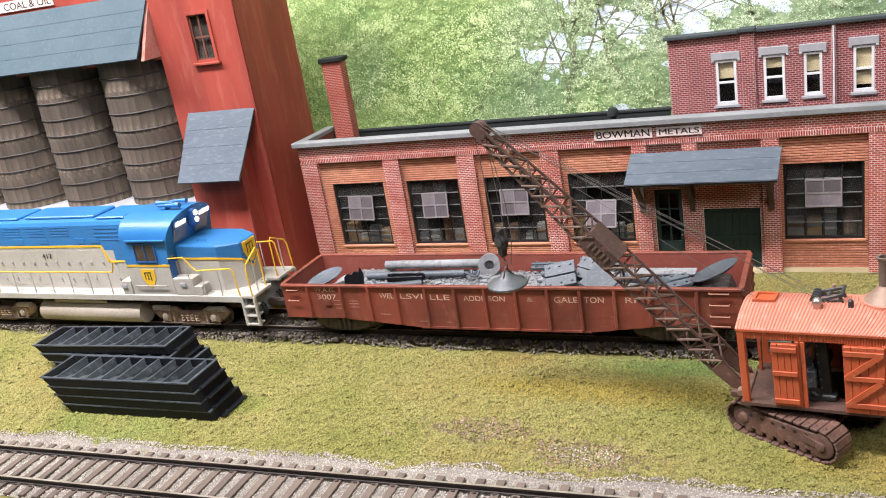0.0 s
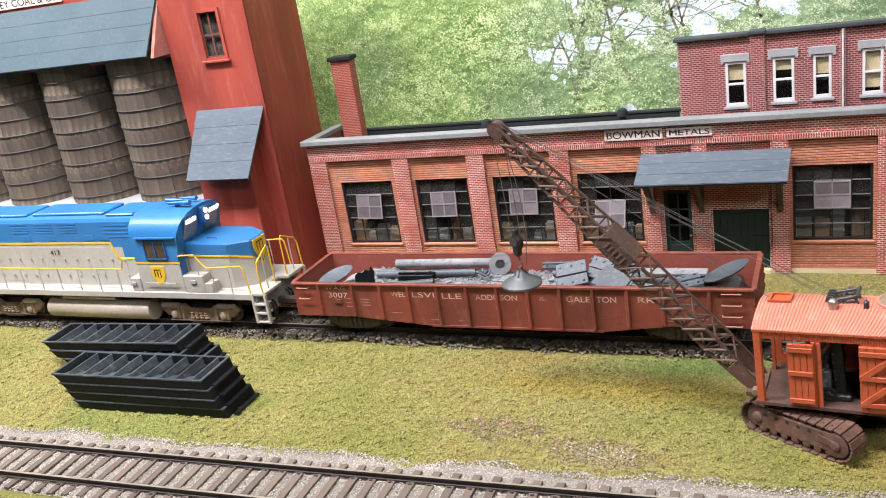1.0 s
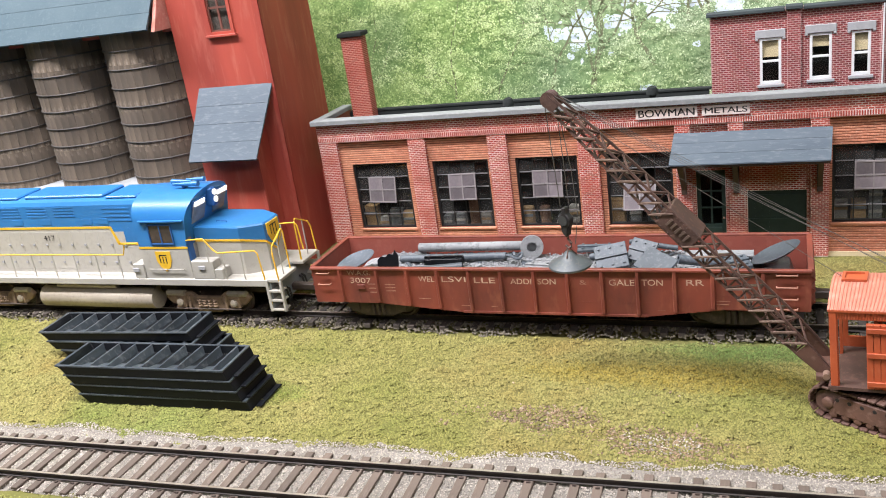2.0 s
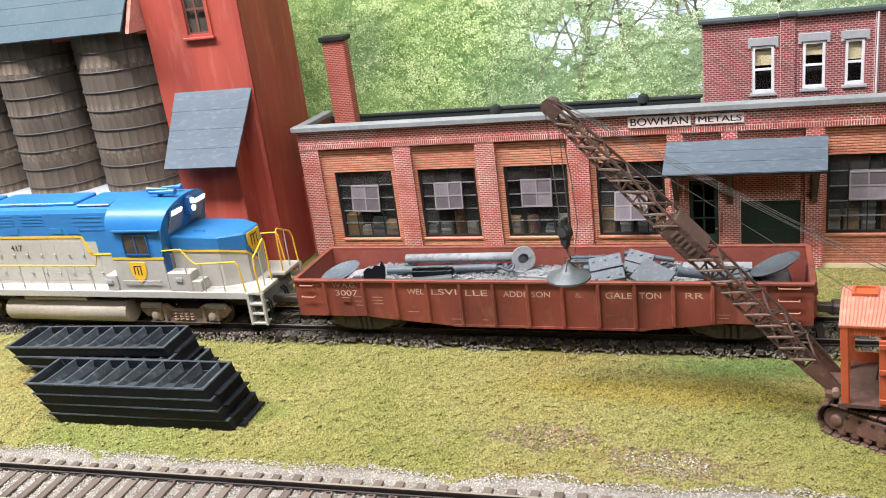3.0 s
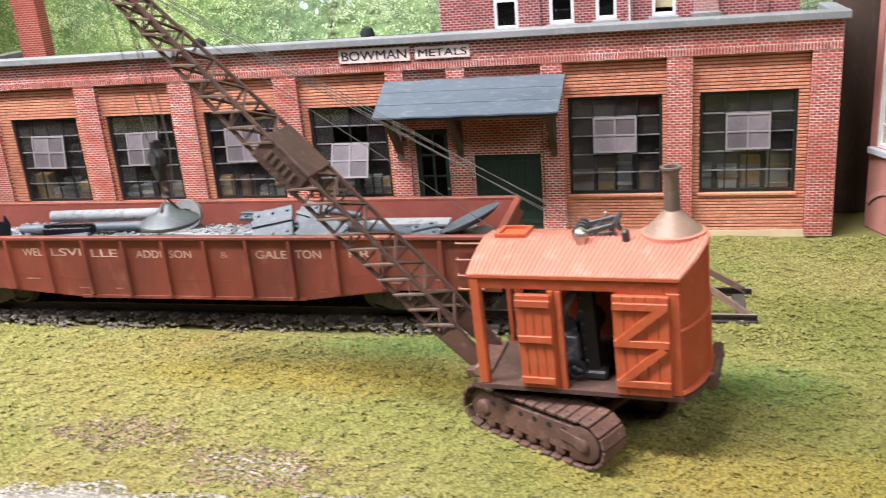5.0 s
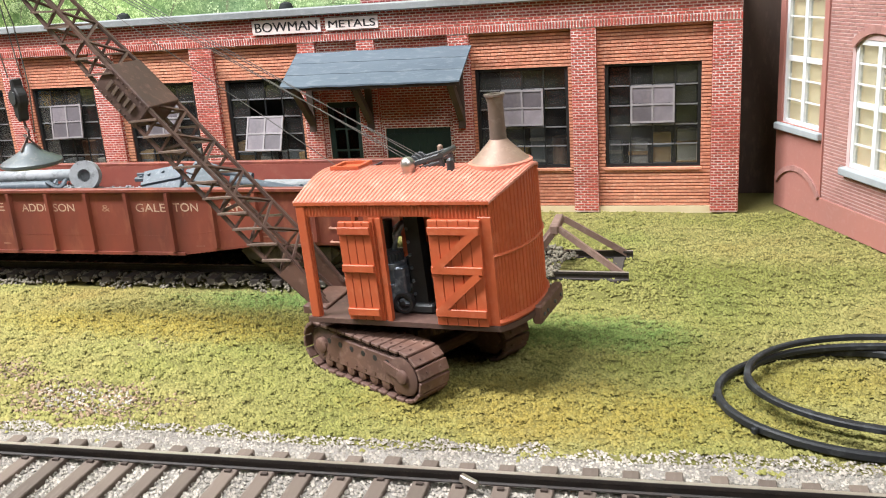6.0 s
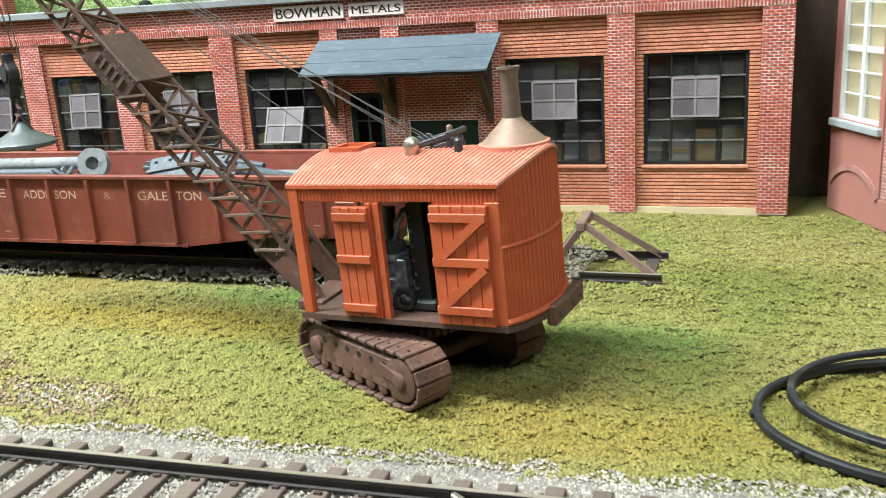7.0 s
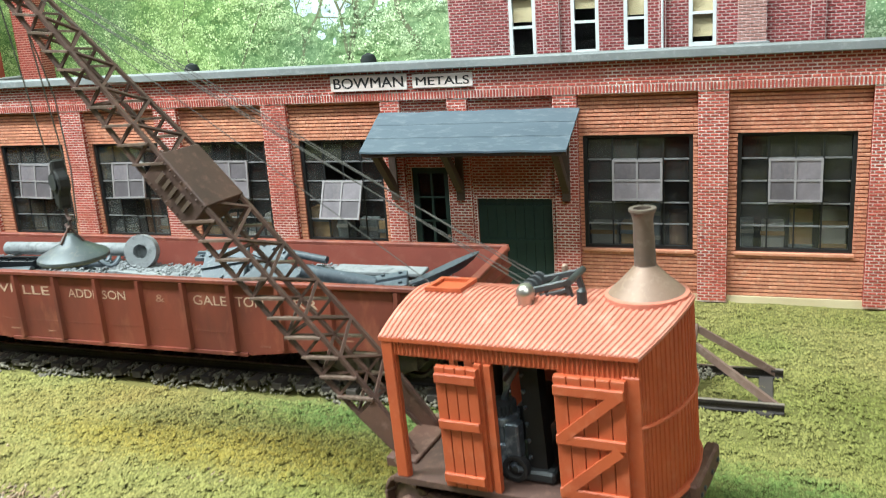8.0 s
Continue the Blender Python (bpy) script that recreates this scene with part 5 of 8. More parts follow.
def bumper():
    b = thing("track_bumper", "brown timber and rail buffer stop at the track's end", "buffer stop", (0, 0, 0))
    for y, ya in ((273.2, 276.4), (290.4, 286.0)):
        part("strut", beam(bmesh.new(), (19.4, ya, 14.6), (36.0, y, 3.4), 1.0, 1.5), STRUT_BROWN, b)
        part("front_strut", beam(bmesh.new(), (18.8, ya, 14.6), (11.0, y, 4.2), 1.0, 1.5), STRUT_BROWN, b)
    part("buffer_beam", soften(box(bmesh.new(), 17.2, 275.4, 13.2, 19.4, 287.0, 15.6), 0.3), STRUT_BROWN, b, "rust-brown buffer beam")
    part("cross_tie", soften(box(bmesh.new(), 12.0, 271.0, 1.2, 15.0, 292.0, 3.2), 0.2), TIE_DARK, b)
    part("cross_tie", soften(box(bmesh.new(), 32.0, 271.0, 1.0, 35.0, 292.0, 3.0), 0.2), TIE_DARK, b)


bumper()


# ---- the gondola wagon ----
GX0, GX1, GY0, GY1, GTOP = -213.6, -26.2, 264.0, 298.6, 28.8
RIBS = [-201.0, -184.9, -171.8, -159.1, -146.2, -133.5, -120.8, -108.2, -95.6, -83.0, -70.2, -57.4, -41.2]


def sill_z(x):
    """Lower edge of the wagon's fish-bellied side."""
    pts = [(GX0, 13.4), (-186.0, 13.4), (-150.0, 10.3), (-80.0, 10.3), (-54.0, 13.5), (GX1, 13.5)]
    for (xa, za), (xb, zb) in zip(pts, pts[1:]):
        if x <= xb:
            return za + (zb - za) * (x - xa) / (xb - xa)
    return pts[-1][1]


def wheelset(parent, x, y, z, r, mat, half=8.6):
    w = part("wheelset", rod(bmesh.new(), (0, -half - 2.4, 0), (0, half + 2.4, 0), 0.9, 10), RAIL, parent, m=mm_pose(x, y, z))
    for s in (-1, 1):
        q = Euler((radians(-90 * s), 0, 0)).to_matrix()
        part("wheel", lathe(bmesh.new(), [(1.5, -0.8), (r - 1.2, -0.6), (r + 0.7, -0.9), (r + 0.7, -0.3), (r, 0.2), (r, 1.6), (r - 0.8, 1.6), (r - 1.2, 0.9), (1.6, 1.2), (1.4, 1.7)], (0, s * half, 0), 22, q), mat, w, smooth=True)


def gondola():
    g = thing("gondola_wagon", "weathered boxcar-red steel gondola wagon with faded lettering", "railway wagon", (0, 0, 0))
    outline = [(GX0, GTOP - 0.6), (GX0, 13.4), (-186.0, 13.4), (-150.0, 10.3), (-80.0, 10.3), (-54.0, 13.5), (GX1, 13.5), (GX1, GTOP - 0.6)]
    for name, y0, y1, mat in (("side", GY0, GY0 + 0.7, GONDOLA_RED), ("side", GY1 - 0.7, GY1, GONDOLA_RED)):
        side = part(name, prism(bmesh.new(), outline, "y", y0, y1), mat, g)
        out = -1 if y0 < 280 else 1
        yf = y0 if out < 0 else y1
        for x in RIBS:
            bm = bmesh.new()
            zb = sill_z(x) + 1.0
            prism(bm, [(x - 0.95, yf), (x - 0.45, yf + out * 0.95), (x + 0.45, yf + out * 0.95), (x + 0.95, yf)], "z", zb, GTOP - 1.2)
            part("rib", bm, GONDOLA_RED, side)
        bm = bmesh.new()
        for k in range(len(RIBS) - 1):
            for j in range(9):
                x = RIBS[k] + 1.6 + j * (RIBS[k + 1] - RIBS[k] - 3.2) / 8
                for z in (sill_z(x) + 0.6, sill_z(x) + 5.4):
                    bmesh.ops.create_icosphere(bm, subdivisions=1, radius=0.14, matrix=Matrix.Translation((x, yf, z)))
        part("rivets", bm, GONDOLA_RED, side)
        part("side_sill", box(bmesh.new(), -150.0, min(yf, yf + out * 0.5), 10.2, -80.0, max(yf, yf + out * 0.5), 11.0), GONDOLA_RED, side)
        part("inner_lining", box(bmesh.new(), GX0 + 1.0, min(yf - out * 0.72, yf - out * 1.0), 14.0, GX1 - 1.0, max(yf - out * 0.72, yf - out * 1.0), GTOP - 1.0), GONDOLA_IN, side)
        part("top_rail", soften(box(bmesh.new(), GX0 - 0.2, min(yf + out * 0.9, yf - out * 0.9), GTOP - 1.1, GX1 + 0.2, max(yf + out * 0.9, yf - out * 0.9), GTOP), 0.2), GONDOLA_RED, side)
    for x, s in ((GX0, 1), (GX1, -1)):
        end = part("end", box(bmesh.new(), min(x, x + s * 0.9), GY0 + 0.7, 13.0, max(x, x + s * 0.9), GY1 - 0.7, GTOP - 0.6), GONDOLA_IN, g)
        bm = bmesh.new()
        for z in (16.5, 20.5, 24.5):
            prism(bm, [(x, z - 1.2), (x - s * 1.3, z - 0.3), (x - s * 1.3, z + 0.3), (x, z + 1.2)], "y", GY0 + 1.5, GY1 - 1.5)
        part("end_corrugation", bm, GONDOLA_RED, end)
        part("top_rail", soften(box(bmesh.new(), min(x - s * 0.9, x + s * 1.1), GY0 + 1.0, GTOP - 1.1, max(x - s * 0.9, x + s * 1.1), GY1 - 1.0, GTOP - 0.02), 0.2), GONDOLA_RED, end)
        # brake wheel side and coupler
        coup = part("coupler", soften(box(bmesh.new(), min(x, x - s * 7.5), 279.6, 11.2, max(x, x - s * 7.5), 282.8, 14.0), 0.4), RAIL, end, "dark rusty knuckle coupler")
        part("knuckle", soften(box(bmesh.new(), min(x - s * 6.5, x - s * 10.0), 278.6, 10.6, max(x - s * 6.5, x - s * 10.0), 284.2, 14.6), 0.8), RAIL, end)
        part("air_hose", hose(bmesh.new(), [(x, 286, 13.0), (x - s * 3, 287, 11.5), (x - s * 5, 287, 8.5), (x - s * 8, 286, 7.5)], 0.5, 6), INK_BLACK, end)
    # ladder and grab irons on the near side
    for x, w, zs in ((-37.0, 6.6, (27.0, 22.6, 18.3, 14.6)), (-211.0, 5.4, (26.4, 21.6))):
        for z in zs:
            bm = hose(bmesh.new(), [(x, GY0 + 0.1, z), (x, GY0 - 1.2, z), (x + w, GY0 - 1.2, z), (x + w, GY0 + 0.1, z)], 0.26, 6)
            part("grab_iron", bm, surface("worn_handhold", (0.42, 0.20, 0.14), rough=0.5, scale=200) if z == zs[0] else bpy.data.materials["worn_handhold"], g, "thin worn grab iron")
    part("floor", box(bmesh.new(), GX0 + 0.9, GY0 + 1.0, 13.0, GX1 - 0.9, GY1 - 1.0, 14.0), GONDOLA_IN, g)
    part("centre_sill", box(bmesh.new(), GX0 + 2, 277.6, 8.8, GX1 - 2, 284.8, 13.0), RAIL, g)
    part("routing_plate", soften(box(bmesh.new(), -193.9, GY0 - 0.5, 19.4, -190.6, GY0, 21.4), 0.1), GONDOLA_RED, g)
    for x in (-188.0, -51.0):
        tr = part("bogie", bmesh.new() and soften(box(bmesh.new(), x - 3.2, 268.0, 8.0, x + 3.2, 294.4, 11.0), 0.4), RAIL, g, "dark cast wagon bogie")
        for dx in (-10.2, 10.2):
            wheelset(tr, x + dx, FAR_LINE, 4.7 + 5.2, 5.2, RAIL)
        for y in (268.2, 294.2):
            bm = bmesh.new()
            prism(bm, [(x - 14.5, 10.6), (x - 12.5, 12.2), (x - 6, 13.0), (x + 6, 13.0), (x + 12.5, 12.2), (x + 14.5, 10.6), (x + 12.5, 8.6), (x + 6.0, 6.2), (x - 6.0, 6.2), (x - 12.5, 8.6)], "y", y - 0.9, y + 0.9)
            part("side_frame", soften(bm, 0.3), RAIL, tr)
            for dx in (-10.2, 10.2):
                part("journal_box", box(bmesh.new(), x + dx - 1.9, y - 1.5, 8.4, x + dx + 1.9, y + 1.5, 12.0), RAIL, tr)
            for dx in (-2.2, 0, 2.2):
                part("spring", rod(bmesh.new(), (x + dx, y - 1.2, 7.0), (x + dx, y - 1.2, 12.0), 0.9, 8), RAIL, tr)
    # lettering on the near side
    y = GY0 - 0.03
    for text, xa, xb, z, h in (("W.A.G.", -197.6, -187.4, 25.4, 2.0), ("3007", -196.8, -187.6, 22.0, 2.3), ("WEL", -167.0, -160.4, 22.9, 2.3), ("LSVI", -157.4, -147.6, 22.9, 2.3), ("LLE", -144.4, -136.0, 22.6, 2.3),
                               ("ADDI", -129.8, -121.8, 22.4, 2.2), ("SON", -119.4, -112.6, 22.4, 2.2), ("&", -103.9, -101.4, 22.4, 1.9), ("GALE", -93.2, -84.2, 22.3, 2.3), ("TON", -81.6, -74.2, 22.4, 2.3), ("RR", -66.6, -60.6, 22.6, 2.2)):
        lettering(text, h, LETTER_FAINT if text == "&" else LETTER, g, ((xa + xb) / 2, y, z), width=xb - xa, label="faded cream lettering")
    bm = bmesh.new()
    rng = random.Random(2)
    for x, z, w in ((-189.2, 21.4, 4.2), (-189.0, 19.6, 3.6), (-188.6, 17.9, 3.2), (-181.8, 21.3, 4.4), (-181.8, 20.0, 4.4), (-181.6, 18.6, 4.2), (-168.0, 15.6, 5.0), (-150.6, 12.9, 5.2), (-138.5, 12.8, 2.4), (-76.5, 12.6, 2.6), (-57.0, 16.6, 5.0), (-57.0, 15.4, 4.6), (-44.0, 16.4, 2.4)):
        part("stencil_bar", box(bmesh.new(), x, y - 0.01, z, x + w, y + 0.03, z + 0.36), LETTER_FAINT, g, "faded stencil mark")
    return g


gondola()


def scrap():
    """The wagon's load: pipes, plates, dishes and a ring on a bed of pale turnings."""
    grp = "scrap load"
    bm = bmesh.new()
    xs, ys = np.linspace(-206, -31, 90), np.linspace(266, 297, 18)
    top = lambda x, y: 22.2 + 1.5 * noise.noise(Vector((x * 0.11, y * 0.11, 3))) + 0.9 * noise.noise(Vector((x * 0.4, y * 0.4, 9))) - 3.5 * max(0, (-186 - x) / 20) - 1.5 * max(0, (x + 60) / 25)
    grid = [[bm.verts.new((x, y, top(x, y) if 0 < j < len(ys) - 1 and 0 < i < len(xs) - 1 else 14.2)) for i, x in enumerate(xs)] for j, y in enumerate(ys)]
    for a, b in zip(grid, grid[1:]):
        for i in range(len(xs) - 1):
            bm.faces.new((a[i], a[i + 1], b[i + 1], b[i]))
    bed = solo("turnings_bed", bm, SCRAP_PALE, "bed of pale grey metal turnings in the wagon", "scrap", group=grp)
    r = np.random.default_rng(41)
    spots = np.array([(x, y, top(x, y) + 0.15) for x, y in zip(r.uniform(-196, -40, 9000), r.uniform(267.5, 296, 9000))])
    part("turnings_grain", lump_mesh("turnings_grain", spots, 0.22 + 0.42 * r.random(9000) ** 2, SCRAP_PALE, 8, 0.8), None, bed)["kind"] = "stuff"

    def pipe(a, b, r, label, mat=STEEL_GREY, bore=0.55):
        a, b = Vector(a), Vector(b)
        t = thing("scrap_pipe", label, "pipe", (0, 0, 0), group=grp)
        q = (b - a).to_track_quat("Z", "Y").to_matrix()
        L = (b - a).length
        part("tube", lathe(bmesh.new(), [(r * bore, 1.2), (r * bore, 0), (r, 0), (r, L), (r * bore, L), (r * bore, L - 1.2)], a, 18, q), mat, t, smooth=True)
        return t
    pipe((-177.5, 293.0, 25.6), (-131.5, 293.6, 26.2), 1.9, "long pale grey pipe lying on the scrap", SCRAP_PALE)
    pipe((-182.5, 284.0, 24.2), (-138.0, 287.0, 24.4), 1.5, "grey pipe half buried in the scrap")
    pipe((-178.0, 271.0, 23.9), (-153.0, 276.5, 24.2), 1.6, "short grey pipe lying across the scrap")
    pipe((-104.0, 286.0, 24.6), (-88.0, 284.0, 24.4), 1.3, "short grey pipe beside the plates")
    pipe((-70.0, 275.0, 28.0), (-54.0, 281.0, 23.5), 1.7, "grey pipe leaning on the plates")
    pipe((-90.0, 293.0, 27.8), (-72.0, 292.0, 25.5), 1.0, "thin grey pipe at the wagon's far side")
    # ring seen on edge
    q = Euler((radians(78), 0, radians(14))).to_matrix()
    solo("cast_ring", lathe(bmesh.new(), [(2.0, -1.3), (4.6, -1.3), (4.6, 1.3), (2.0, 1.3), (2.0, -1.25)], (0, 0, 0), 26, q), SCRAP_PALE, "thick pale grey cast ring standing on edge", "ring", mm_pose(-128.4, 291.5, 26.4), group=grp, smooth=True)
    solo("scrap_chain", hose(bmesh.new(), [(-136 + 2.2 * math.cos(t) + t * 0.5, 284 + 1.6 * math.sin(t), 25.6 + 0.8 * math.sin(2 * t)) for t in np.linspace(0, 9.4, 30)], 0.55, 6), STEEL_GREY, "loose grey chain curled on the scrap", "chain", group=grp, smooth=True)

    def dish(x, y, z, r, rx, ry, rz):
        prof = [(0.4, -1.5), (r * 0.45, -1.2), (r * 0.8, -0.35), (r, 0.7), (r - 0.4, 0.9), (r * 0.78, 0.15), (r * 0.42, -0.6), (0.4, -0.9)]
        solo("boiler_dish", lathe(bmesh.new(), prof, (0, 0, 0), 30), STEEL_GREY, "shallow grey dished boiler end leaning in the wagon", "boiler end", mm_pose(x, y, z, rx, ry, rz), group=grp, smooth=True)
    dish(-200.0, 277.6, 25.8, 8.4, 7, -13, 0)
    dish(-37.4, 285.0, 26.2, 9.0, -4, -24, 0)

    def plate(x, y, z, w, h, t, rx, ry, rz, label, mat=STEEL_GREY, bolts=True):
        p = thing("scrap_plate", label, "metal plate", (x, y, z), group=grp)
        p.matrix_basis = mm_pose(x, y, z, rx, ry, rz)
        part("sheet", soften(box(bmesh.new(), -w / 2, -h / 2, -t / 2, w / 2, h / 2, t / 2), 0.2), mat, p)
        if bolts:
            bm = bmesh.new()
            for sx in (-0.36, 0, 0.36):
                for sy in (-0.34, 0.34):
                    rod(bm, (sx * w, sy * h, t / 2), (sx * w, sy * h, t / 2 + 0.5), 0.5, 6)
            part("bolts", bm, mat, p)
            part("stiffener", box(bmesh.new(), -w / 2, -0.5, t / 2, w / 2, 0.5, t / 2 + 0.7), mat, p)
    plate(-95.0, 281.0, 26.4, 12, 11, 1.2, 36, -8, 12, "grey riveted plate leaning in the scrap")
    plate(-84.0, 284.0, 27.6, 10, 9, 1.0, 44, 8, -18, "grey riveted plate leaning in the scrap")
    plate(-78.0, 275.0, 26.4, 13, 10, 1.0, 30, 14, -30, "smooth dark grey plate leaning on others", bolts=False)
    plate(-103.0, 292.0, 25.6, 14, 5, 1.2, 6, 0, 4, "flat grey girder lying on the scrap")
    plate(-161.5, 279.0, 25.6, 16, 3.5, 2.4, 0, 0, 4, "black square bar lying on the scrap", BLACK_PLASTIC)
    plate(-119.0, 276.0, 24.2, 16, 6, 1.0, 4, 3, 0, "pale grey plate lying on the turnings", SCRAP_PALE)
    plate(-57.0, 291.0, 23.6, 24, 5, 1.0, 3, 0, 0, "pale grey plate along the wagon's far side", SCRAP_PALE, False)
    plate(-52.0, 281.0, 23.4, 12, 9, 1.6, 5, -6, 20, "dark grey casting lying in the scrap")
    # torn black sheet standing up
    bm = prism(bmesh.new(), [(-4.6, 0), (4.2, 0), (4.6, 5.0), (3.2, 7.6), (2.6, 5.6), (0.6, 6.0), (-1.0, 4.6), (-2.8, 5.0), (-4.4, 3.6)], "y", -0.35, 0.35)
    solo("torn_sheet", bm, BLACK_PLASTIC, "torn black metal sheet standing in the scrap", "metal plate", mm_pose(-184.6, 275.5, 23.6, -8, 0, 4), group=grp)
    rng = random.Random(9)
    for i in range(34):
        x, y = rng.uniform(-180, -48), rng.uniform(268, 295)
        w = rng.uniform(1.5, 5.0)
        bm = box(bmesh.new(), -w / 2, -0.7, -0.4, w / 2, 0.7, 0.4)
        solo("scrap_piece", soften(bm, 0.12), rng.choice((STEEL_GREY, STEEL_GREY, SCRAP_PALE)), "small grey offcut lying in the scrap", "scrap", mm_pose(x, y, top(x, y) + 0.5, rng.uniform(-25, 25), rng.uniform(-25, 25), rng.uniform(0, 180)), group=grp)


scrap()

# ---- the diesel locomotive ----
def locomotive():
    yc = FAR_LINE
    L = thing("diesel_locomotive", "blue and grey road diesel locomotive with yellow rails and lit headlights", "locomotive", (0, yc, 0))
    X0, X1 = -446.0, -235.4
    # frame and walkway
    frame_ = part("walkway_frame", soften(box(bmesh.new(), X0, -17.4, 19.6, X1, 17.4, 22.8), 0.3), LOCO_GREY, L, "pale grey walkway and sill")
    part("underframe", box(bmesh.new(), X0 + 6, -9, 13.5, X1 - 6, 9, 19.6), RAIL, L)
    # long hood
    lower = [(-10.6, 22.8), (10.6, 22.8), (10.6, 44.2), (-10.6, 44.2)]
    upper = [(-10.6, 44.2), (10.6, 44.2), (10.6, 55.2), (9.8, 56.8), (7.0, 57.9), (-7.0, 57.9), (-9.8, 56.8), (-10.6, 55.2)]
    lo = part("long_hood_lower", prism(bmesh.new(), lower, "x", X0 + 12, -297.4), LOCO_GREY, L, "warm grey lower hood")
    up = part("long_hood", prism(bmesh.new(), upper, "x", X0 + 12, -297.4), LOCO_BLUE, L, "blue upper hood")
    part("step_panel", box(bmesh.new(), -316.0, -10.64, 36.4, -297.4, 10.64, 44.2), LOCO_BLUE, up)
    for s in (-1, 1):
        y0, y1 = sorted((s * 10.62, s * 10.78))
        bm = box(bmesh.new(), X0 + 12, y0, 44.2, -316.4, y1, 45.2)
        prism(bm, [(-316.6, 45.2), (-315.4, 45.2), (-312.2, 37.4), (-313.6, 36.4)], "y", y0, y1)
        box(bm, -313.2, y0, 36.4, -297.4, y1, 37.4)
        part("yellow_stripe", bm, LOCO_YELLOW, up, "yellow stripe")
        # doors, hinges and louvres along the hood
        yl = s * 10.6
        for i in range(17):
            x = -438 + i * 7.6
            part("hood_door", box(bmesh.new(), x, min(yl, yl + s * 0.10), 24.6, x + 7.45, max(yl, yl + s * 0.10), 42.6), LOCO_GREY, lo)
        latch = mesh_of("latch", box(bmesh.new(), 0, min(0, s * 0.55), 0, 1.1, max(0, s * 0.55), 0.9), STONE_PALE)
        for i in range(17):
            for z in (27.5, 36.0):
                part("latch", latch, None, lo, m=mm_pose(-438 + i * 7.6 + 6.2, yl, z))
        bm = bmesh.new()
        for x0, x1, z0, z1 in ((-318.0, -303.0, 47.6, 55.2), (-346.0, -334.0, 50.0, 55.6), (-362.0, -350.0, 50.0, 55.6), (-378.0, -366.0, 50.0, 55.6)):
            for k in range(4):
                z = z0 + (z1 - z0) * k / 4
                box(bm, x0, min(yl, yl + s * 0.16), z, x1, max(yl, yl + s * 0.16), z + 0.55)
        part("louvre_set", bm, LOCO_BLUE, up)
        for x in (-331.0, -322.0, -355.0, -372.0):
            part("hatch", box(bmesh.new(), x, min(yl, yl + s * 0.2), 46.2, x + 6.0, max(yl, yl + s * 0.2), 48.8), LOCO_BLUE, up)
    part("roof_hatch", soften(box(bmesh.new(), -364.0, -7.6, 57.6, -318.0, 7.6, 59.2), 0.5), LOCO_BLUE, up)
    part("roof_hatch", soften(box(bmesh.new(), -316.0, -8.8, 57.4, -299.0, 8.8, 58.6), 0.5), LOCO_BLUE, up)
    part("fan_housing", soften(box(bmesh.new(), -420.0, -8.0, 57.6, -368.0, 8.0, 58.9), 0.5), LOCO_BLUE, up)
    # cab: rounded roof, angled front
    prof = [(-16.6, 22.8), (16.6, 22.8), (16.6, 49.6), (16.2, 52.2), (15.0, 54.8), (12.8, 57.0), (9.6, 58.6), (5.0, 59.6), (0, 60.0), (-5.0, 59.6), (-9.6, 58.6), (-12.8, 57.0), (-15.0, 54.8), (-16.2, 52.2), (-16.6, 49.6)]
    low_ = [(-16.6, 22.8), (16.6, 22.8), (16.6, 37.2), (-16.6, 37.2)]
    mid = [(-16.6, 37.2), (16.6, 37.2)] + prof[2:]
    cab_lo = part("cab_lower", prism(bmesh.new(), low_, "x", -297.2, -272.4), LOCO_GREY, L, "warm grey cab side")
    bm = bmesh.new()
    prism(bm, mid, "x", -297.2, -272.4)
    for v in bm.verts:
        if v.co.x > -280:
            v.co.x += 6.4 * max(0, v.co.z - 44) / 16
    cab = part("cab", bm, LOCO_BLUE, L, "blue cab with a rounded roof", smooth=True)
    for s in (-1, 1):
        y = s * 16.6
        bm = bmesh.new()
        box(bm, -297.2, min(y, y + s * 0.14), 36.6, -271.8, max(y, y + s * 0.14), 37.6)
        part("yellow_stripe", bm, LOCO_YELLOW, cab, "yellow stripe")
        win = part("side_window", wall_panel(bmesh.new(), -290.2, -277.8, 38.8, 47.8, min(y + s * 0.1, y + s * 0.6), max(y + s * 0.1, y + s * 0.6), [(-289.7, -284.2, 39.3, 47.3), (-283.8, -278.3, 39.3, 47.3)]), LOCO_BLUE_DARK, cab, "sliding side window")
        part("rain_visor", beam(bmesh.new(), (-294.0, y + s * 0.6, 49.4), (-271.0, y + s * 0.6, 49.4), 1.6, 0.5), LOCO_BLUE, cab)
        bm = box(bmesh.new(), -289.6, min(y + s * 0.05, y + s * 0.2), 39.4, -278.4, max(y + s * 0.05, y + s * 0.2), 47.2)
        part("window_glass", bm, surface("smoked_glass", (0.03, 0.028, 0.026), (0.10, 0.07, 0.05), scale=120, rough=0.15), cab)
        # shield badge with dark strokes
        sh = [(-289.6, 35.4), (-281.6, 35.4), (-281.7, 31.0), (-283.0, 28.4), (-285.6, 26.0), (-288.2, 28.4), (-289.5, 31.0)]
        bm = prism(bmesh.new(), sh, "y", min(y, y + s * 0.2), max(y, y + s * 0.2))
        badge = part("shield_badge", bm, LOCO_YELLOW, cab_lo, "yellow shield badge")
        bm = bmesh.new()
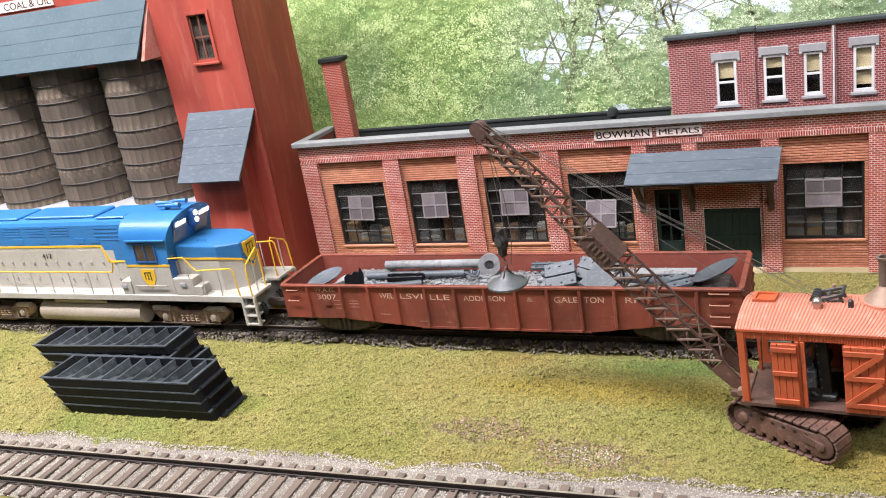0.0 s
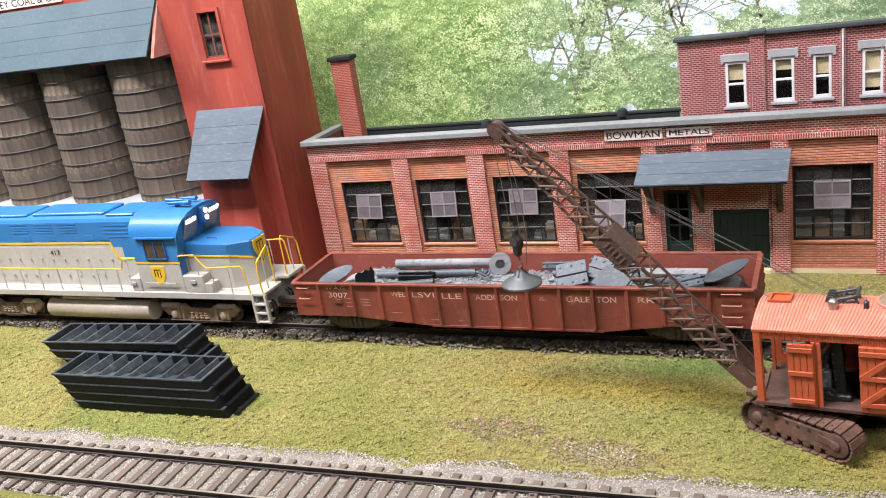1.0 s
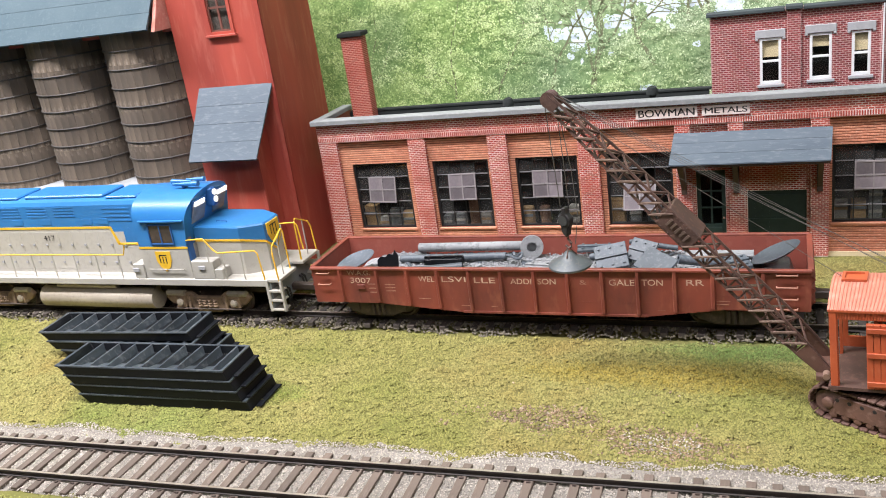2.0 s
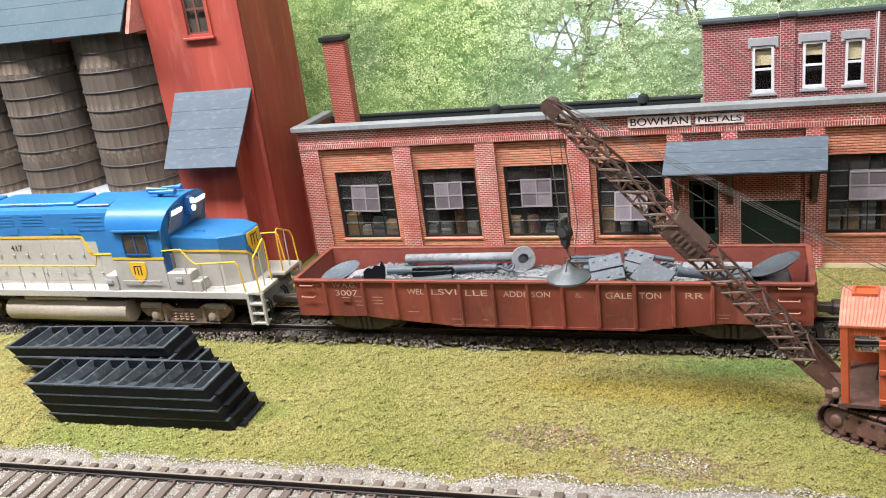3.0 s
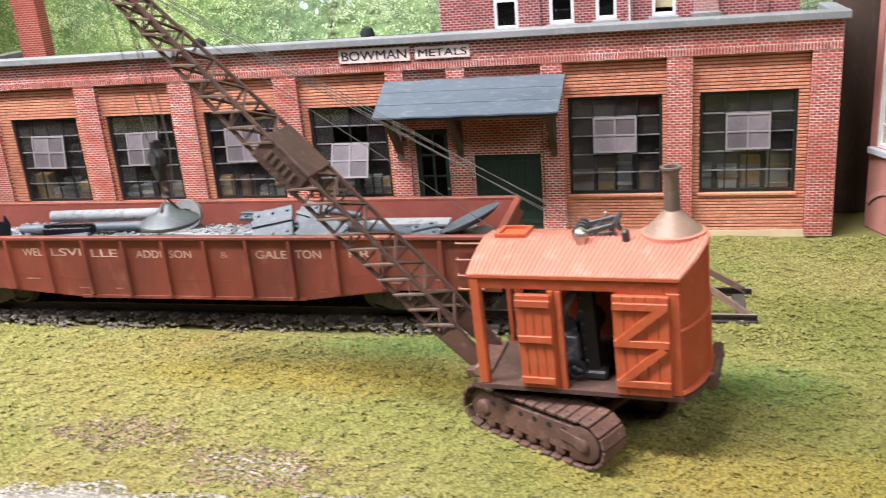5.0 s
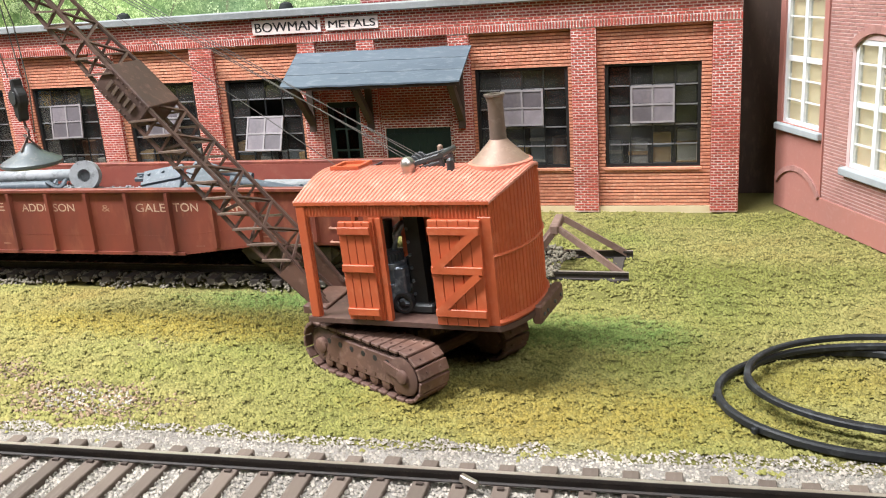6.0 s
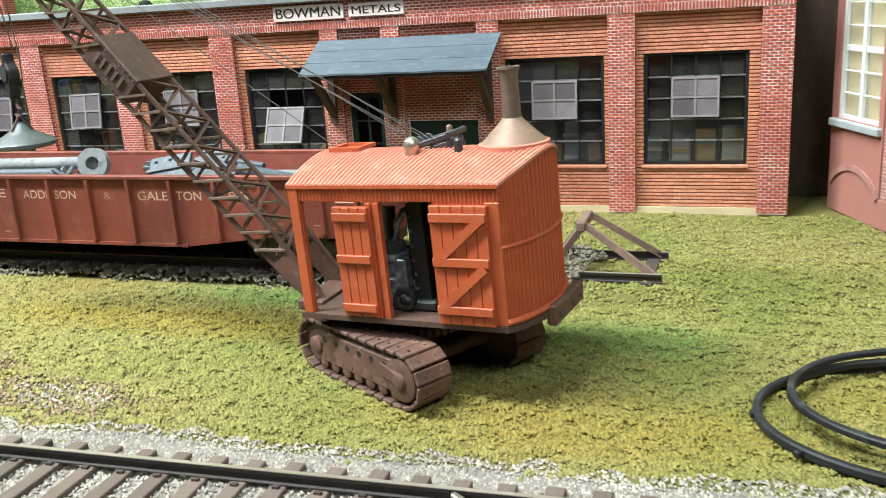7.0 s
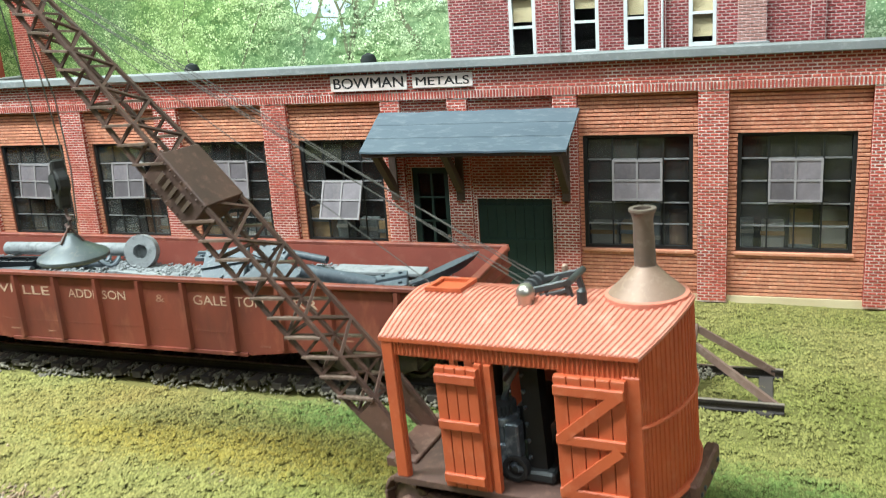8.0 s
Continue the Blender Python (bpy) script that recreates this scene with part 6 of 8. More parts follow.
        for x, z, w, h, a in ((-287.8, 30.2, 0.5, 3.4, 10), (-286.2, 30.0, 0.5, 3.0, -15), (-284.6, 29.8, 0.5, 3.2, 12), (-287.6, 33.4, 3.8, 0.5, 6)):
            box(bm, x, min(y + s * 0.2, y + s * 0.26), z, x + w, max(y + s * 0.2, y + s * 0.26), z + h)
        part("badge_strokes", bm, INK_BLACK, badge)
        part("grab_rail", hose(bmesh.new(), [(-294, y, 27.0), (-294, y + s * 0.9, 27.4), (-276, y + s * 0.9, 27.4), (-276, y, 27.0)], 0.22, 6), LOCO_GREY, cab_lo)
    # windscreen in two halves and lit lamps
    for s in (-1, 1):
        y0, y1 = sorted((s * 3.0, s * 12.4))
        fr = part("windscreen_frame", beam(bmesh.new(), (-271.2, (y0 + y1) / 2, 45.6), (-266.9, (y0 + y1) / 2, 56.2), 9.6, 0.7, up=(1, 0, -0.2)), LOCO_BLUE_DARK, cab)
        # pale grey colour takes the place of reflections in the glass
        part("windscreen", beam(bmesh.new(), (-270.4, (y0 + y1) / 2, 46.4), (-267.4, (y0 + y1) / 2, 53.6), 9.0, 0.75, up=(1, 0, -0.2)), surface("windscreen_reflection", (0.36, 0.33, 0.35), (0.17, 0.155, 0.17), scale=80, rough=0.12), fr, "windscreen with its pale reflection put into the colour")
        part("number_lamp", soften(beam(bmesh.new(), (-266.9, s * 8.6, 53.7), (-265.9, s * 8.6, 55.7), 7.0, 0.9, up=(1, 0, -0.2)), 0.2), LAMP_WHITE, cab, "lit white number lamp")
    for s in (-1, 1):
        y0, y1 = sorted((s * 12.6, s * 16.2))
        door = part("front_door", soften(box(bmesh.new(), -272.4, y0, 31.0, -271.6, y1, 50.0), 0.15), LOCO_BLUE_DARK, cab, "narrow dark front cab door")
        part("door_window", soften(box(bmesh.new(), -271.6, y0 + 0.7, 40.0, -271.4, y1 - 0.7, 48.6), 0.05), SASH_GREY, door)
    head = part("headlight_box", soften(box(bmesh.new(), -269.0, -1.8, 50.6, -264.4, 1.8, 58.6), 0.6), LOCO_BLUE_DARK, cab)
    for z in (53.4, 56.6):
        part("headlight", lathe(bmesh.new(), [(1.3, 0), (1.3, 0.6), (0.8, 0.8)], (-264.4, 0, z), 14, Euler((0, radians(90), 0)).to_matrix()), LAMP_WHITE, head, "lit round headlight")
    horn = part("horn", rod(bmesh.new(), (-281, -4.6, 61.8), (-268.0, -4.6, 61.8), 0.5, 12, 1.25), LOCO_BLUE, cab, "blue air horn")
    part("horn_bell", rod(bmesh.new(), (-274, -1.0, 62.0), (-284.0, -1.0, 62.0), 0.4, 12, 1.15), LOCO_BLUE, horn)
    part("horn_bell", rod(bmesh.new(), (-279, 2.4, 61.8), (-269.5, 2.4, 61.8), 0.4, 12, 1.1), LOCO_BLUE, horn)
    part("horn_foot", box(bmesh.new(), -277.0, -4.4, 59.6, -275.6, -0.8, 61.4), LOCO_BLUE_DARK, horn)
    # short nose, sloped towards the front
    bm = bmesh.new()
    # plan corners with the height of the blue paint's lower edge and of the top
    plan = [(-271.0, -11.4, 38.8, 44.9), (-248.5, -11.4, 38.8, 44.3), (-239.2, -6.2, 36.4, 44.0), (-238.7, 0.0, 31.0, 44.0), (-239.2, 6.2, 36.4, 44.0), (-248.5, 11.4, 38.8, 44.3), (-271.0, 11.4, 38.8, 44.9)]
    cx = -256.0
    rings = [[bm.verts.new((cx + (x - cx) * k, y * k, zt + dz)) for x, y, _, zt in plan] for k, dz in ((1.0, -0.7), (0.965, 0.0))]
    low = [bm.verts.new((x, y, zb)) for x, y, zb, _ in plan]
    for lo_, hi_ in ((low, rings[0]), (rings[0], rings[1])):
        for i in range(len(plan)):
            j = (i + 1) % len(plan)
            bm.faces.new((lo_[i], lo_[j], hi_[j], hi_[i]))
    bm.faces.new(rings[1])
    nose = part("short_hood", bm, LOCO_BLUE, L, "blue low nose")
    bm = bmesh.new()
    outline = [(x - (0.12 if x > -260 else 0), y * 0.988) for x, y, _, _ in plan]
    prism(bm, outline, "z", 22.8, 41.0)
    part("short_hood_lower", bm, LOCO_GREY, L, "warm grey nose side")
    bm = bmesh.new()
    for (xa, ya, za, _), (xb, yb, zb, _) in zip(plan, plan[1:]):
        beam(bm, (xa, ya, za - 0.4), (xb, yb, zb - 0.4), 0.3, 0.9)
    part("yellow_stripe", bm, LOCO_YELLOW, nose)
    part("grab_iron", hose(bmesh.new(), [(-262.0, -6.0, 44.3), (-262.0, -6.0, 45.4), (-257.0, -6.0, 45.3), (-257.0, -6.0, 44.2)], 0.2, 6), LOCO_BLUE_DARK, nose)
    # shield on the nose front
    bm = prism(bmesh.new(), [(-4.6, 43.2), (4.6, 43.2), (4.5, 38.6), (2.8, 35.2), (0, 32.8), (-2.8, 35.2), (-4.5, 38.6)], "x", -239.3, -238.45)
    badge = part("shield_badge", bm, LOCO_YELLOW, nose, "yellow shield badge")
    bm = bmesh.new()
    for y, z, w, h in ((-2.6, 37.6, 0.5, 4.2), (-0.6, 37.0, 0.5, 4.4), (1.6, 37.4, 0.5, 3.8), (-2.8, 41.4, 5.0, 0.5)):
        box(bm, -238.45, y, z, -238.37, y + w, z + h)
    part("badge_strokes", bm, INK_BLACK, badge)
    # steps up to the cab door beside the nose
    for s in (-1, 1):
        bm = bmesh.new()
        for i, (x0, x1, z) in enumerate(((-271.8, -260.6, 31.0), (-260.6, -256.4, 27.4))):
            box(bm, x0, min(s * 11.5, s * 17.2), 22.8, x1, max(s * 11.5, s * 17.2), z)
        part("cab_step_box", soften(bm, 0.25), LOCO_GREY, L)
        for xv, zv in ((-266.6, 27.2), (-301.6, 26.0)):
            part("vent_cover", soften(box(bmesh.new(), xv - 1.4, min(s * 17.2, s * 17.7), zv, xv + 1.8, max(s * 17.2, s * 17.7), zv + 1.8), 0.12), STONE_PALE, L, "pale vent cover")
        part("battery_box", soften(box(bmesh.new(), -303.0, min(s * 10.8, s * 17.2), 22.8, -297.4, max(s * 10.8, s * 17.2), 29.6), 0.25), LOCO_GREY, L)
    # pilot with steps, plough and coupler
    pilot = part("pilot", soften(box(bmesh.new(), -237.0, -16.6, 9.4, -234.6, 16.6, 22.4), 0.4), surface("pilot_grey", (0.20, 0.23, 0.24), (0.14, 0.155, 0.16), scale=60, rough=0.6), L, "pale grey pilot plate")
    part("coupler", soften(box(bmesh.new(), -235.0, -1.6, 11.2, -223.0, 1.6, 14.2), 0.5), RAIL, pilot, "dark knuckle coupler")
    for y in (-8.0, -6.0, 6.0, 8.0):
        part("air_hose", hose(bmesh.new(), [(-234.6, y, 15), (-233.0, y, 14), (-232.4, y, 10.5), (-233.4, y * 0.96, 8.0)], 0.5, 6), INK_BLACK, pilot, "black rubber air hose")
    for s in (-1, 1):
        st = part("step_well", bmesh.new() and box(bmesh.new(), -236.6, min(s * 16.4, s * 17.6), 8.6, -235.4, max(s * 16.4, s * 17.6), 22.4), LOCO_GREY, L)
        part("step_side", box(bmesh.new(), -230.0, min(s * 16.2, s * 17.6), 8.6, -229.0, max(s * 16.2, s * 17.6), 22.4), LOCO_GREY, st)
        for z in (9.0, 13.2, 17.4):
            part("tread", box(bmesh.new(), -235.6, min(s * 13.0, s * 17.8), z, -229.6, max(s * 13.0, s * 17.8), z + 0.7), LOCO_GREY, st)
        part("end_platform", soften(box(bmesh.new(), -237.0, min(s * 3.0, s * 17.2), 21.6, -229.4, max(s * 3.0, s * 17.2), 23.0), 0.2), LOCO_GREY, st)
    # yellow handrails and posts
    for s in (-1, 1):
        y = s * 17.0
        rail = part("handrail", hose(bmesh.new(), [(-440, y, 34.0), (-306.6, y, 34.0), (-305.4, y, 37.0), (-304.8, y, 39.0), (-297.4, y, 39.4)], 0.32, 6), LOCO_YELLOW, L, "yellow handrail")
        x = -436.0
        while x < -306:
            part("post", rod(bmesh.new(), (x, y, 22.8), (x, y, 34.0), 0.28, 6), LOCO_GREY, rail)
            x += 12.6
        rail = part("handrail", hose(bmesh.new(), [(-271.6, y, 40.6), (-263.0, y, 41.2), (-259.0, y, 36.2), (-257.0, y, 34.8), (-238.6, y, 35.8), (-237.6, y, 34.6), (-235.6, y, 12.0)], 0.34, 6), LOCO_YELLOW, L, "yellow handrail")
        for x, z0, z1 in ((-262.4, 31.0, 41.0), (-255.0, 22.8, 35.0), (-246.0, 22.8, 35.4)):
            part("post", rod(bmesh.new(), (x, y, z0), (x, y, z1), 0.28, 6), LOCO_GREY, rail)
        rail = part("end_rail", hose(bmesh.new(), [(-229.4, s * 17.2, 10.0), (-230.6, s * 16.8, 34.0), (-231.0, s * 15.6, 37.0), (-231.2, s * 6.0, 41.5), (-231.2, s * 5.0, 40.0), (-231.2, s * 5.0, 23.0)], 0.36, 6), LOCO_YELLOW, L, "yellow end handrail")
        part("post", rod(bmesh.new(), (-231.0, s * 11.0, 23.0), (-231.0, s * 11.0, 39.2), 0.3, 6), LOCO_GREY, rail)
    # number on the hood
    lettering("417", 2.6, INK_BLACK, lo, (-352.6, -10.92, 38.6), width=6.4, label="black fleet number")
    # fuel tank with rounded ends, air reservoir, and trucks
    tank = part("fuel_tank", rod(bmesh.new(), (-363.0, -11.6, 11.4), (-298.0, -11.6, 11.4), 5.2, 20), TANK_GREY, L, "dusty grey round fuel tank", smooth=True)
    part("fuel_tank_far", rod(bmesh.new(), (-363.0, 11.6, 11.4), (-298.0, 11.6, 11.4), 5.2, 20), TANK_GREY, L, smooth=True)
    part("tank_body", box(bmesh.new(), -362.0, -11.6, 7.0, -299.0, 11.6, 16.6), RAIL, tank)
    part("air_reservoir", rod(bmesh.new(), (-352.0, -13.6, 18.0), (-318.0, -13.6, 18.0), 1.7, 14), TANK_GREY, L, smooth=True)
    for xc in (-270.5, -392.0):
        tr = part("truck", soften(box(bmesh.new(), xc - 6, -10, 8.0, xc + 6, 10, 15.0), 0.4), RAIL, L, "dusty brown cast truck")
        for dx in (-14.0, 14.0):
            wheelset(tr, xc + dx, 0, 4.7 + 5.6, 5.6, RAIL)
        for s in (-1, 1):
            y = s * 12.4
            bm = bmesh.new()
            prism(bm, [(xc - 22, 12.2), (xc - 20, 14.6), (xc - 9, 14.8), (xc - 6, 12.6), (xc + 6, 12.6), (xc + 9, 14.8), (xc + 20, 14.6), (xc + 22, 12.2), (xc + 19, 9.2), (xc + 9.6, 8.6), (xc + 6, 5.6), (xc - 6, 5.6), (xc - 9.6, 8.6), (xc - 19, 9.2)], "y", y - 1.2, y + 1.2)
            part("side_frame", soften(bm, 0.35), TRUCK_DUST, tr, "dusty tan side frame")
            for dx in (-14.0, 14.0):
                jb = part("journal_box", soften(box(bmesh.new(), xc + dx - 2.6, y + s * 0.6 - 1.4, 7.8, xc + dx + 2.6, y + s * 0.6 + 1.4, 13.4), 0.4), TRUCK_DUST, tr)
                part("cap", lathe(bmesh.new(), [(1.7, 0), (1.6, 0.7), (0.6, 0.9)], (xc + dx, y + s * 2.0, 10.5), 12, Euler((radians(-90 * s), 0, 0)).to_matrix()), TANK_GREY, jb)
            for dx in (-4.0, -1.3, 1.3, 4.0):
                part("spring", lathe(bmesh.new(), [(0.9, 0), (1.3, 0.6), (0.9, 1.2), (1.3, 1.8), (0.9, 2.4), (1.3, 3.0), (0.9, 3.6)], (xc + dx, y + s * 1.3, 8.2), 10), TRUCK_DUST, tr)
            part("brake_rod", rod(bmesh.new(), (xc - 17, y + s * 1.9, 7.4), (xc + 17, y + s * 1.9, 7.4), 0.4, 6), RAIL, tr)
            for dx in (-9.5, 9.5):
                part("brake_hanger", soften(box(bmesh.new(), xc + dx - 0.7, y + s * 1.5 - 0.5, 6.6, xc + dx + 0.7, y + s * 1.5 + 0.5, 13.6), 0.2), TRUCK_DUST, tr)
            for dx in (-20.5, 20.5):
                part("brake_cylinder", rod(bmesh.new(), (xc + dx, y + s * 1.2, 14.6), (xc + dx * 0.55, y + s * 1.2, 14.6), 1.3, 12), TANK_GREY, tr, smooth=True)
            part("brake_shoe", soften(box(bmesh.new(), xc - 6.5, y + s * 0.8 - 0.5, 10.0, xc + 6.5, y + s * 0.8 + 0.5, 11.8), 0.2), TRUCK_DUST, tr)
    return L


locomotive()

# ---- the crawler crane with its lifting magnet ----
CRANE = (0.6, 225.0)
YAW_CAB, YAW_BASE = -8.3, -30.0
CL, CW = 40.0, 25.6          # cab length and width
Z_DECK, Z_EAVE, Z_RIDGE = 14.6, 38.5, 42.2
CAB_TILT = -2.4      # the house sits a little high at the rear
BULGE = 3.9


def track_unit(parent, side):
    """One crawler: frame plate, end wheels, rollers and a belt of shoes."""
    m0 = mm_pose(-4.9, 1.4, 0, 0, 0, YAW_BASE)
    y = side * 11.9
    half, r = 13.0, 4.9
    w = 7.6
    unit = part("crawler_track", bmesh.new() and soften(prism(bmesh.new(), [(-half + 1.0, 2.7), (half - 1.0, 2.7), (half + 1.6, 3.2), (half + 3.2, 5.4), (half + 1.4, 8.0), (half - 1.0, 8.7), (-half + 4.4, 8.7), (-half + 3.0, 7.0), (-half + 1.6, 4.4), (-half + 0.6, 2.9)], "y", y - 3.35, y + 3.35), 0.25), RUST, parent, "rust-brown crawler track", m0)
    # added dark block keeps the inside of the belt looking shaded
    ends = [(half + 3.6 * math.cos(t), 5.5 + 3.6 * math.sin(t)) for t in np.linspace(-math.pi / 2, math.pi / 2, 9)]
    part("inner_dark_fill", prism(bmesh.new(), ends + [(-x, 11.0 - z) for x, z in ends], "y", y - 2.6, y + 1.0 * side if side > 0 else y + 2.6), BOOM_BROWN, unit, "dark block added for the shaded inside of the track")
    shoe = bmesh.new()
    box(shoe, -1.18, -w / 2, 0.0, 1.18, w / 2, 0.75)
    soften(shoe, 0.16)
    box(shoe, -0.85, -w / 2 + 1.6, -0.5, 0.85, -w / 2 + 2.9, 0.0)
    box(shoe, -0.85, w / 2 - 2.9, -0.5, 0.85, w / 2 - 1.6, 0.0)
    for sy in (-1, 1):
        rod(shoe, (0, sy * 1.8, 0.75), (0, sy * 1.8, 0.95), 0.24, 6)
    sm = mesh_of("shoe", shoe, RUST)
    n = 31
    per = 4 * half + 2 * math.pi * r
    for i in range(n):
        s = per * i / n
        if s < 2 * half:
            x, z, a = -half + s, 0.9 + 2 * r - 0.75, 0
        elif s < 2 * half + math.pi * r:
            t = (s - 2 * half) / r
            x, z, a = half + (r - 0.4) * math.sin(t), 0.6 + r + (r - 0.4) * math.cos(t), math.degrees(t)
        elif s < 4 * half + math.pi * r:
            x, z, a = half - (s - 2 * half - math.pi * r), 0.75, 180
        else:
            t = math.pi + (s - 4 * half - math.pi * r) / r
            x, z, a = -half + (r - 0.4) * math.sin(t), 0.6 + r + (r - 0.4) * math.cos(t), math.degrees(t)
        part("shoe", sm, None, unit, m=mm_pose(x, y, z, 0, a, 0))
    out = side * 3.0
    for x in (-half, half):
        q = Euler((radians(-90 * side), 0, 0)).to_matrix()
        if x < 0:
            part("idler_hub", lathe(bmesh.new(), [(3.7, 1.0), (3.7, 1.6), (1.7, 1.6), (1.7, 3.6), (1.4, 3.8), (0.3, 3.8)], (x + 0.6, y, 0.6 + r), 22, q), RUST, unit, smooth=True)
            continue
        part("end_wheel", lathe(bmesh.new(), [(3.9, -2.8), (3.9, 3.45), (3.6, 3.6), (1.5, 3.55), (1.4, 4.1), (1.1, 4.3), (0.4, 4.3)], (x, y, 0.6 + r), 22, q), RUST, unit, smooth=True)
    for i in range(7):
        x = -half + 2.2 + i * (2 * half - 4.4) / 6
        q = Euler((radians(-90 * side), 0, 0)).to_matrix()
        part("roller", lathe(bmesh.new(), [(1.2, -2.6), (1.2, 3.1), (0.5, 3.3)], (x, y, 2.2), 12, q), RUST, unit)
    for i in range(6):
        x = -9.5 + i * 3.6
        # black disc on the plate in place of a hole's shade
        part("hole_disc", rod(bmesh.new(), (x, y + side * 3.3, 7.3), (x, y + side * 3.41, 7.3), 0.62, 10), INK_BLACK, unit, "black disc that stands for a shaded round hole")
    bm = bmesh.new()
    for i in range(8):
        rod(bm, (-10 + i * 2.9, y + side * 3.3, 3.9), (-10 + i * 2.9, y + side * 3.5, 3.9), 0.25, 6)
    part("rivets", bm, RUST, unit)
    part("tension_arm", beam(bmesh.new(), (half - 5.2, y + side * 3.7, 6.6), (half + 0.5, y + side * 3.7, 5.5), 0.5, 2.0), RUST, unit)
    return unit


def plank_door(parent, x0, x1, z0, z1, zed):
    """A boarded door in the plane of the cab's front, with ledges or a double Z brace."""
    y = -CW / 2 - 1.0
    d = part("boarded_door", box(bmesh.new(), x0, y + 0.35, z0, x1, y + 0.9, z1), CRANE_ORANGE, parent, "orange boarded door")
    n = 5 if zed else 4
    w = (x1 - x0) / n
    plank = mesh_of("board", soften(box(bmesh.new(), 0.06, -0.2, 0, w - 0.06, 0.35, z1 - z0), 0.08), CRANE_ORANGE)
    for i in range(n):
        part("board", plank, None, d, m=mm_pose(x0 + i * w, y, z0))
    for f in (0.05, 0.5, 0.88) if not zed else (0.09, 0.5, 0.87):
        z = z0 + f * (z1 - z0)
        part("ledge", soften(box(bmesh.new(), x0 + 0.1, y - 0.75, z, x1 - 0.1, y - 0.2, z + 1.5), 0.12), CRANE_ORANGE, d)
    if zed:
        for a, b in ((0.14, 0.5), (0.55, 0.9)):
            part("brace", beam(bmesh.new(), (x0 + 1.0, y - 0.5, z0 + a * (z1 - z0)), (x1 - 1.0, y - 0.5, z0 + b * (z1 - z0)), 0.55, 1.5, up=(0, 0, 1)), CRANE_ORANGE, d)
    return d


def crane():
    c = thing("crawler_crane", "orange steam crawler crane with a brown lattice boom", "crane", (*CRANE, 0))
    for side in (-1, 1):
        track_unit(c, side)
    mb = mm_pose(-4.9, 1.4, 0, 0, 0, YAW_BASE)
    part("axle_frame", soften(box(bmesh.new(), -6.5, -9.4, 4.0, 6.5, 9.4, 9.6), 0.4), RUST, c, "rust-brown cross frame", mb)
    part("cross_axle", rod(bmesh.new(), (9.0, -9, 5.5), (9.0, 9, 5.5), 1.3, 12), RUST, c, m=mb)
    mc = mm_pose(0, 0, 0, 0, CAB_TILT, YAW_CAB)
    part("slewing_ring", lathe(bmesh.new(), [(8.6, 9.4), (8.6, 11.0), (7.6, 11.0), (7.6, 13.2)], (-2, 0, 0), 36), RUST, c, m=mc)
    bm = bmesh.new()
    for i in range(40):
        t = 2 * math.pi * i / 40
        rod(bm, (-2 + 9.0 * math.cos(t), 9.0 * math.sin(t), 9.6), (-2 + 9.0 * math.cos(t), 9.0 * math.sin(t), 11.0), 0.42, 6)
    part("ring_teeth", bm, RUST, c, m=mc)
    hl, hw = CL / 2, CW / 2
    round_end = [(hl + (BULGE + 0.5) * math.cos(t) ** 1.6 + 0.2, (hw + 0.6) * math.sin(t)) for t in np.linspace(-math.pi / 2, math.pi / 2, 15)]
    deck = part("deck", prism(bmesh.new(), [(-hl - 1.0, hw + 0.6), (-hl - 1.0, -hw - 0.6)] + round_end, "z", 13.6, Z_DECK), BOOM_BROWN, c, "brown steel deck", mc)
    part("counterweight", soften(box(bmesh.new(), hl + 3.4, -4.5, 11.8, hl + 5.4, 10.0, 15.6), 0.4), RUST, deck, "rust-brown rear beam")
    bm = bmesh.new()
    for y in (-3, -1, 4, 8):
        rod(bm, (hl + 5.4, y, 13.5), (hl + 5.7, y, 13.5), 0.4, 6)
    part("beam_bolts", bm, IRON, deck)
    def roof_z(v):
        """Height of the arched roof at a share of its half width."""
        return Z_EAVE + (Z_RIDGE - Z_EAVE) * (1 - min(1, abs(v)) ** 1.75)
    # house walls: near side with two openings, far side alike, rear rounded, front open
    o1 = (-hl + 1.9, -hl + 15.4, Z_DECK, 35.4)
    o2 = (-hl + 18.0, -hl + 28.4, Z_DECK, 35.4)
    house = part("house", wall_panel(bmesh.new(), -hl, hl, Z_DECK, Z_EAVE, -hw, -hw + 0.8, [o1, o2]), CRANE_ORANGE, c, "orange corrugated house", mc)
    part("far_side", wall_panel(bmesh.new(), -hl, hl, Z_DECK, Z_EAVE, hw - 0.8, hw, [(-hl + 1.9, -hl + 9.0, 18.0, 34.8)]), CRANE_ORANGE, house)
    head = [(v * hw, roof_z(v) - 0.5) for v in np.linspace(1, -1, 13)]
    part("front_header", prism(bmesh.new(), [(-hw + 0.8, 34.6), (hw - 0.8, 34.6)] + head, "x", -hl, -hl + 0.8), CRANE_ORANGE, house)
    part("front_post", box(bmesh.new(), -hl, hw - 6.0, Z_DECK, -hl + 0.9, hw - 4.6, 33.8), CRANE_ORANGE, house)
    bm = bmesh.new()
    arc = [(hl + BULGE * math.cos(t) ** 1.6 - 0.1, hw * math.sin(t)) for t in np.linspace(-math.pi / 2, math.pi / 2, 17)]
    low = [bm.verts.new((x, y, Z_DECK)) for x, y in arc]
    high = [bm.verts.new((x, y, roof_z(y / (hw + 0.7)) - 0.5)) for x, y in arc]
    for i in range(len(arc) - 1):
        bm.faces.new((low[i], low[i + 1], high[i + 1], high[i]))
    bm.faces.new(low + [bm.verts.new((hl - 0.8, hw, Z_DECK)), bm.verts.new((hl - 0.8, -hw, Z_DECK))])
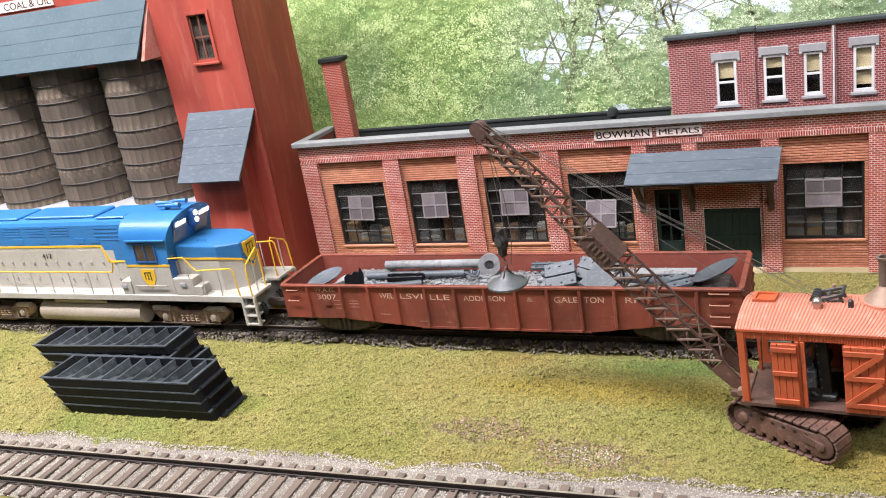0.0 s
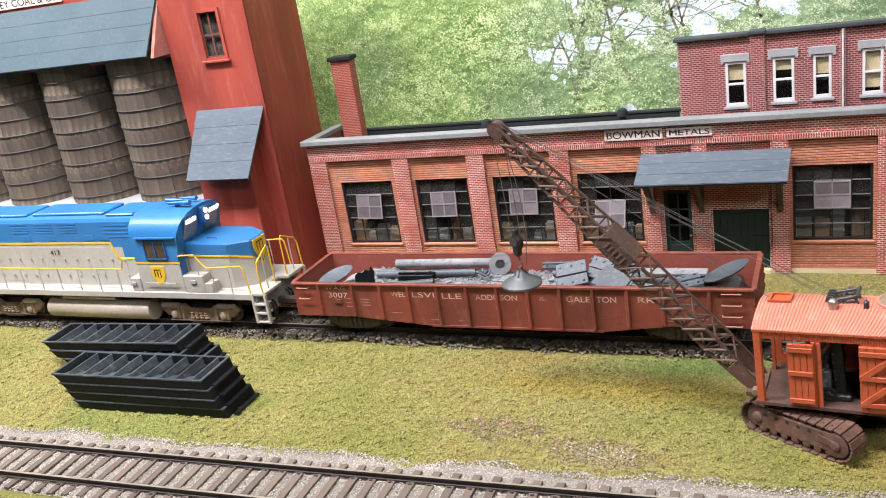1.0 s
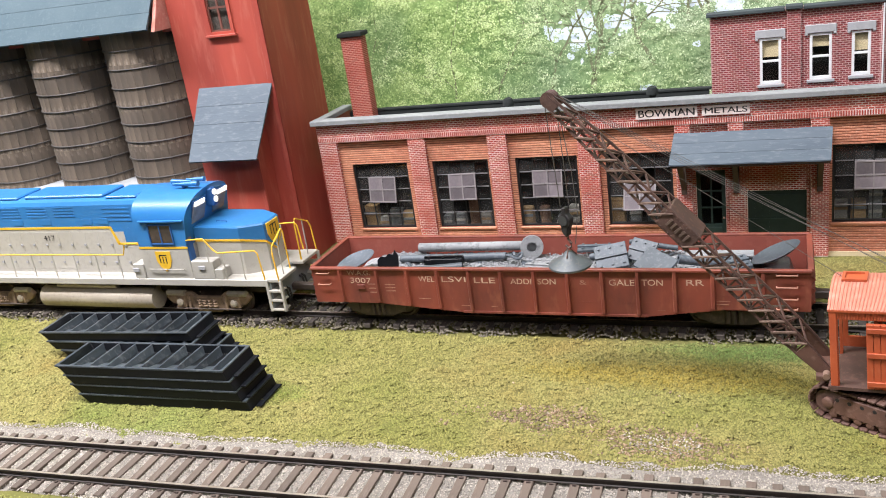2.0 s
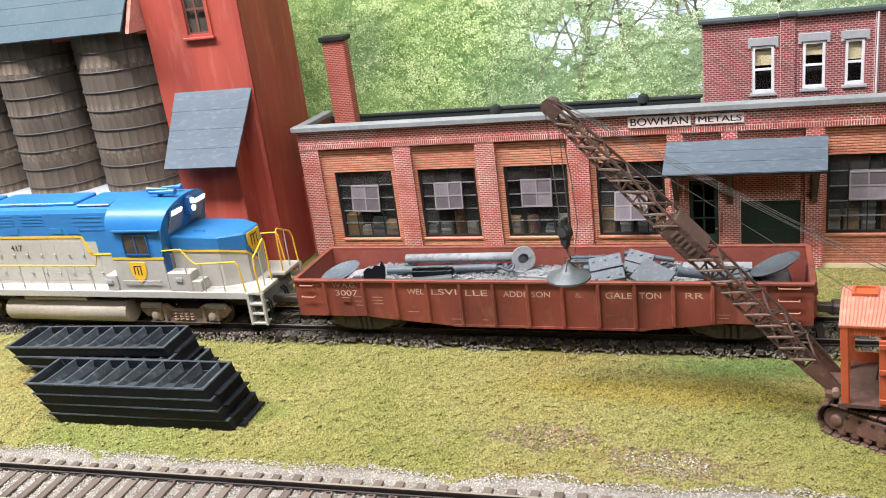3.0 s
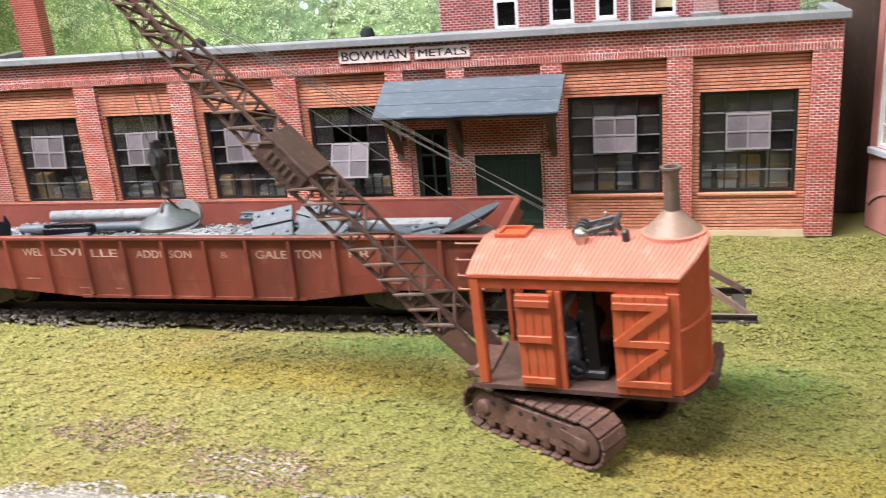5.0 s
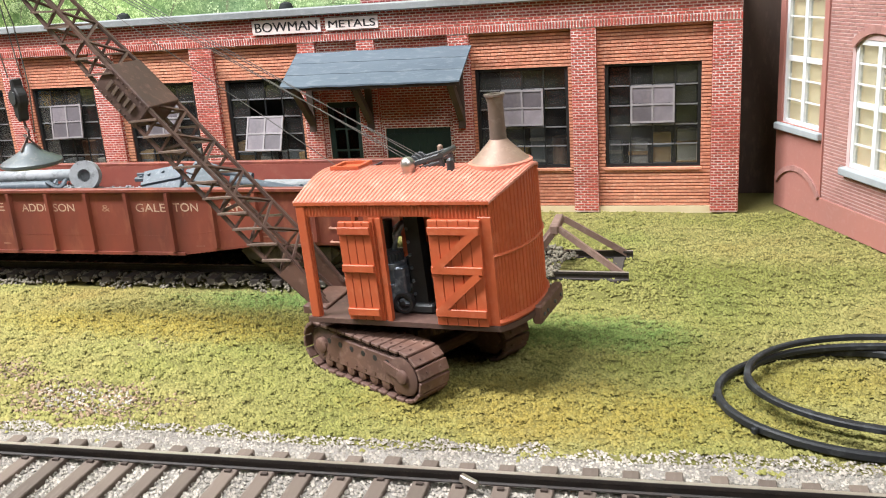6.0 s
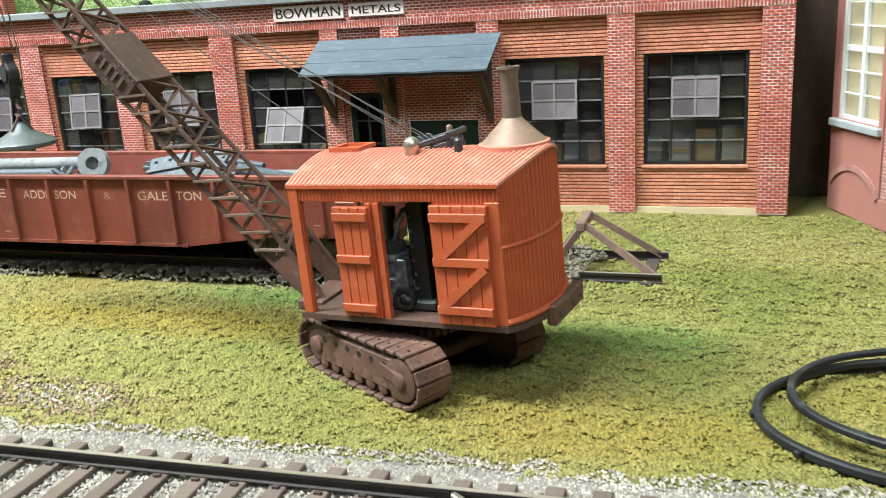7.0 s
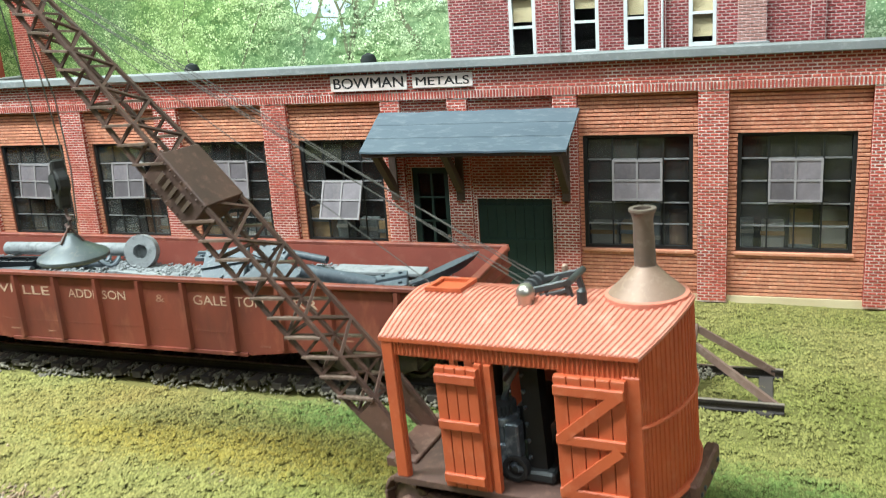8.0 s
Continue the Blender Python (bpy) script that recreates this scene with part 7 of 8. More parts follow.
    part("rear_wall", bm, CRANE_ORANGE, house, smooth=True)
    # corrugation ribs on the sheets
    bm = bmesh.new()
    x = -hl + 0.5
    while x < hl - 0.2:
        if x < -hl + 28.6:
            rod(bm, (x, -hw, 35.6), (x, -hw, Z_EAVE - 0.3), 0.20, 6)
        else:
            rod(bm, (x, -hw, Z_DECK + 0.2), (x, -hw, Z_EAVE - 0.3), 0.20, 6)
        if -hl + 15.6 < x < -hl + 17.8:
            rod(bm, (x, -hw, Z_DECK + 0.2), (x, -hw, 35.0), 0.20, 6)
        x += 0.72
    part("corrugation", bm, CRANE_ORANGE, house)
    bm = bmesh.new()
    for i in range(30):
        t = -math.pi / 2 + math.pi * (i + 0.5) / 30
        px, py = hl + BULGE * math.cos(t) ** 1.6 - 0.1, hw * math.sin(t)
        rod(bm, (px, py, Z_DECK + 0.2), (px, py, roof_z(py / (hw + 0.7)) - 0.5), 0.19, 6)
    part("rear_corrugation", bm, CRANE_ORANGE, house)
    bm = hose(bmesh.new(), [(hl + (BULGE + 0.1) * math.cos(t) ** 1.6 - 0.05, (hw + 0.15) * math.sin(t), 28.0) for t in np.linspace(-math.pi / 2, math.pi / 2, 13)], 0.38, 6)
    part("rear_band", bm, CRANE_ORANGE, house)
    part("front_corner_post", soften(box(bmesh.new(), -hl - 0.3, -hw - 0.4, Z_DECK, -hl + 1.7, -hw + 0.6, Z_EAVE), 0.15), CRANE_ORANGE, house)
    for x in (o1[1] + 0.6, o2[0] - 0.4):
        part("door_jamb", box(bmesh.new(), x - 0.5, -hw - 0.5, Z_DECK, x + 0.5, -hw, 35.2), CRANE_ORANGE, house)
    part("rear_corner_post", soften(box(bmesh.new(), hl - 2.4, -hw - 0.3, Z_DECK, hl + 0.25, -hw + 0.6, 35.4), 0.15), CRANE_ORANGE, house)
    part("base_band", hose(bmesh.new(), [(hl + (BULGE + 0.1) * math.cos(t) ** 1.6 - 0.05, (hw + 0.1) * math.sin(t), Z_DECK + 0.7) for t in np.linspace(-math.pi / 2, math.pi / 2, 13)], 0.65, 6), CRANE_ORANGE, house)
    for d in (plank_door(house, -hl + 9.1, -hl + 16.2, Z_DECK + 0.3, 34.6, False), plank_door(house, -hl + 28.0, -hl + 38.4, Z_DECK + 0.1, 35.0, True)):
        pass
    # low arched corrugated roof with a hatch
    bm = bmesh.new()
    n_y = 14
    under, over = [], []
    for j in range(n_y + 1):
        v = -1 + 2 * j / n_y
        end = hl + 0.3 + (BULGE + 0.1) * (1 - v * v)
        for row, lift in ((under, -0.6), (over, -0.12)):
            row.append([bm.verts.new((x, v * (hw + 0.45), roof_z(v) + lift)) for x in (-hl - 0.6, end)])
    for j in range(n_y):
        bm.faces.new((over[j][0], over[j][1], over[j + 1][1], over[j + 1][0]))
        bm.faces.new((under[j][0], under[j + 1][0], under[j + 1][1], under[j][1]))
        for e in (0, 1):
            bm.faces.new((under[j][e], over[j][e], over[j + 1][e], under[j + 1][e]))
    for j in (0, n_y):
        bm.faces.new((under[j][0], under[j][1], over[j][1], over[j][0]))
    roof = part("roof", bm, CRANE_ROOF, c, "faded orange corrugated roof", mc)
    bm = bmesh.new()
    n_x = 46
    for i in range(n_x):
        u = (i + 0.5) / n_x
        rib = []
        for j in range(n_y + 1):
            v = -1 + 2 * j / n_y
            x = -hl - 0.6 + (CL + 0.9 + (BULGE + 0.1) * (1 - v * v)) * u
            rib.append([bm.verts.new((x + dx, v * (hw + 0.5), roof_z(v) - 0.12 + dz)) for dx, dz in ((-0.36, -0.06), (-0.17, 0.23), (0.17, 0.23), (0.36, -0.06))])
        for p, q in zip(rib, rib[1:]):
            for k in range(3):
                bm.faces.new((p[k], p[k + 1], q[k + 1], q[k]))
        bm.faces.new(rib[0])
        bm.faces.new(rib[-1][::-1])
    part("roof_corrugation", bm, CRANE_ROOF, roof)["kind"] = "stuff"
    part("hatch_frame", wall_panel(bmesh.new(), -hl + 2.0, -hl + 8.6, -3.0, 3.0, 0, 0.7, [(-hl + 2.8, -hl + 7.8, -2.2, 2.2)]), CRANE_ORANGE, roof, "orange hatch frame", mm_pose(0, 1.0, Z_RIDGE - 0.2, -90, 0, 0) @ mm_pose(0, -0.9, 0))
    part("hatch_lid", box(bmesh.new(), -hl + 2.8, -1.2, Z_RIDGE - 0.2, -hl + 7.8, 3.2, Z_RIDGE + 0.15), CRANE_ORANGE, roof)
    part("fascia_strip", box(bmesh.new(), -hl - 0.5, -hw - 0.55, Z_EAVE - 0.75, hl + 0.2, -hw - 0.1, Z_EAVE - 0.15), CRANE_ORANGE, roof)
    # boiler stack: cone and pipe
    st = part("boiler_funnel", lathe(bmesh.new(), [(5.5, 41.6), (5.6, 42.7), (5.2, 43.1), (3.6, 44.6), (2.3, 45.9), (1.65, 46.7), (1.3, 46.7)], (17.3, 2.2, 0), 30), BRASS, c, "tarnished copper-brown boiler stack", mc, smooth=True)
    part("stack_pipe", lathe(bmesh.new(), [(1.62, 47.2), (1.45, 54.4), (1.75, 55.6), (2.0, 55.7), (2.0, 56.1), (1.3, 56.1), (1.3, 50.0)], (17.3, 2.2, -0.9), 30), surface("dull_pipe", (0.17, 0.125, 0.100), (0.10, 0.078, 0.066), (0.32, 0.26, 0.22), scale=90, rough=0.5, metal=0.2), st, "dull dark brown pipe", smooth=True)
    part("stack_flange", lathe(bmesh.new(), [(6.2, 41.0), (6.2, 42.55), (5.6, 42.7)], (17.3, 2.2, 0), 30), CRANE_ROOF, st)
    # bell-shaped whistle, small pipe and gantry on the roof
    wh = part("steam_dome", lathe(bmesh.new(), [(1.25, 40.8), (1.25, 42.8), (1.45, 43.2), (1.45, 43.8), (1.15, 44.5), (0.7, 44.9), (0.2, 45.0)], (0.4, -3.5, -0.2), 18), CHROME, c, "polished round steam dome", mc, smooth=True)
    part("vent_pipe", lathe(bmesh.new(), [(0.8, 40.6), (0.75, 43.4), (0.35, 43.8)], (9.0, -2.6, 0.4), 12), IRON, c, "small dark vent pipe", mc)
    gan = part("gantry", soften(beam(bmesh.new(), (-3.2, -3.0, 42.6), (4.6, -2.4, 44.6), 0.8, 1.0), 0.15), IRON, c, "dark iron rope gantry on the roof", mc @ mm_pose(2.0, 2.2, -0.2))
    part("gantry_bar", soften(beam(bmesh.new(), (-3.2, 3.0, 42.8), (4.6, 2.4, 44.8), 0.8, 1.0), 0.15), IRON, gan)
    part("gantry_bar", soften(beam(bmesh.new(), (-2.4, -2.9, 41.7), (4.0, -2.5, 43.2), 0.6, 0.7), 0.12), IRON, gan)
    part("gantry_bar", soften(beam(bmesh.new(), (-2.4, 2.9, 41.9), (4.0, 2.5, 43.4), 0.6, 0.7), 0.12), IRON, gan)
    for y in (-2.4, 2.4):
        part("gantry_foot", soften(beam(bmesh.new(), (3.8, y, 44.2), (4.6, y, 41.4), 0.8, 0.9, up=(1, 0, 0)), 0.12), IRON, gan)
    part("cross_shaft", rod(bmesh.new(), (4.4, -3.2, 44.6), (4.4, 3.4, 44.8), 0.55, 10), IRON, gan)
    part("cross_shaft", rod(bmesh.new(), (0.6, -3.0, 43.2), (0.6, 3.2, 43.4), 0.45, 10), IRON, gan)
    part("sheave_axle", rod(bmesh.new(), (-2.8, -3.6, 42.9), (-2.8, 3.6, 43.1), 0.6, 8), IRON, gan)
    for y in (-2.6, -1.0, 0.8, 2.6):
        part("sheave", lathe(bmesh.new(), [(1.3, -0.35), (0.9, -0.1), (0.9, 0.1), (1.3, 0.35)], (-2.8, y, 43.0), 16, Euler((radians(90), 0, 0)).to_matrix()), IRON, gan)
    part("rope_end", soften(box(bmesh.new(), 1.0, 2.8, 44.0, 2.0, 3.8, 45.6), 0.3), BRASS, gan, "worn bronze rope socket")
    # engine, boiler and levers inside
    boiler = part("boiler", lathe(bmesh.new(), [(6.0, 14.8), (6.2, 33.0), (5.4, 35.0), (3.0, 36.4)], (13.8, 1.0, 0), 24), IRON, c, "dark iron boiler", mc, smooth=True)
    eng = part("winch_engine", soften(box(bmesh.new(), -7.0, -9.0, 14.7, 5.0, 6.0, 16.6), 0.4), IRON, c, "dark iron winch engine", mc)
    blk = surface("engine_grey", (0.12, 0.135, 0.16), (0.050, 0.058, 0.070), (0.34, 0.36, 0.39), scale=160, grain=600, rough=0.35, metal=0.4, dirt=0.6)
    part("engine_block", lathe(bmesh.new(), [(3.2, 16.4), (3.2, 17.2), (2.7, 17.4), (2.9, 20.5), (2.5, 20.8), (2.6, 23.6), (3.0, 23.8), (3.0, 24.8), (2.2, 25.0)], (-4.0, -6.8, 0), 18), blk, eng, "blue-grey engine block", smooth=True)
    bm = bmesh.new()
    for i in range(22):
        t = 2 * math.pi * i / 22
        box(bm, -4.2 + 2.5 * math.cos(t) - 0.18, -6.8 + 2.5 * math.sin(t) - 0.18, 25.0, -4.2 + 2.5 * math.cos(t) + 0.18, -6.8 + 2.5 * math.sin(t) + 0.18, 26.6)
    lathe(bm, [(2.2, 25.0), (2.2, 26.6), (1.0, 26.9)], (-4.2, -6.8, 0), 18)
    part("gear", bm, IRON, eng, "dark toothed gear")["kind"] = "stuff"
    part("valve_chest", soften(box(bmesh.new(), -2.6, -9.4, 18.6, -0.2, -7.0, 24.2), 0.3), blk, eng, "blue-grey valve chest")
    part("pipe_elbow", hose(bmesh.new(), [(-1.4, -9.0, 18.8), (-1.4, -9.2, 17.6), (-0.8, -9.2, 17.0), (0.6, -8.8, 16.8)], 0.7, 8), blk, eng)
    part("flywheel", lathe(bmesh.new(), [(2.1, -0.7), (2.1, 0.7), (1.5, 0.7), (1.3, 0.2), (0.5, 0.2), (0.5, 0.8), (0.2, 0.9)], (-1.0, -9.2, 17.0), 20, Euler((radians(90), 0, 0)).to_matrix()), INK_BLACK, eng, smooth=True)
    part("column", beam(bmesh.new(), (2.2, -6.6, 15.0), (0.6, -4.6, 38.0), 3.0, 2.8, up=(0, 1, 0)), INK_BLACK, eng, "black iron column")
    bm = bmesh.new()
    for i in range(7):
        f = i / 7
        bmesh.ops.create_icosphere(bm, subdivisions=1, radius=0.4, matrix=Matrix.Translation((1.0 - 1.4 * f, -8.1 + 1.9 * f, 18.5 + 18 * f)))
    part("column_bolts", bm, blk, eng)
    part("steam_pipe", hose(bmesh.new(), [(-3.4, -6.2, 26.6), (-2.6, -6.4, 30.0), (-1.4, -6.0, 32.0), (0.4, -5.0, 32.6)], 0.75, 8), blk, eng, smooth=True)
    part("cylinder", rod(bmesh.new(), (-6.8, -3.0, 16.5), (-6.4, -2.4, 32.0), 1.2, 14), IRON, eng, smooth=True)
    part("drum", rod(bmesh.new(), (-1.0, -4.0, 22.0), (-1.0, 6.0, 22.0), 3.0, 20), IRON, eng, smooth=True)
    bm = bmesh.new()
    for i in range(5):
        rod(bm, (-12.0 + i * 1.4, 2.0, 14.8), (-11.0 + i * 1.4, 1.2, 23.0), 0.28, 6)
    part("levers", bm, IRON, eng)
    # boom: four tapering chords with lacing
    # into the crane's frame along the boom's own bearing
    bx, by = -99.8 - CRANE[0], 231.6 - CRANE[1]
    run = math.hypot(bx, by)
    mboom = mm_pose(0, 0, 0, 0, 0, math.degrees(math.atan2(-by, -bx)))
    foot, tip = Vector((-23.2, 0, 14.4)), Vector((-run, 0, 97.6))
    d = (tip - foot).normalized()
    up = Vector((d.z, 0, -d.x))
    if up.z < 0:
        up = -up
    length = (tip - foot).length

    def section(f):
        """Half width and half depth of the boom at a share of its length."""
        wide = 4.9 if f < 0.55 else 4.9 - (f - 0.55) / 0.45 * 2.9
        deep = (1.5 + 1.1 * min(1, f / 0.12)) if f < 0.6 else 2.6 - (f - 0.6) / 0.4 * 1.0
        return wide, deep

    def node(f, sy, su):
        w, h = section(f)
        return foot + d * (length * f) + Vector((0, sy * w, 0)) + up * (su * h)
    stops = [0.0, 0.08, 0.16, 0.47, 0.58, 1.0]
    bm = bmesh.new()
    for sy in (-1, 1):
        for su in (-1, 1):
            for a, b in zip(stops, stops[1:]):
                beam(bm, node(a, sy, su), node(b, sy, su), 0.70, 0.70, up)
    boom = part("boom", bm, BOOM_BROWN, c, "dark brown steel lattice boom", mboom)
    n = 22
    for k in range(n):
        f0, f1 = 0.09 + 0.87 * k / n, 0.09 + 0.87 * (k + 1) / n
        if 0.47 < (f0 + f1) / 2 < 0.58:
            continue
        for sy in (-1, 1):
            out = Vector((0, sy * 0.35, 0))
            part("lacing_bar", beam(bmesh.new(), node(f1, sy, -1.12) + out, node(f0, sy, 1.0) + out, 0.95, 0.42, Vector((0, 0, 1))), BOOM_BAR_TOPLIT, boom)
            part("lacing_bar", beam(bmesh.new(), node(f0, sy, -1), node(f0 + 0.004, sy, 1), 0.42, 0.5, d), BOOM_BROWN, boom)
        for su in (-1, 1):
            s0 = 1 if k % 2 else -1
            part("diagonal_bar", beam(bmesh.new(), node(f0, s0, su), node(f1, -s0, su), 0.5, 0.5, up), BOOM_BROWN, boom)
        if k % 4 == 0:
            part("cross_bar", beam(bmesh.new(), node(f0, -1, -1), node(f0, 1, -1), 0.6, 0.6, up), BOOM_BROWN, boom)
    # plated middle with raised bars for its lettering
    f0, f1 = 0.47, 0.58
    bm = bmesh.new()
    vs = [bm.verts.new(node(f, sy * 1.10, su * 1.25)) for f in (f0, f1) for sy in (-1, 1) for su in (-1, 1)]
    for f in ((0, 1, 3, 2), (4, 6, 7, 5), (0, 4, 5, 1), (2, 3, 7, 6), (0, 2, 6, 4), (1, 5, 7, 3)):
        bm.faces.new([vs[i] for i in f])
    box_ = part("boom_box", soften(bm, 0.2), BOOM_BROWN, boom, "riveted brown plates round the boom")
    mid = foot + d * (length * (f0 + f1) / 2)
    w, h = section((f0 + f1) / 2)
    worn = surface("worn_brown", (0.12, 0.08, 0.062), rough=0.6, scale=150)
    for i in range(5):
        p = mid + d * (-(i - 2) * 1.7) + Vector((0, -w * 1.13 - 0.05, 0))
        part("raised_bar", beam(bmesh.new(), p - up * (1.2 - 0.2 * (i % 2)), p + up * 1.3, 0.34, 0.7, d), worn, box_)
    bm = bmesh.new()
    for i in range(9):
        for su in (-0.98, 0.98):
            p = foot + d * (length * (f0 + (f1 - f0) * (i + 0.5) / 9)) + Vector((0, -w * 1.11, 0)) + up * (su * h)
            bmesh.ops.create_icosphere(bm, subdivisions=1, radius=0.22, matrix=Matrix.Translation(p))
    part("plate_rivets", bm, BOOM_BROWN, box_)
    # solid foot plates with pin
    for sy in (-1, 1):
        bm = bmesh.new()
        a, b = node(0.0, sy, -1), node(0.0, sy, 1)
        e, g = node(0.088, sy, -1), node(0.088, sy, 1)
        off = Vector((0, sy * 0.55, 0))
        vs = [bm.verts.new(p) for p in (a - d * 1.5, b - d * 1.5, g, e)] + [bm.verts.new(p + off) for p in (a - d * 1.5, b - d * 1.5, g, e)]
        for f in ((0, 1, 2, 3), (7, 6, 5, 4), (0, 4, 5, 1), (1, 5, 6, 2), (2, 6, 7, 3), (3, 7, 4, 0)):
            bm.faces.new([vs[i] for i in f])
        part("foot_plate", bm, RUST, boom, "rust-brown foot plate")
        part("foot_pin", rod(bmesh.new(), foot + Vector((0, sy * 5.4, 0)), foot + Vector((0, sy * 8.0, 0)), 1.0, 12), BRASS, boom, "worn bronze pin")
    part("foot_bracket", soften(box(bmesh.new(), -26.0, -7.4, 12.6, -20.4, 7.4, 14.4), 0.2), RUST, boom)
    # head sheaves
    for y in (-1.4, 0, 1.4):
        part("head_sheave", lathe(bmesh.new(), [(2.5, -0.5), (2.0, -0.15), (2.0, 0.15), (2.5, 0.5)], tip + Vector((0, y, 0)), 20, Euler((radians(90), 0, 0)).to_matrix()), BOOM_BROWN, boom, smooth=True)
    for sy in (-1, 1):
        bm = bmesh.new()
        beam(bm, tip - d * 3.4 + Vector((0, sy * 2.3, 0)), tip + d * 1.4 + Vector((0, sy * 2.2, 0)), 0.6, 2.4, up)
        part("head_cheek", bm, BOOM_BROWN, boom)
    # ropes from gantry to boom head
    inv = mboom.inverted() @ mc
    for i, (y0, y1) in enumerate(((-2.6, -1.8), (-1.0, -0.6), (1.4, 0.8), (2.8, 1.8))):
        a = inv @ (Vector((-0.8, y0 + 2.2, 43.4)) * MM) / MM
        b = tip + Vector((1.0, y1, 1.8 - 0.5 * (i % 2)))
        pts = [a.lerp(b, k / 8) + Vector((0, 0, -1.0 * math.sin(math.pi * k / 8) * (i % 2))) for k in range(9)]
        part("rope", hose(bmesh.new(), pts, 0.09, 5), CABLE, boom, "thin steel rope")
    a = inv @ (Vector((-17.5, 1.0, 42.0)) * MM) / MM
    part("rope", hose(bmesh.new(), [a.lerp(tip, k / 6) for k in range(7)], 0.09, 5), CABLE, boom, "thin steel rope")
    # falls, hook block and the magnet on its chains
    M = Vector((-99.6 - CRANE[0], 236.4 - CRANE[1], 0))
    tw = mboom @ (tip * MM) / MM
    falls = part("hoist_rope", hose(bmesh.new(), [(tw.x - 1.6, tw.y - 1.0, tw.z), (M.x - 1.2, M.y - 0.8, 62.0)], 0.15, 5), CABLE, c, "thin hoist rope")
    part("hoist_rope", hose(bmesh.new(), [(tw.x + 1.4, tw.y + 1.0, tw.z - 1), (M.x + 1.2, M.y + 0.8, 62.0)], 0.15, 5), CABLE, falls)
    part("power_cable", hose(bmesh.new(), [(tw.x + 2.2, tw.y - 1, tw.z - 2), (M.x + 3.4, M.y - 1, 74.0), (M.x + 4.2, M.y - 1, 60.0), (M.x + 2.4, M.y, 49.0)], 0.15, 5), CABLE, falls)
    block = part("hook_block", soften(prism(bmesh.new(), [(-1.4, 53.2), (-1.5, 55.0), (-2.7, 56.6), (-2.2, 58.6), (-0.9, 59.6), (-0.7, 61.6), (0.7, 61.8), (0.9, 59.8), (2.2, 58.2), (2.3, 56.2), (1.2, 54.6), (0.9, 52.4), (0.1, 51.6)], "y", -1.2, 1.2), 0.3), INK_BLACK, c, "black hook block", mm_pose(M.x, M.y, 0, 0, 0, -25))
    part("block_sheave", lathe(bmesh.new(), [(1.7, -0.3), (1.4, 0), (1.7, 0.3)], (-0.2, -1.25, 57.4), 18, Euler((radians(90), 0, 0)).to_matrix()), IRON, block)
    bm = hose(bmesh.new(), [(0.2, 0, 52.2), (0.3, 0, 50.6), (1.4, 0, 49.6), (1.2, 0, 48.2), (0, 0, 47.8), (-1.0, 0, 48.4)], 0.42, 6)
    part("hook", bm, BOOM_BROWN, block, "brown lifting hook")
    mag = part("lifting_magnet", lathe(bmesh.new(), [(6.4, 41.2), (7.0, 41.6), (7.0, 42.2), (6.6, 42.6), (4.2, 43.8), (2.2, 45.0), (1.4, 46.2), (0.8, 46.6)], (M.x, M.y, 0), 36), MAGNET_GREY, c, "round grey lifting magnet", smooth=True)
    bm = bmesh.new()
    for t in (0.4, 2.5, 4.6):
        rod(bm, (M.x + 2.6 * math.cos(t), M.y + 2.6 * math.sin(t), 45.0), (M.x, M.y, 48.0), 0.22, 6)
    part("magnet_chain", bm, BOOM_BROWN, mag)
    return c


crane()


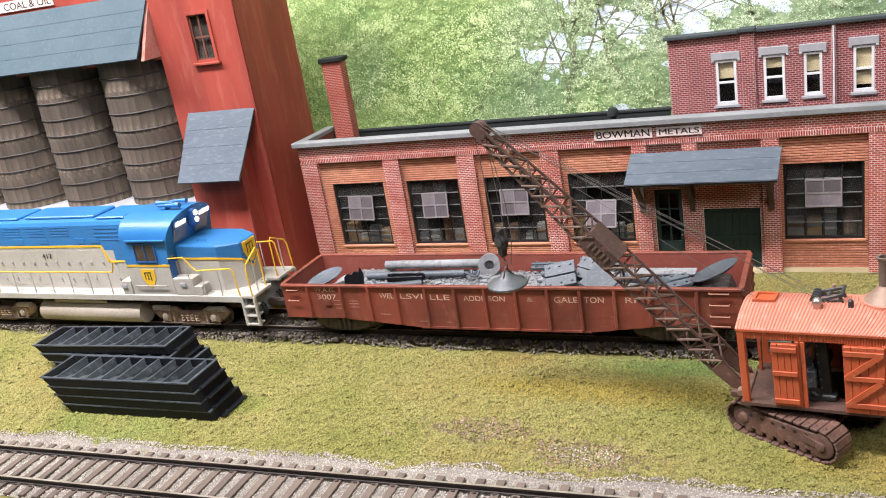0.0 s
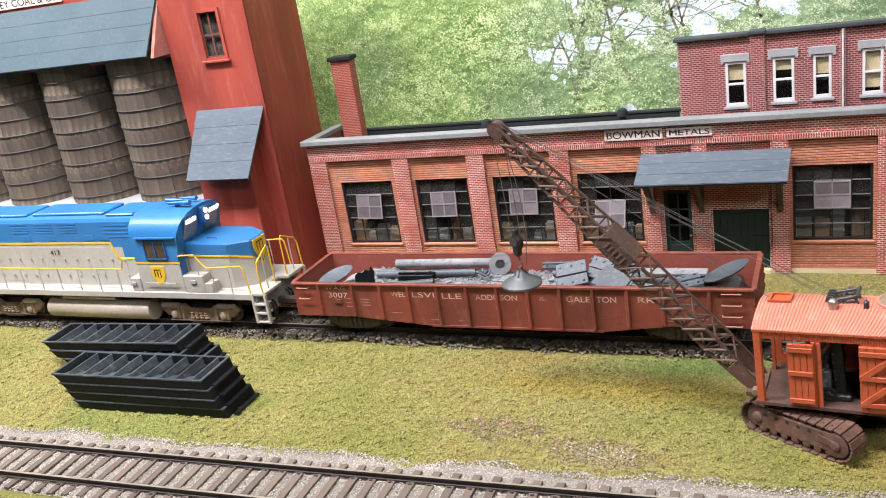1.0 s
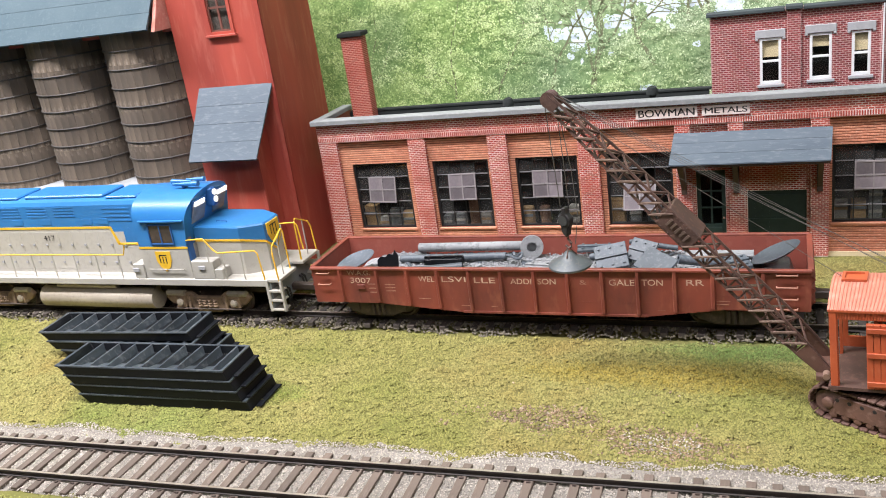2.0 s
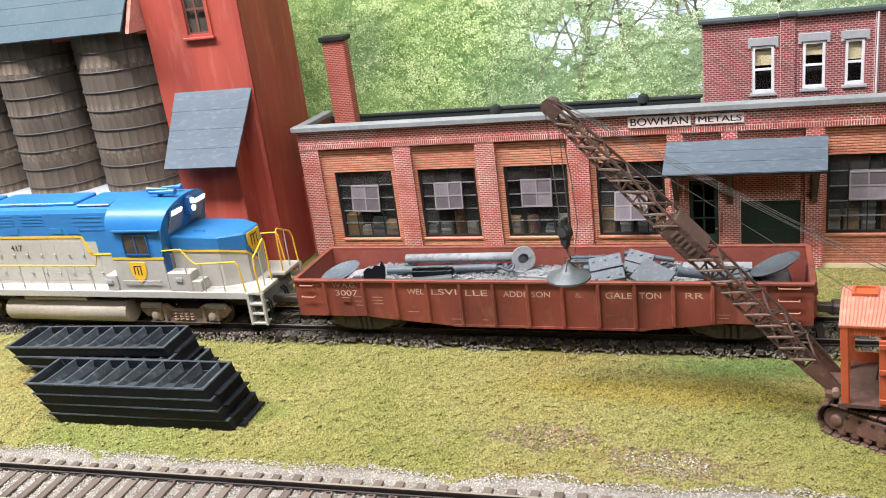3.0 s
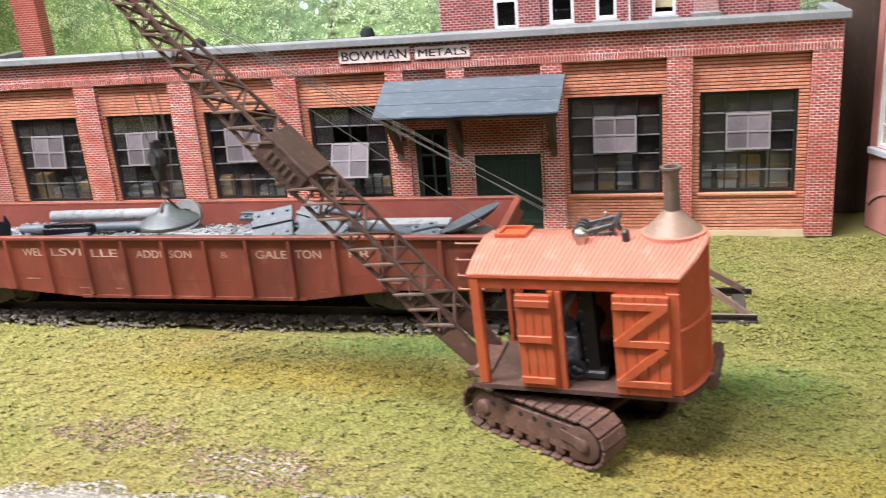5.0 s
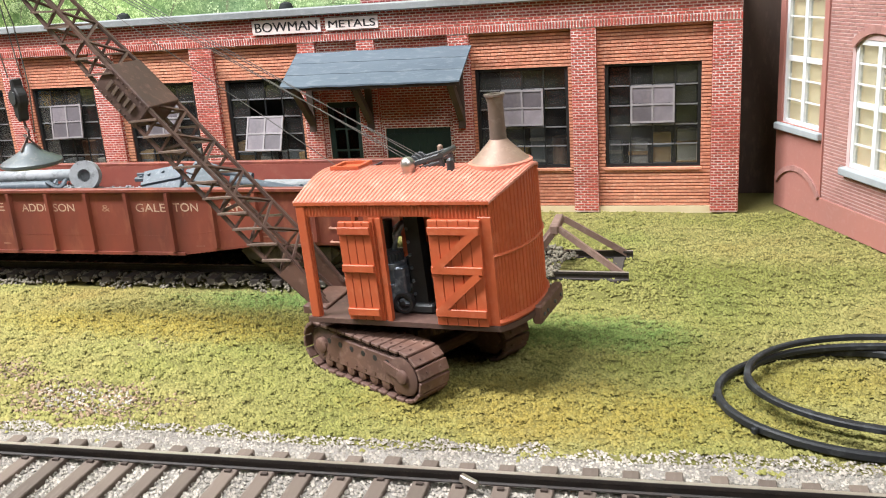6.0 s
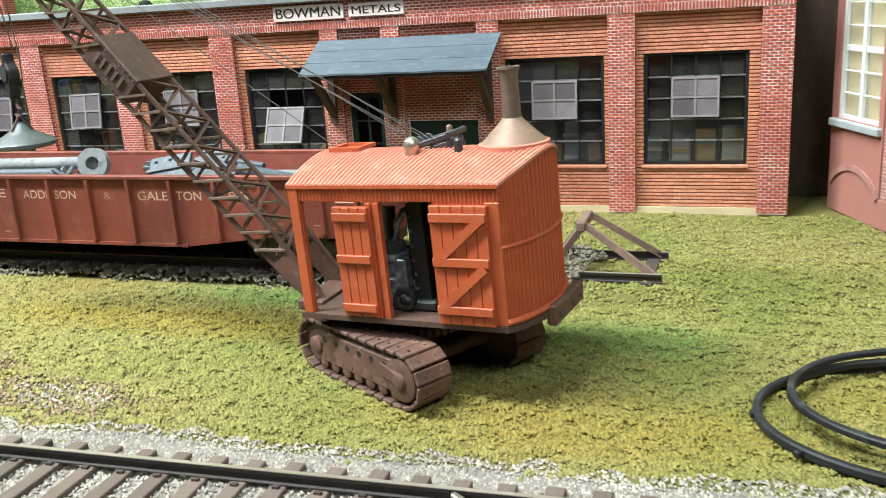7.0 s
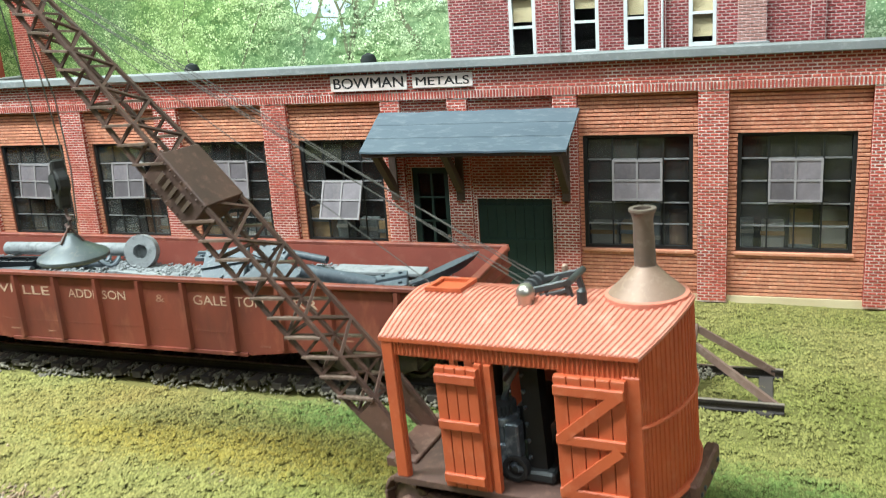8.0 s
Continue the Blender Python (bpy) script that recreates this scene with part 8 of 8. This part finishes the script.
# ---- loose things on the grass ----
def tray_casting(length, width, height, ribs):
    """A black moulded tray: rim, sloping walls and cross ribs."""
    t = thing("plastic_tray", "black moulded plastic tray with cross ribs, stacked on the grass", "tray", (0, 0, 0), group="stacked trays")
    L, W, H = length / 2, width / 2, height
    bm = bmesh.new()
    R = L - 2.2           # the far end slopes outwards below the rim
    outer_t = [(-L, -W, H), (R, -W, H), (R, W, H), (-L, W, H)]
    outer_b = [(-L + 3.4, -W + 0.35, 0), (L - 0.8, -W + 0.35, 0), (L - 0.8, W - 0.35, 0), (-L + 3.4, W - 0.35, 0)]
    inner_t = [(-L + 1.0, -W + 0.8, H), (R - 1.0, -W + 0.8, H), (R - 1.0, W - 0.8, H), (-L + 1.0, W - 0.8, H)]
    inner_b = [(-L + 3.0, -W + 2.0, H - 2.0), (R - 1.6, -W + 2.0, H - 2.0), (R - 1.6, W - 1.4, H - 3.2), (-L + 3.0, W - 1.4, H - 3.2)]
    rings = [[bm.verts.new(p) for p in ring] for ring in (outer_b, outer_t, inner_t, inner_b)]
    bm.faces.new(rings[0][::-1])
    for a, b in zip(rings, rings[1:]):
        for i in range(4):
            j = (i + 1) % 4
            bm.faces.new((a[i], a[j], b[j], b[i]))
    bm.faces.new(rings[3])
    soften(bm, 0.2)
    part("shell", bm, BLACK_PLASTIC, t)
    # curved floor whose bluish colour stands for sheen
    bm = bmesh.new()
    steps = 6
    rows = []
    for k in range(steps + 1):
        f = k / steps
        rows.append([bm.verts.new((x, -W + 1.2 + (2 * W - 4.4) * f, H - 1.2 - 2.0 * math.sin(f * math.pi / 2))) for x in (-L + 2.4, R - 1.2)])
    for p, q in zip(rows, rows[1:]):
        bm.faces.new((p[0], p[1], q[1], q[0]))
    part("bay_floor", bm, WORN_SHEEN_BLACK, t, "blue-black bay floor with sheen put into its colour", smooth=True)
    for i in range(ribs):
        x = -L + 7.4 + i * (length - 14.6) / (ribs - 1)
        bm = prism(bmesh.new(), [(-W + 0.9, H - 0.1), (W - 0.9, H - 0.1), (W - 2.6, H - 3.4), (-W + 2.6, H - 3.4)], "x", x - 0.35, x + 0.35)
        for v in bm.verts:
            v.co.x += 1.6 * (H - v.co.z) / 3.4
        part("rib", bm, WORN_SHEEN_BLACK, t)
    part("end_lip", soften(box(bmesh.new(), L - 0.6, -W + 3.0, 0.2, L + 1.7, W - 1.0, 0.9), 0.2), BLACK_PLASTIC, t)
    part("rim", wall_panel(bmesh.new(), -L - 0.15, R + 0.15, -W - 0.15, W + 0.15, -H - 0.04, -H + 0.5, [(-L + 1.0, R - 1.0, -W + 0.8, W - 0.8)]), WORN_SHEEN_BLACK, t, "worn shiny rim", m=mm_pose(0, 0, 0, -90, 0, 0))
    return t


def tray_stacks():
    first = tray_casting(75.0, 19.5, 4.1, 9)
    first.matrix_basis = mm_pose(-252.6, 207.8, 12.45, 0.0, 0.0, 2.0)
    copy_thing(first, mm_pose(-250.6, 208.2, 8.3, 0, 0, 1.8))
    copy_thing(first, mm_pose(-249.2, 208.6, 4.15, 0, 0, 1.4))
    copy_thing(first, mm_pose(-246.8, 209.2, 0.0, 0, 0, 2.0))
    copy_thing(first, mm_pose(-294.0, 242.0, 8.3, 0, 0, 3.8))
    copy_thing(first, mm_pose(-291.0, 241.0, 4.15, 0, 0, 2.0))
    copy_thing(first, mm_pose(-284.6, 240.6, 0.0, 0, 0, 1.0))


tray_stacks()


def strip_loop(cx, cy, rx, ry, z, tilt, w, h):
    """A closed loop of moulded rubber with a soft rectangular section."""
    bm = bmesh.new()
    n = 84
    rings = []
    for k in range(n):
        t = 2 * math.pi * k / n
        c, sn = math.cos(t), math.sin(t)
        wob = 0.35 * math.sin(3 * t + rx)
        ring = []
        for u, v in ((-1, -0.6), (-0.6, -1), (0.6, -1), (1, -0.6), (1, 0.6), (0.6, 1), (-0.6, 1), (-1, 0.6)):
            ring.append(bm.verts.new((cx + (rx + wob + u * w) * c, cy + (ry + wob + u * w) * sn, z + tilt * c + 0.25 * math.sin(2 * t) + v * h)))
        rings.append(ring)
    for k in range(n):
        p, q = rings[k], rings[(k + 1) % n]
        for i in range(8):
            j = (i + 1) % 8
            bm.faces.new((p[i], q[i], q[j], p[j]))
    return bm


def rubber_hose():
    h = thing("rubber_ring", "coil of black rubber strip lying on the grass", "rubber ring", (0, 0, 0))
    low = part("lower_loop", strip_loop(80.4, 216.8, 23.4, 20.3, 0.9, 0.1, 0.66, 0.78), RUBBER, h, smooth=True)
    part("middle_loop", strip_loop(87.0, 219.7, 25.0, 17.3, 2.6, 0.3, 0.62, 0.6), RUBBER, h, smooth=True)
    part("upper_loop", strip_loop(88.0, 218.1, 26.5, 19.4, 4.3, 0.4, 0.60, 0.56), RUBBER, h, "dusty grey top loop", smooth=True)
    for t in (radians(187), radians(222)):
        part("moulding_nub", soften(box(bmesh.new(), -0.5, -0.5, -0.6, 0.5, 0.5, 0.6), 0.2), RUBBER, low, m=mm_pose(80.4 + 24.4 * math.cos(t), 216.8 + 21.3 * math.sin(t), 1.0, 0, 0, math.degrees(t)))


rubber_hose()


def rail_joiner():
    solo("rail_joiner", soften(box(bmesh.new(), -1.6, -0.5, -0.7, 1.6, 0.5, 0.7), 0.2), CHROME, "bright metal joiner beside the near rail", "rail joiner", mm_pose(18.6, near_line(18.6) + 7.0, 2.2, 0, 12, -20))


rail_joiner()


# ---- the printed woodland on the back wall ----
def mural():
    y = 431.0
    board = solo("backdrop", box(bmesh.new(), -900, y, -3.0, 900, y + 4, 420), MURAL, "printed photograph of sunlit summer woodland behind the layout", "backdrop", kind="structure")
    rng = np.random.default_rng(14)

    def gap(x, z):
        """Pale sky that shows between the crowns."""
        n1 = noise.noise(Vector((x * 0.022, z * 0.03, 4.0))) + 0.5 * noise.noise(Vector((x * 0.07, z * 0.08, 2.0))) + 0.35 * noise.noise(Vector((x * 0.2, z * 0.2, 6.0)))
        inside = math.exp(-((x + 85) / 85) ** 2 - ((z - 116) / 26) ** 2)
        return n1 * 0.75 + 0.72 * inside - 0.48
    def flakes(name, spots, sizes, flat, material, level, seed):
        """Small pointed flakes of print: spots are (x, z) on the board."""
        r = np.random.default_rng(seed)
        n = len(spots)
        a = r.random(n) * 6.28
        k = flat * (0.7 + 0.6 * r.random(n))
        corners = np.array([(1, 0), (0.35, 1), (-0.5, 0.8), (-1, 0), (-0.3, -1), (0.55, -0.75)])
        px = corners[None, :, 0] * sizes[:, None]
        pz = corners[None, :, 1] * (sizes * k)[:, None]
        X = px * np.cos(a)[:, None] - pz * np.sin(a)[:, None] + spots[:, 0:1]
        Z = px * np.sin(a)[:, None] + pz * np.cos(a)[:, None] + spots[:, 1:2]
        Y = np.repeat((y - level - 0.10 * r.permutation(n) / n)[:, None], 6, 1)
        v = np.stack([X, Y, Z], -1).reshape(-1, 3) * MM
        me = bpy.data.meshes.new(name)
        me.vertices.add(6 * n)
        me.vertices.foreach_set("co", v.reshape(-1).astype(np.float32))
        me.loops.add(6 * n)
        me.loops.foreach_set("vertex_index", np.arange(6 * n, dtype=np.int32))
        me.polygons.add(n)
        me.polygons.foreach_set("loop_start", np.arange(0, 6 * n, 6, dtype=np.int32))
        me.update(calc_edges=True)
        me.materials.append(material)
        part(name, me, None, board)["kind"] = "stuff"
    # sky that shows between the crowns
    sky = np.array([(x, z) for x, z in zip(rng.uniform(-345, 130, 60000), rng.uniform(40, 172, 60000)) if gap(x, z) > -0.02 and x > -200][:7000])
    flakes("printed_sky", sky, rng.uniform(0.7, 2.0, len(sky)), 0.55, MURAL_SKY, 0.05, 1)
    # leaves in sprays, light on their upper side and deep below
    tones = [([], []) for _ in range(LEAF_TONES)]
    for x, z, u in zip(rng.uniform(-345, 130, 8200), rng.uniform(40, 172, 8200), rng.random(8200)):
        open_ = gap(x, z)
        if u > 0.30 + 0.70 * min(1, max(0, 0.55 - 3.0 * open_)):
            continue
        crown = noise.noise(Vector((x * 0.028, z * 0.034, 11.0))) + 0.7 * noise.noise(Vector((x * 0.085, z * 0.10, 12.0))) + 0.35 * noise.noise(Vector((x * 0.22, z * 0.26, 13.0)))
        wide, lean = rng.uniform(2.2, 5.2), rng.uniform(-0.35, 0.35)
        for _ in range(26 if open_ < -0.1 else 10):
            du, dv = rng.normal(0, 0.5), rng.normal(0, 0.36)
            tone = 0.53 + 0.50 * crown + 0.19 * dv / 0.36 + 0.17 * rng.normal()
            k = int(min(LEAF_TONES - 1, max(0, round(tone * (LEAF_TONES - 1)))))
            tones[k][0].append((x + wide * du, z + wide * (dv + lean * du)))
            tones[k][1].append(0.24 + 0.46 * rng.random() ** 2)
    for k, (spots, sizes) in enumerate(tones):
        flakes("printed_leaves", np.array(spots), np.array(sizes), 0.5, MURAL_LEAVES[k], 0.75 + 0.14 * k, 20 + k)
    # branches between the leaves
    bm = bmesh.new()
    rr = random.Random(3)

    def limb(x, z, a, w, n, lay=0.2):
        for _ in range(n):
            b = a + rr.uniform(-0.28, 0.28)
            L = rr.uniform(5, 9)
            x1, z1 = x + L * math.cos(b), z + L * math.sin(b)
            s, c_ = -math.sin(b) * w, math.cos(b) * w
            vs = [bm.verts.new(p) for p in ((x - s, y - lay, z - c_), (x1 - s * 0.85, y - lay, z1 - c_ * 0.85), (x1 + s * 0.85, y - lay, z1 + c_ * 0.85), (x + s, y - lay, z + c_))]
            bm.faces.new(vs)
            if w > 0.3 and rr.random() < 0.6:
                limb(x1, z1, b + rr.choice((-1, 1)) * rr.uniform(0.4, 0.9), w * 0.55, n - 2 if n > 3 else 2, lay)
            x, z, a, w = x1, z1, b, w * 0.87
    for x, z, a, w, n in ((-128, 60, 1.5, 1.6, 10), (-96, 70, 1.75, 1.3, 8), (-150, 60, 1.4, 0.9, 9), (-60, 80, 2.2, 1.1, 9), (-205, 55, 1.6, 0.6, 8), (-262, 55, 1.5, 0.6, 8), (-30, 90, 2.0, 0.9, 8), (-180, 55, 1.7, 0.5, 7)):
        limb(x, z, a, w, n)
    for x, z, a, w, n in ((-79, 92, 1.62, 0.75, 9), (-78, 104, 0.75, 0.6, 8), (-80, 112, 2.3, 0.5, 7), (-79, 120, 0.5, 0.45, 7), (-104, 108, 1.9, 0.55, 6), (-122, 112, 1.3, 0.5, 5)):
        limb(x, z, a, w, n, 1.1)
    part("printed_branches", bm, MURAL_BARK, board)


mural()

# ---- single bricks and fine cover last ----
def pier_bricks():
    """Bricks one by one on the piers beside the loading door, sharing a mesh for each length."""
    rough = surface("brick_red_single", (0.39, 0.066, 0.044), (0.29, 0.046, 0.033), (0.48, 0.17, 0.12), scale=35, grain=900, rough=0.8, each=0.22, bump=0.00008, dirt=0.5)
    made = {}
    rng = random.Random(5)
    for pil, bricks in PIERS:
        for l, r, a, b in bricks:
            w, h = round(r - l - 0.32, 2), round(b - a - 0.32, 3)
            if (w, h) not in made:
                made[w, h] = mesh_of("brick", soften(box(bmesh.new(), 0, 0, 0, w, 0.3, h), 0.04), rough)
            part("brick", made[w, h], None, pil, m=mm_pose(l + 0.16, 346.4 - 0.13 * (0.75 + 0.5 * rng.random()), a + 0.16))


pier_bricks()
ground_cover()
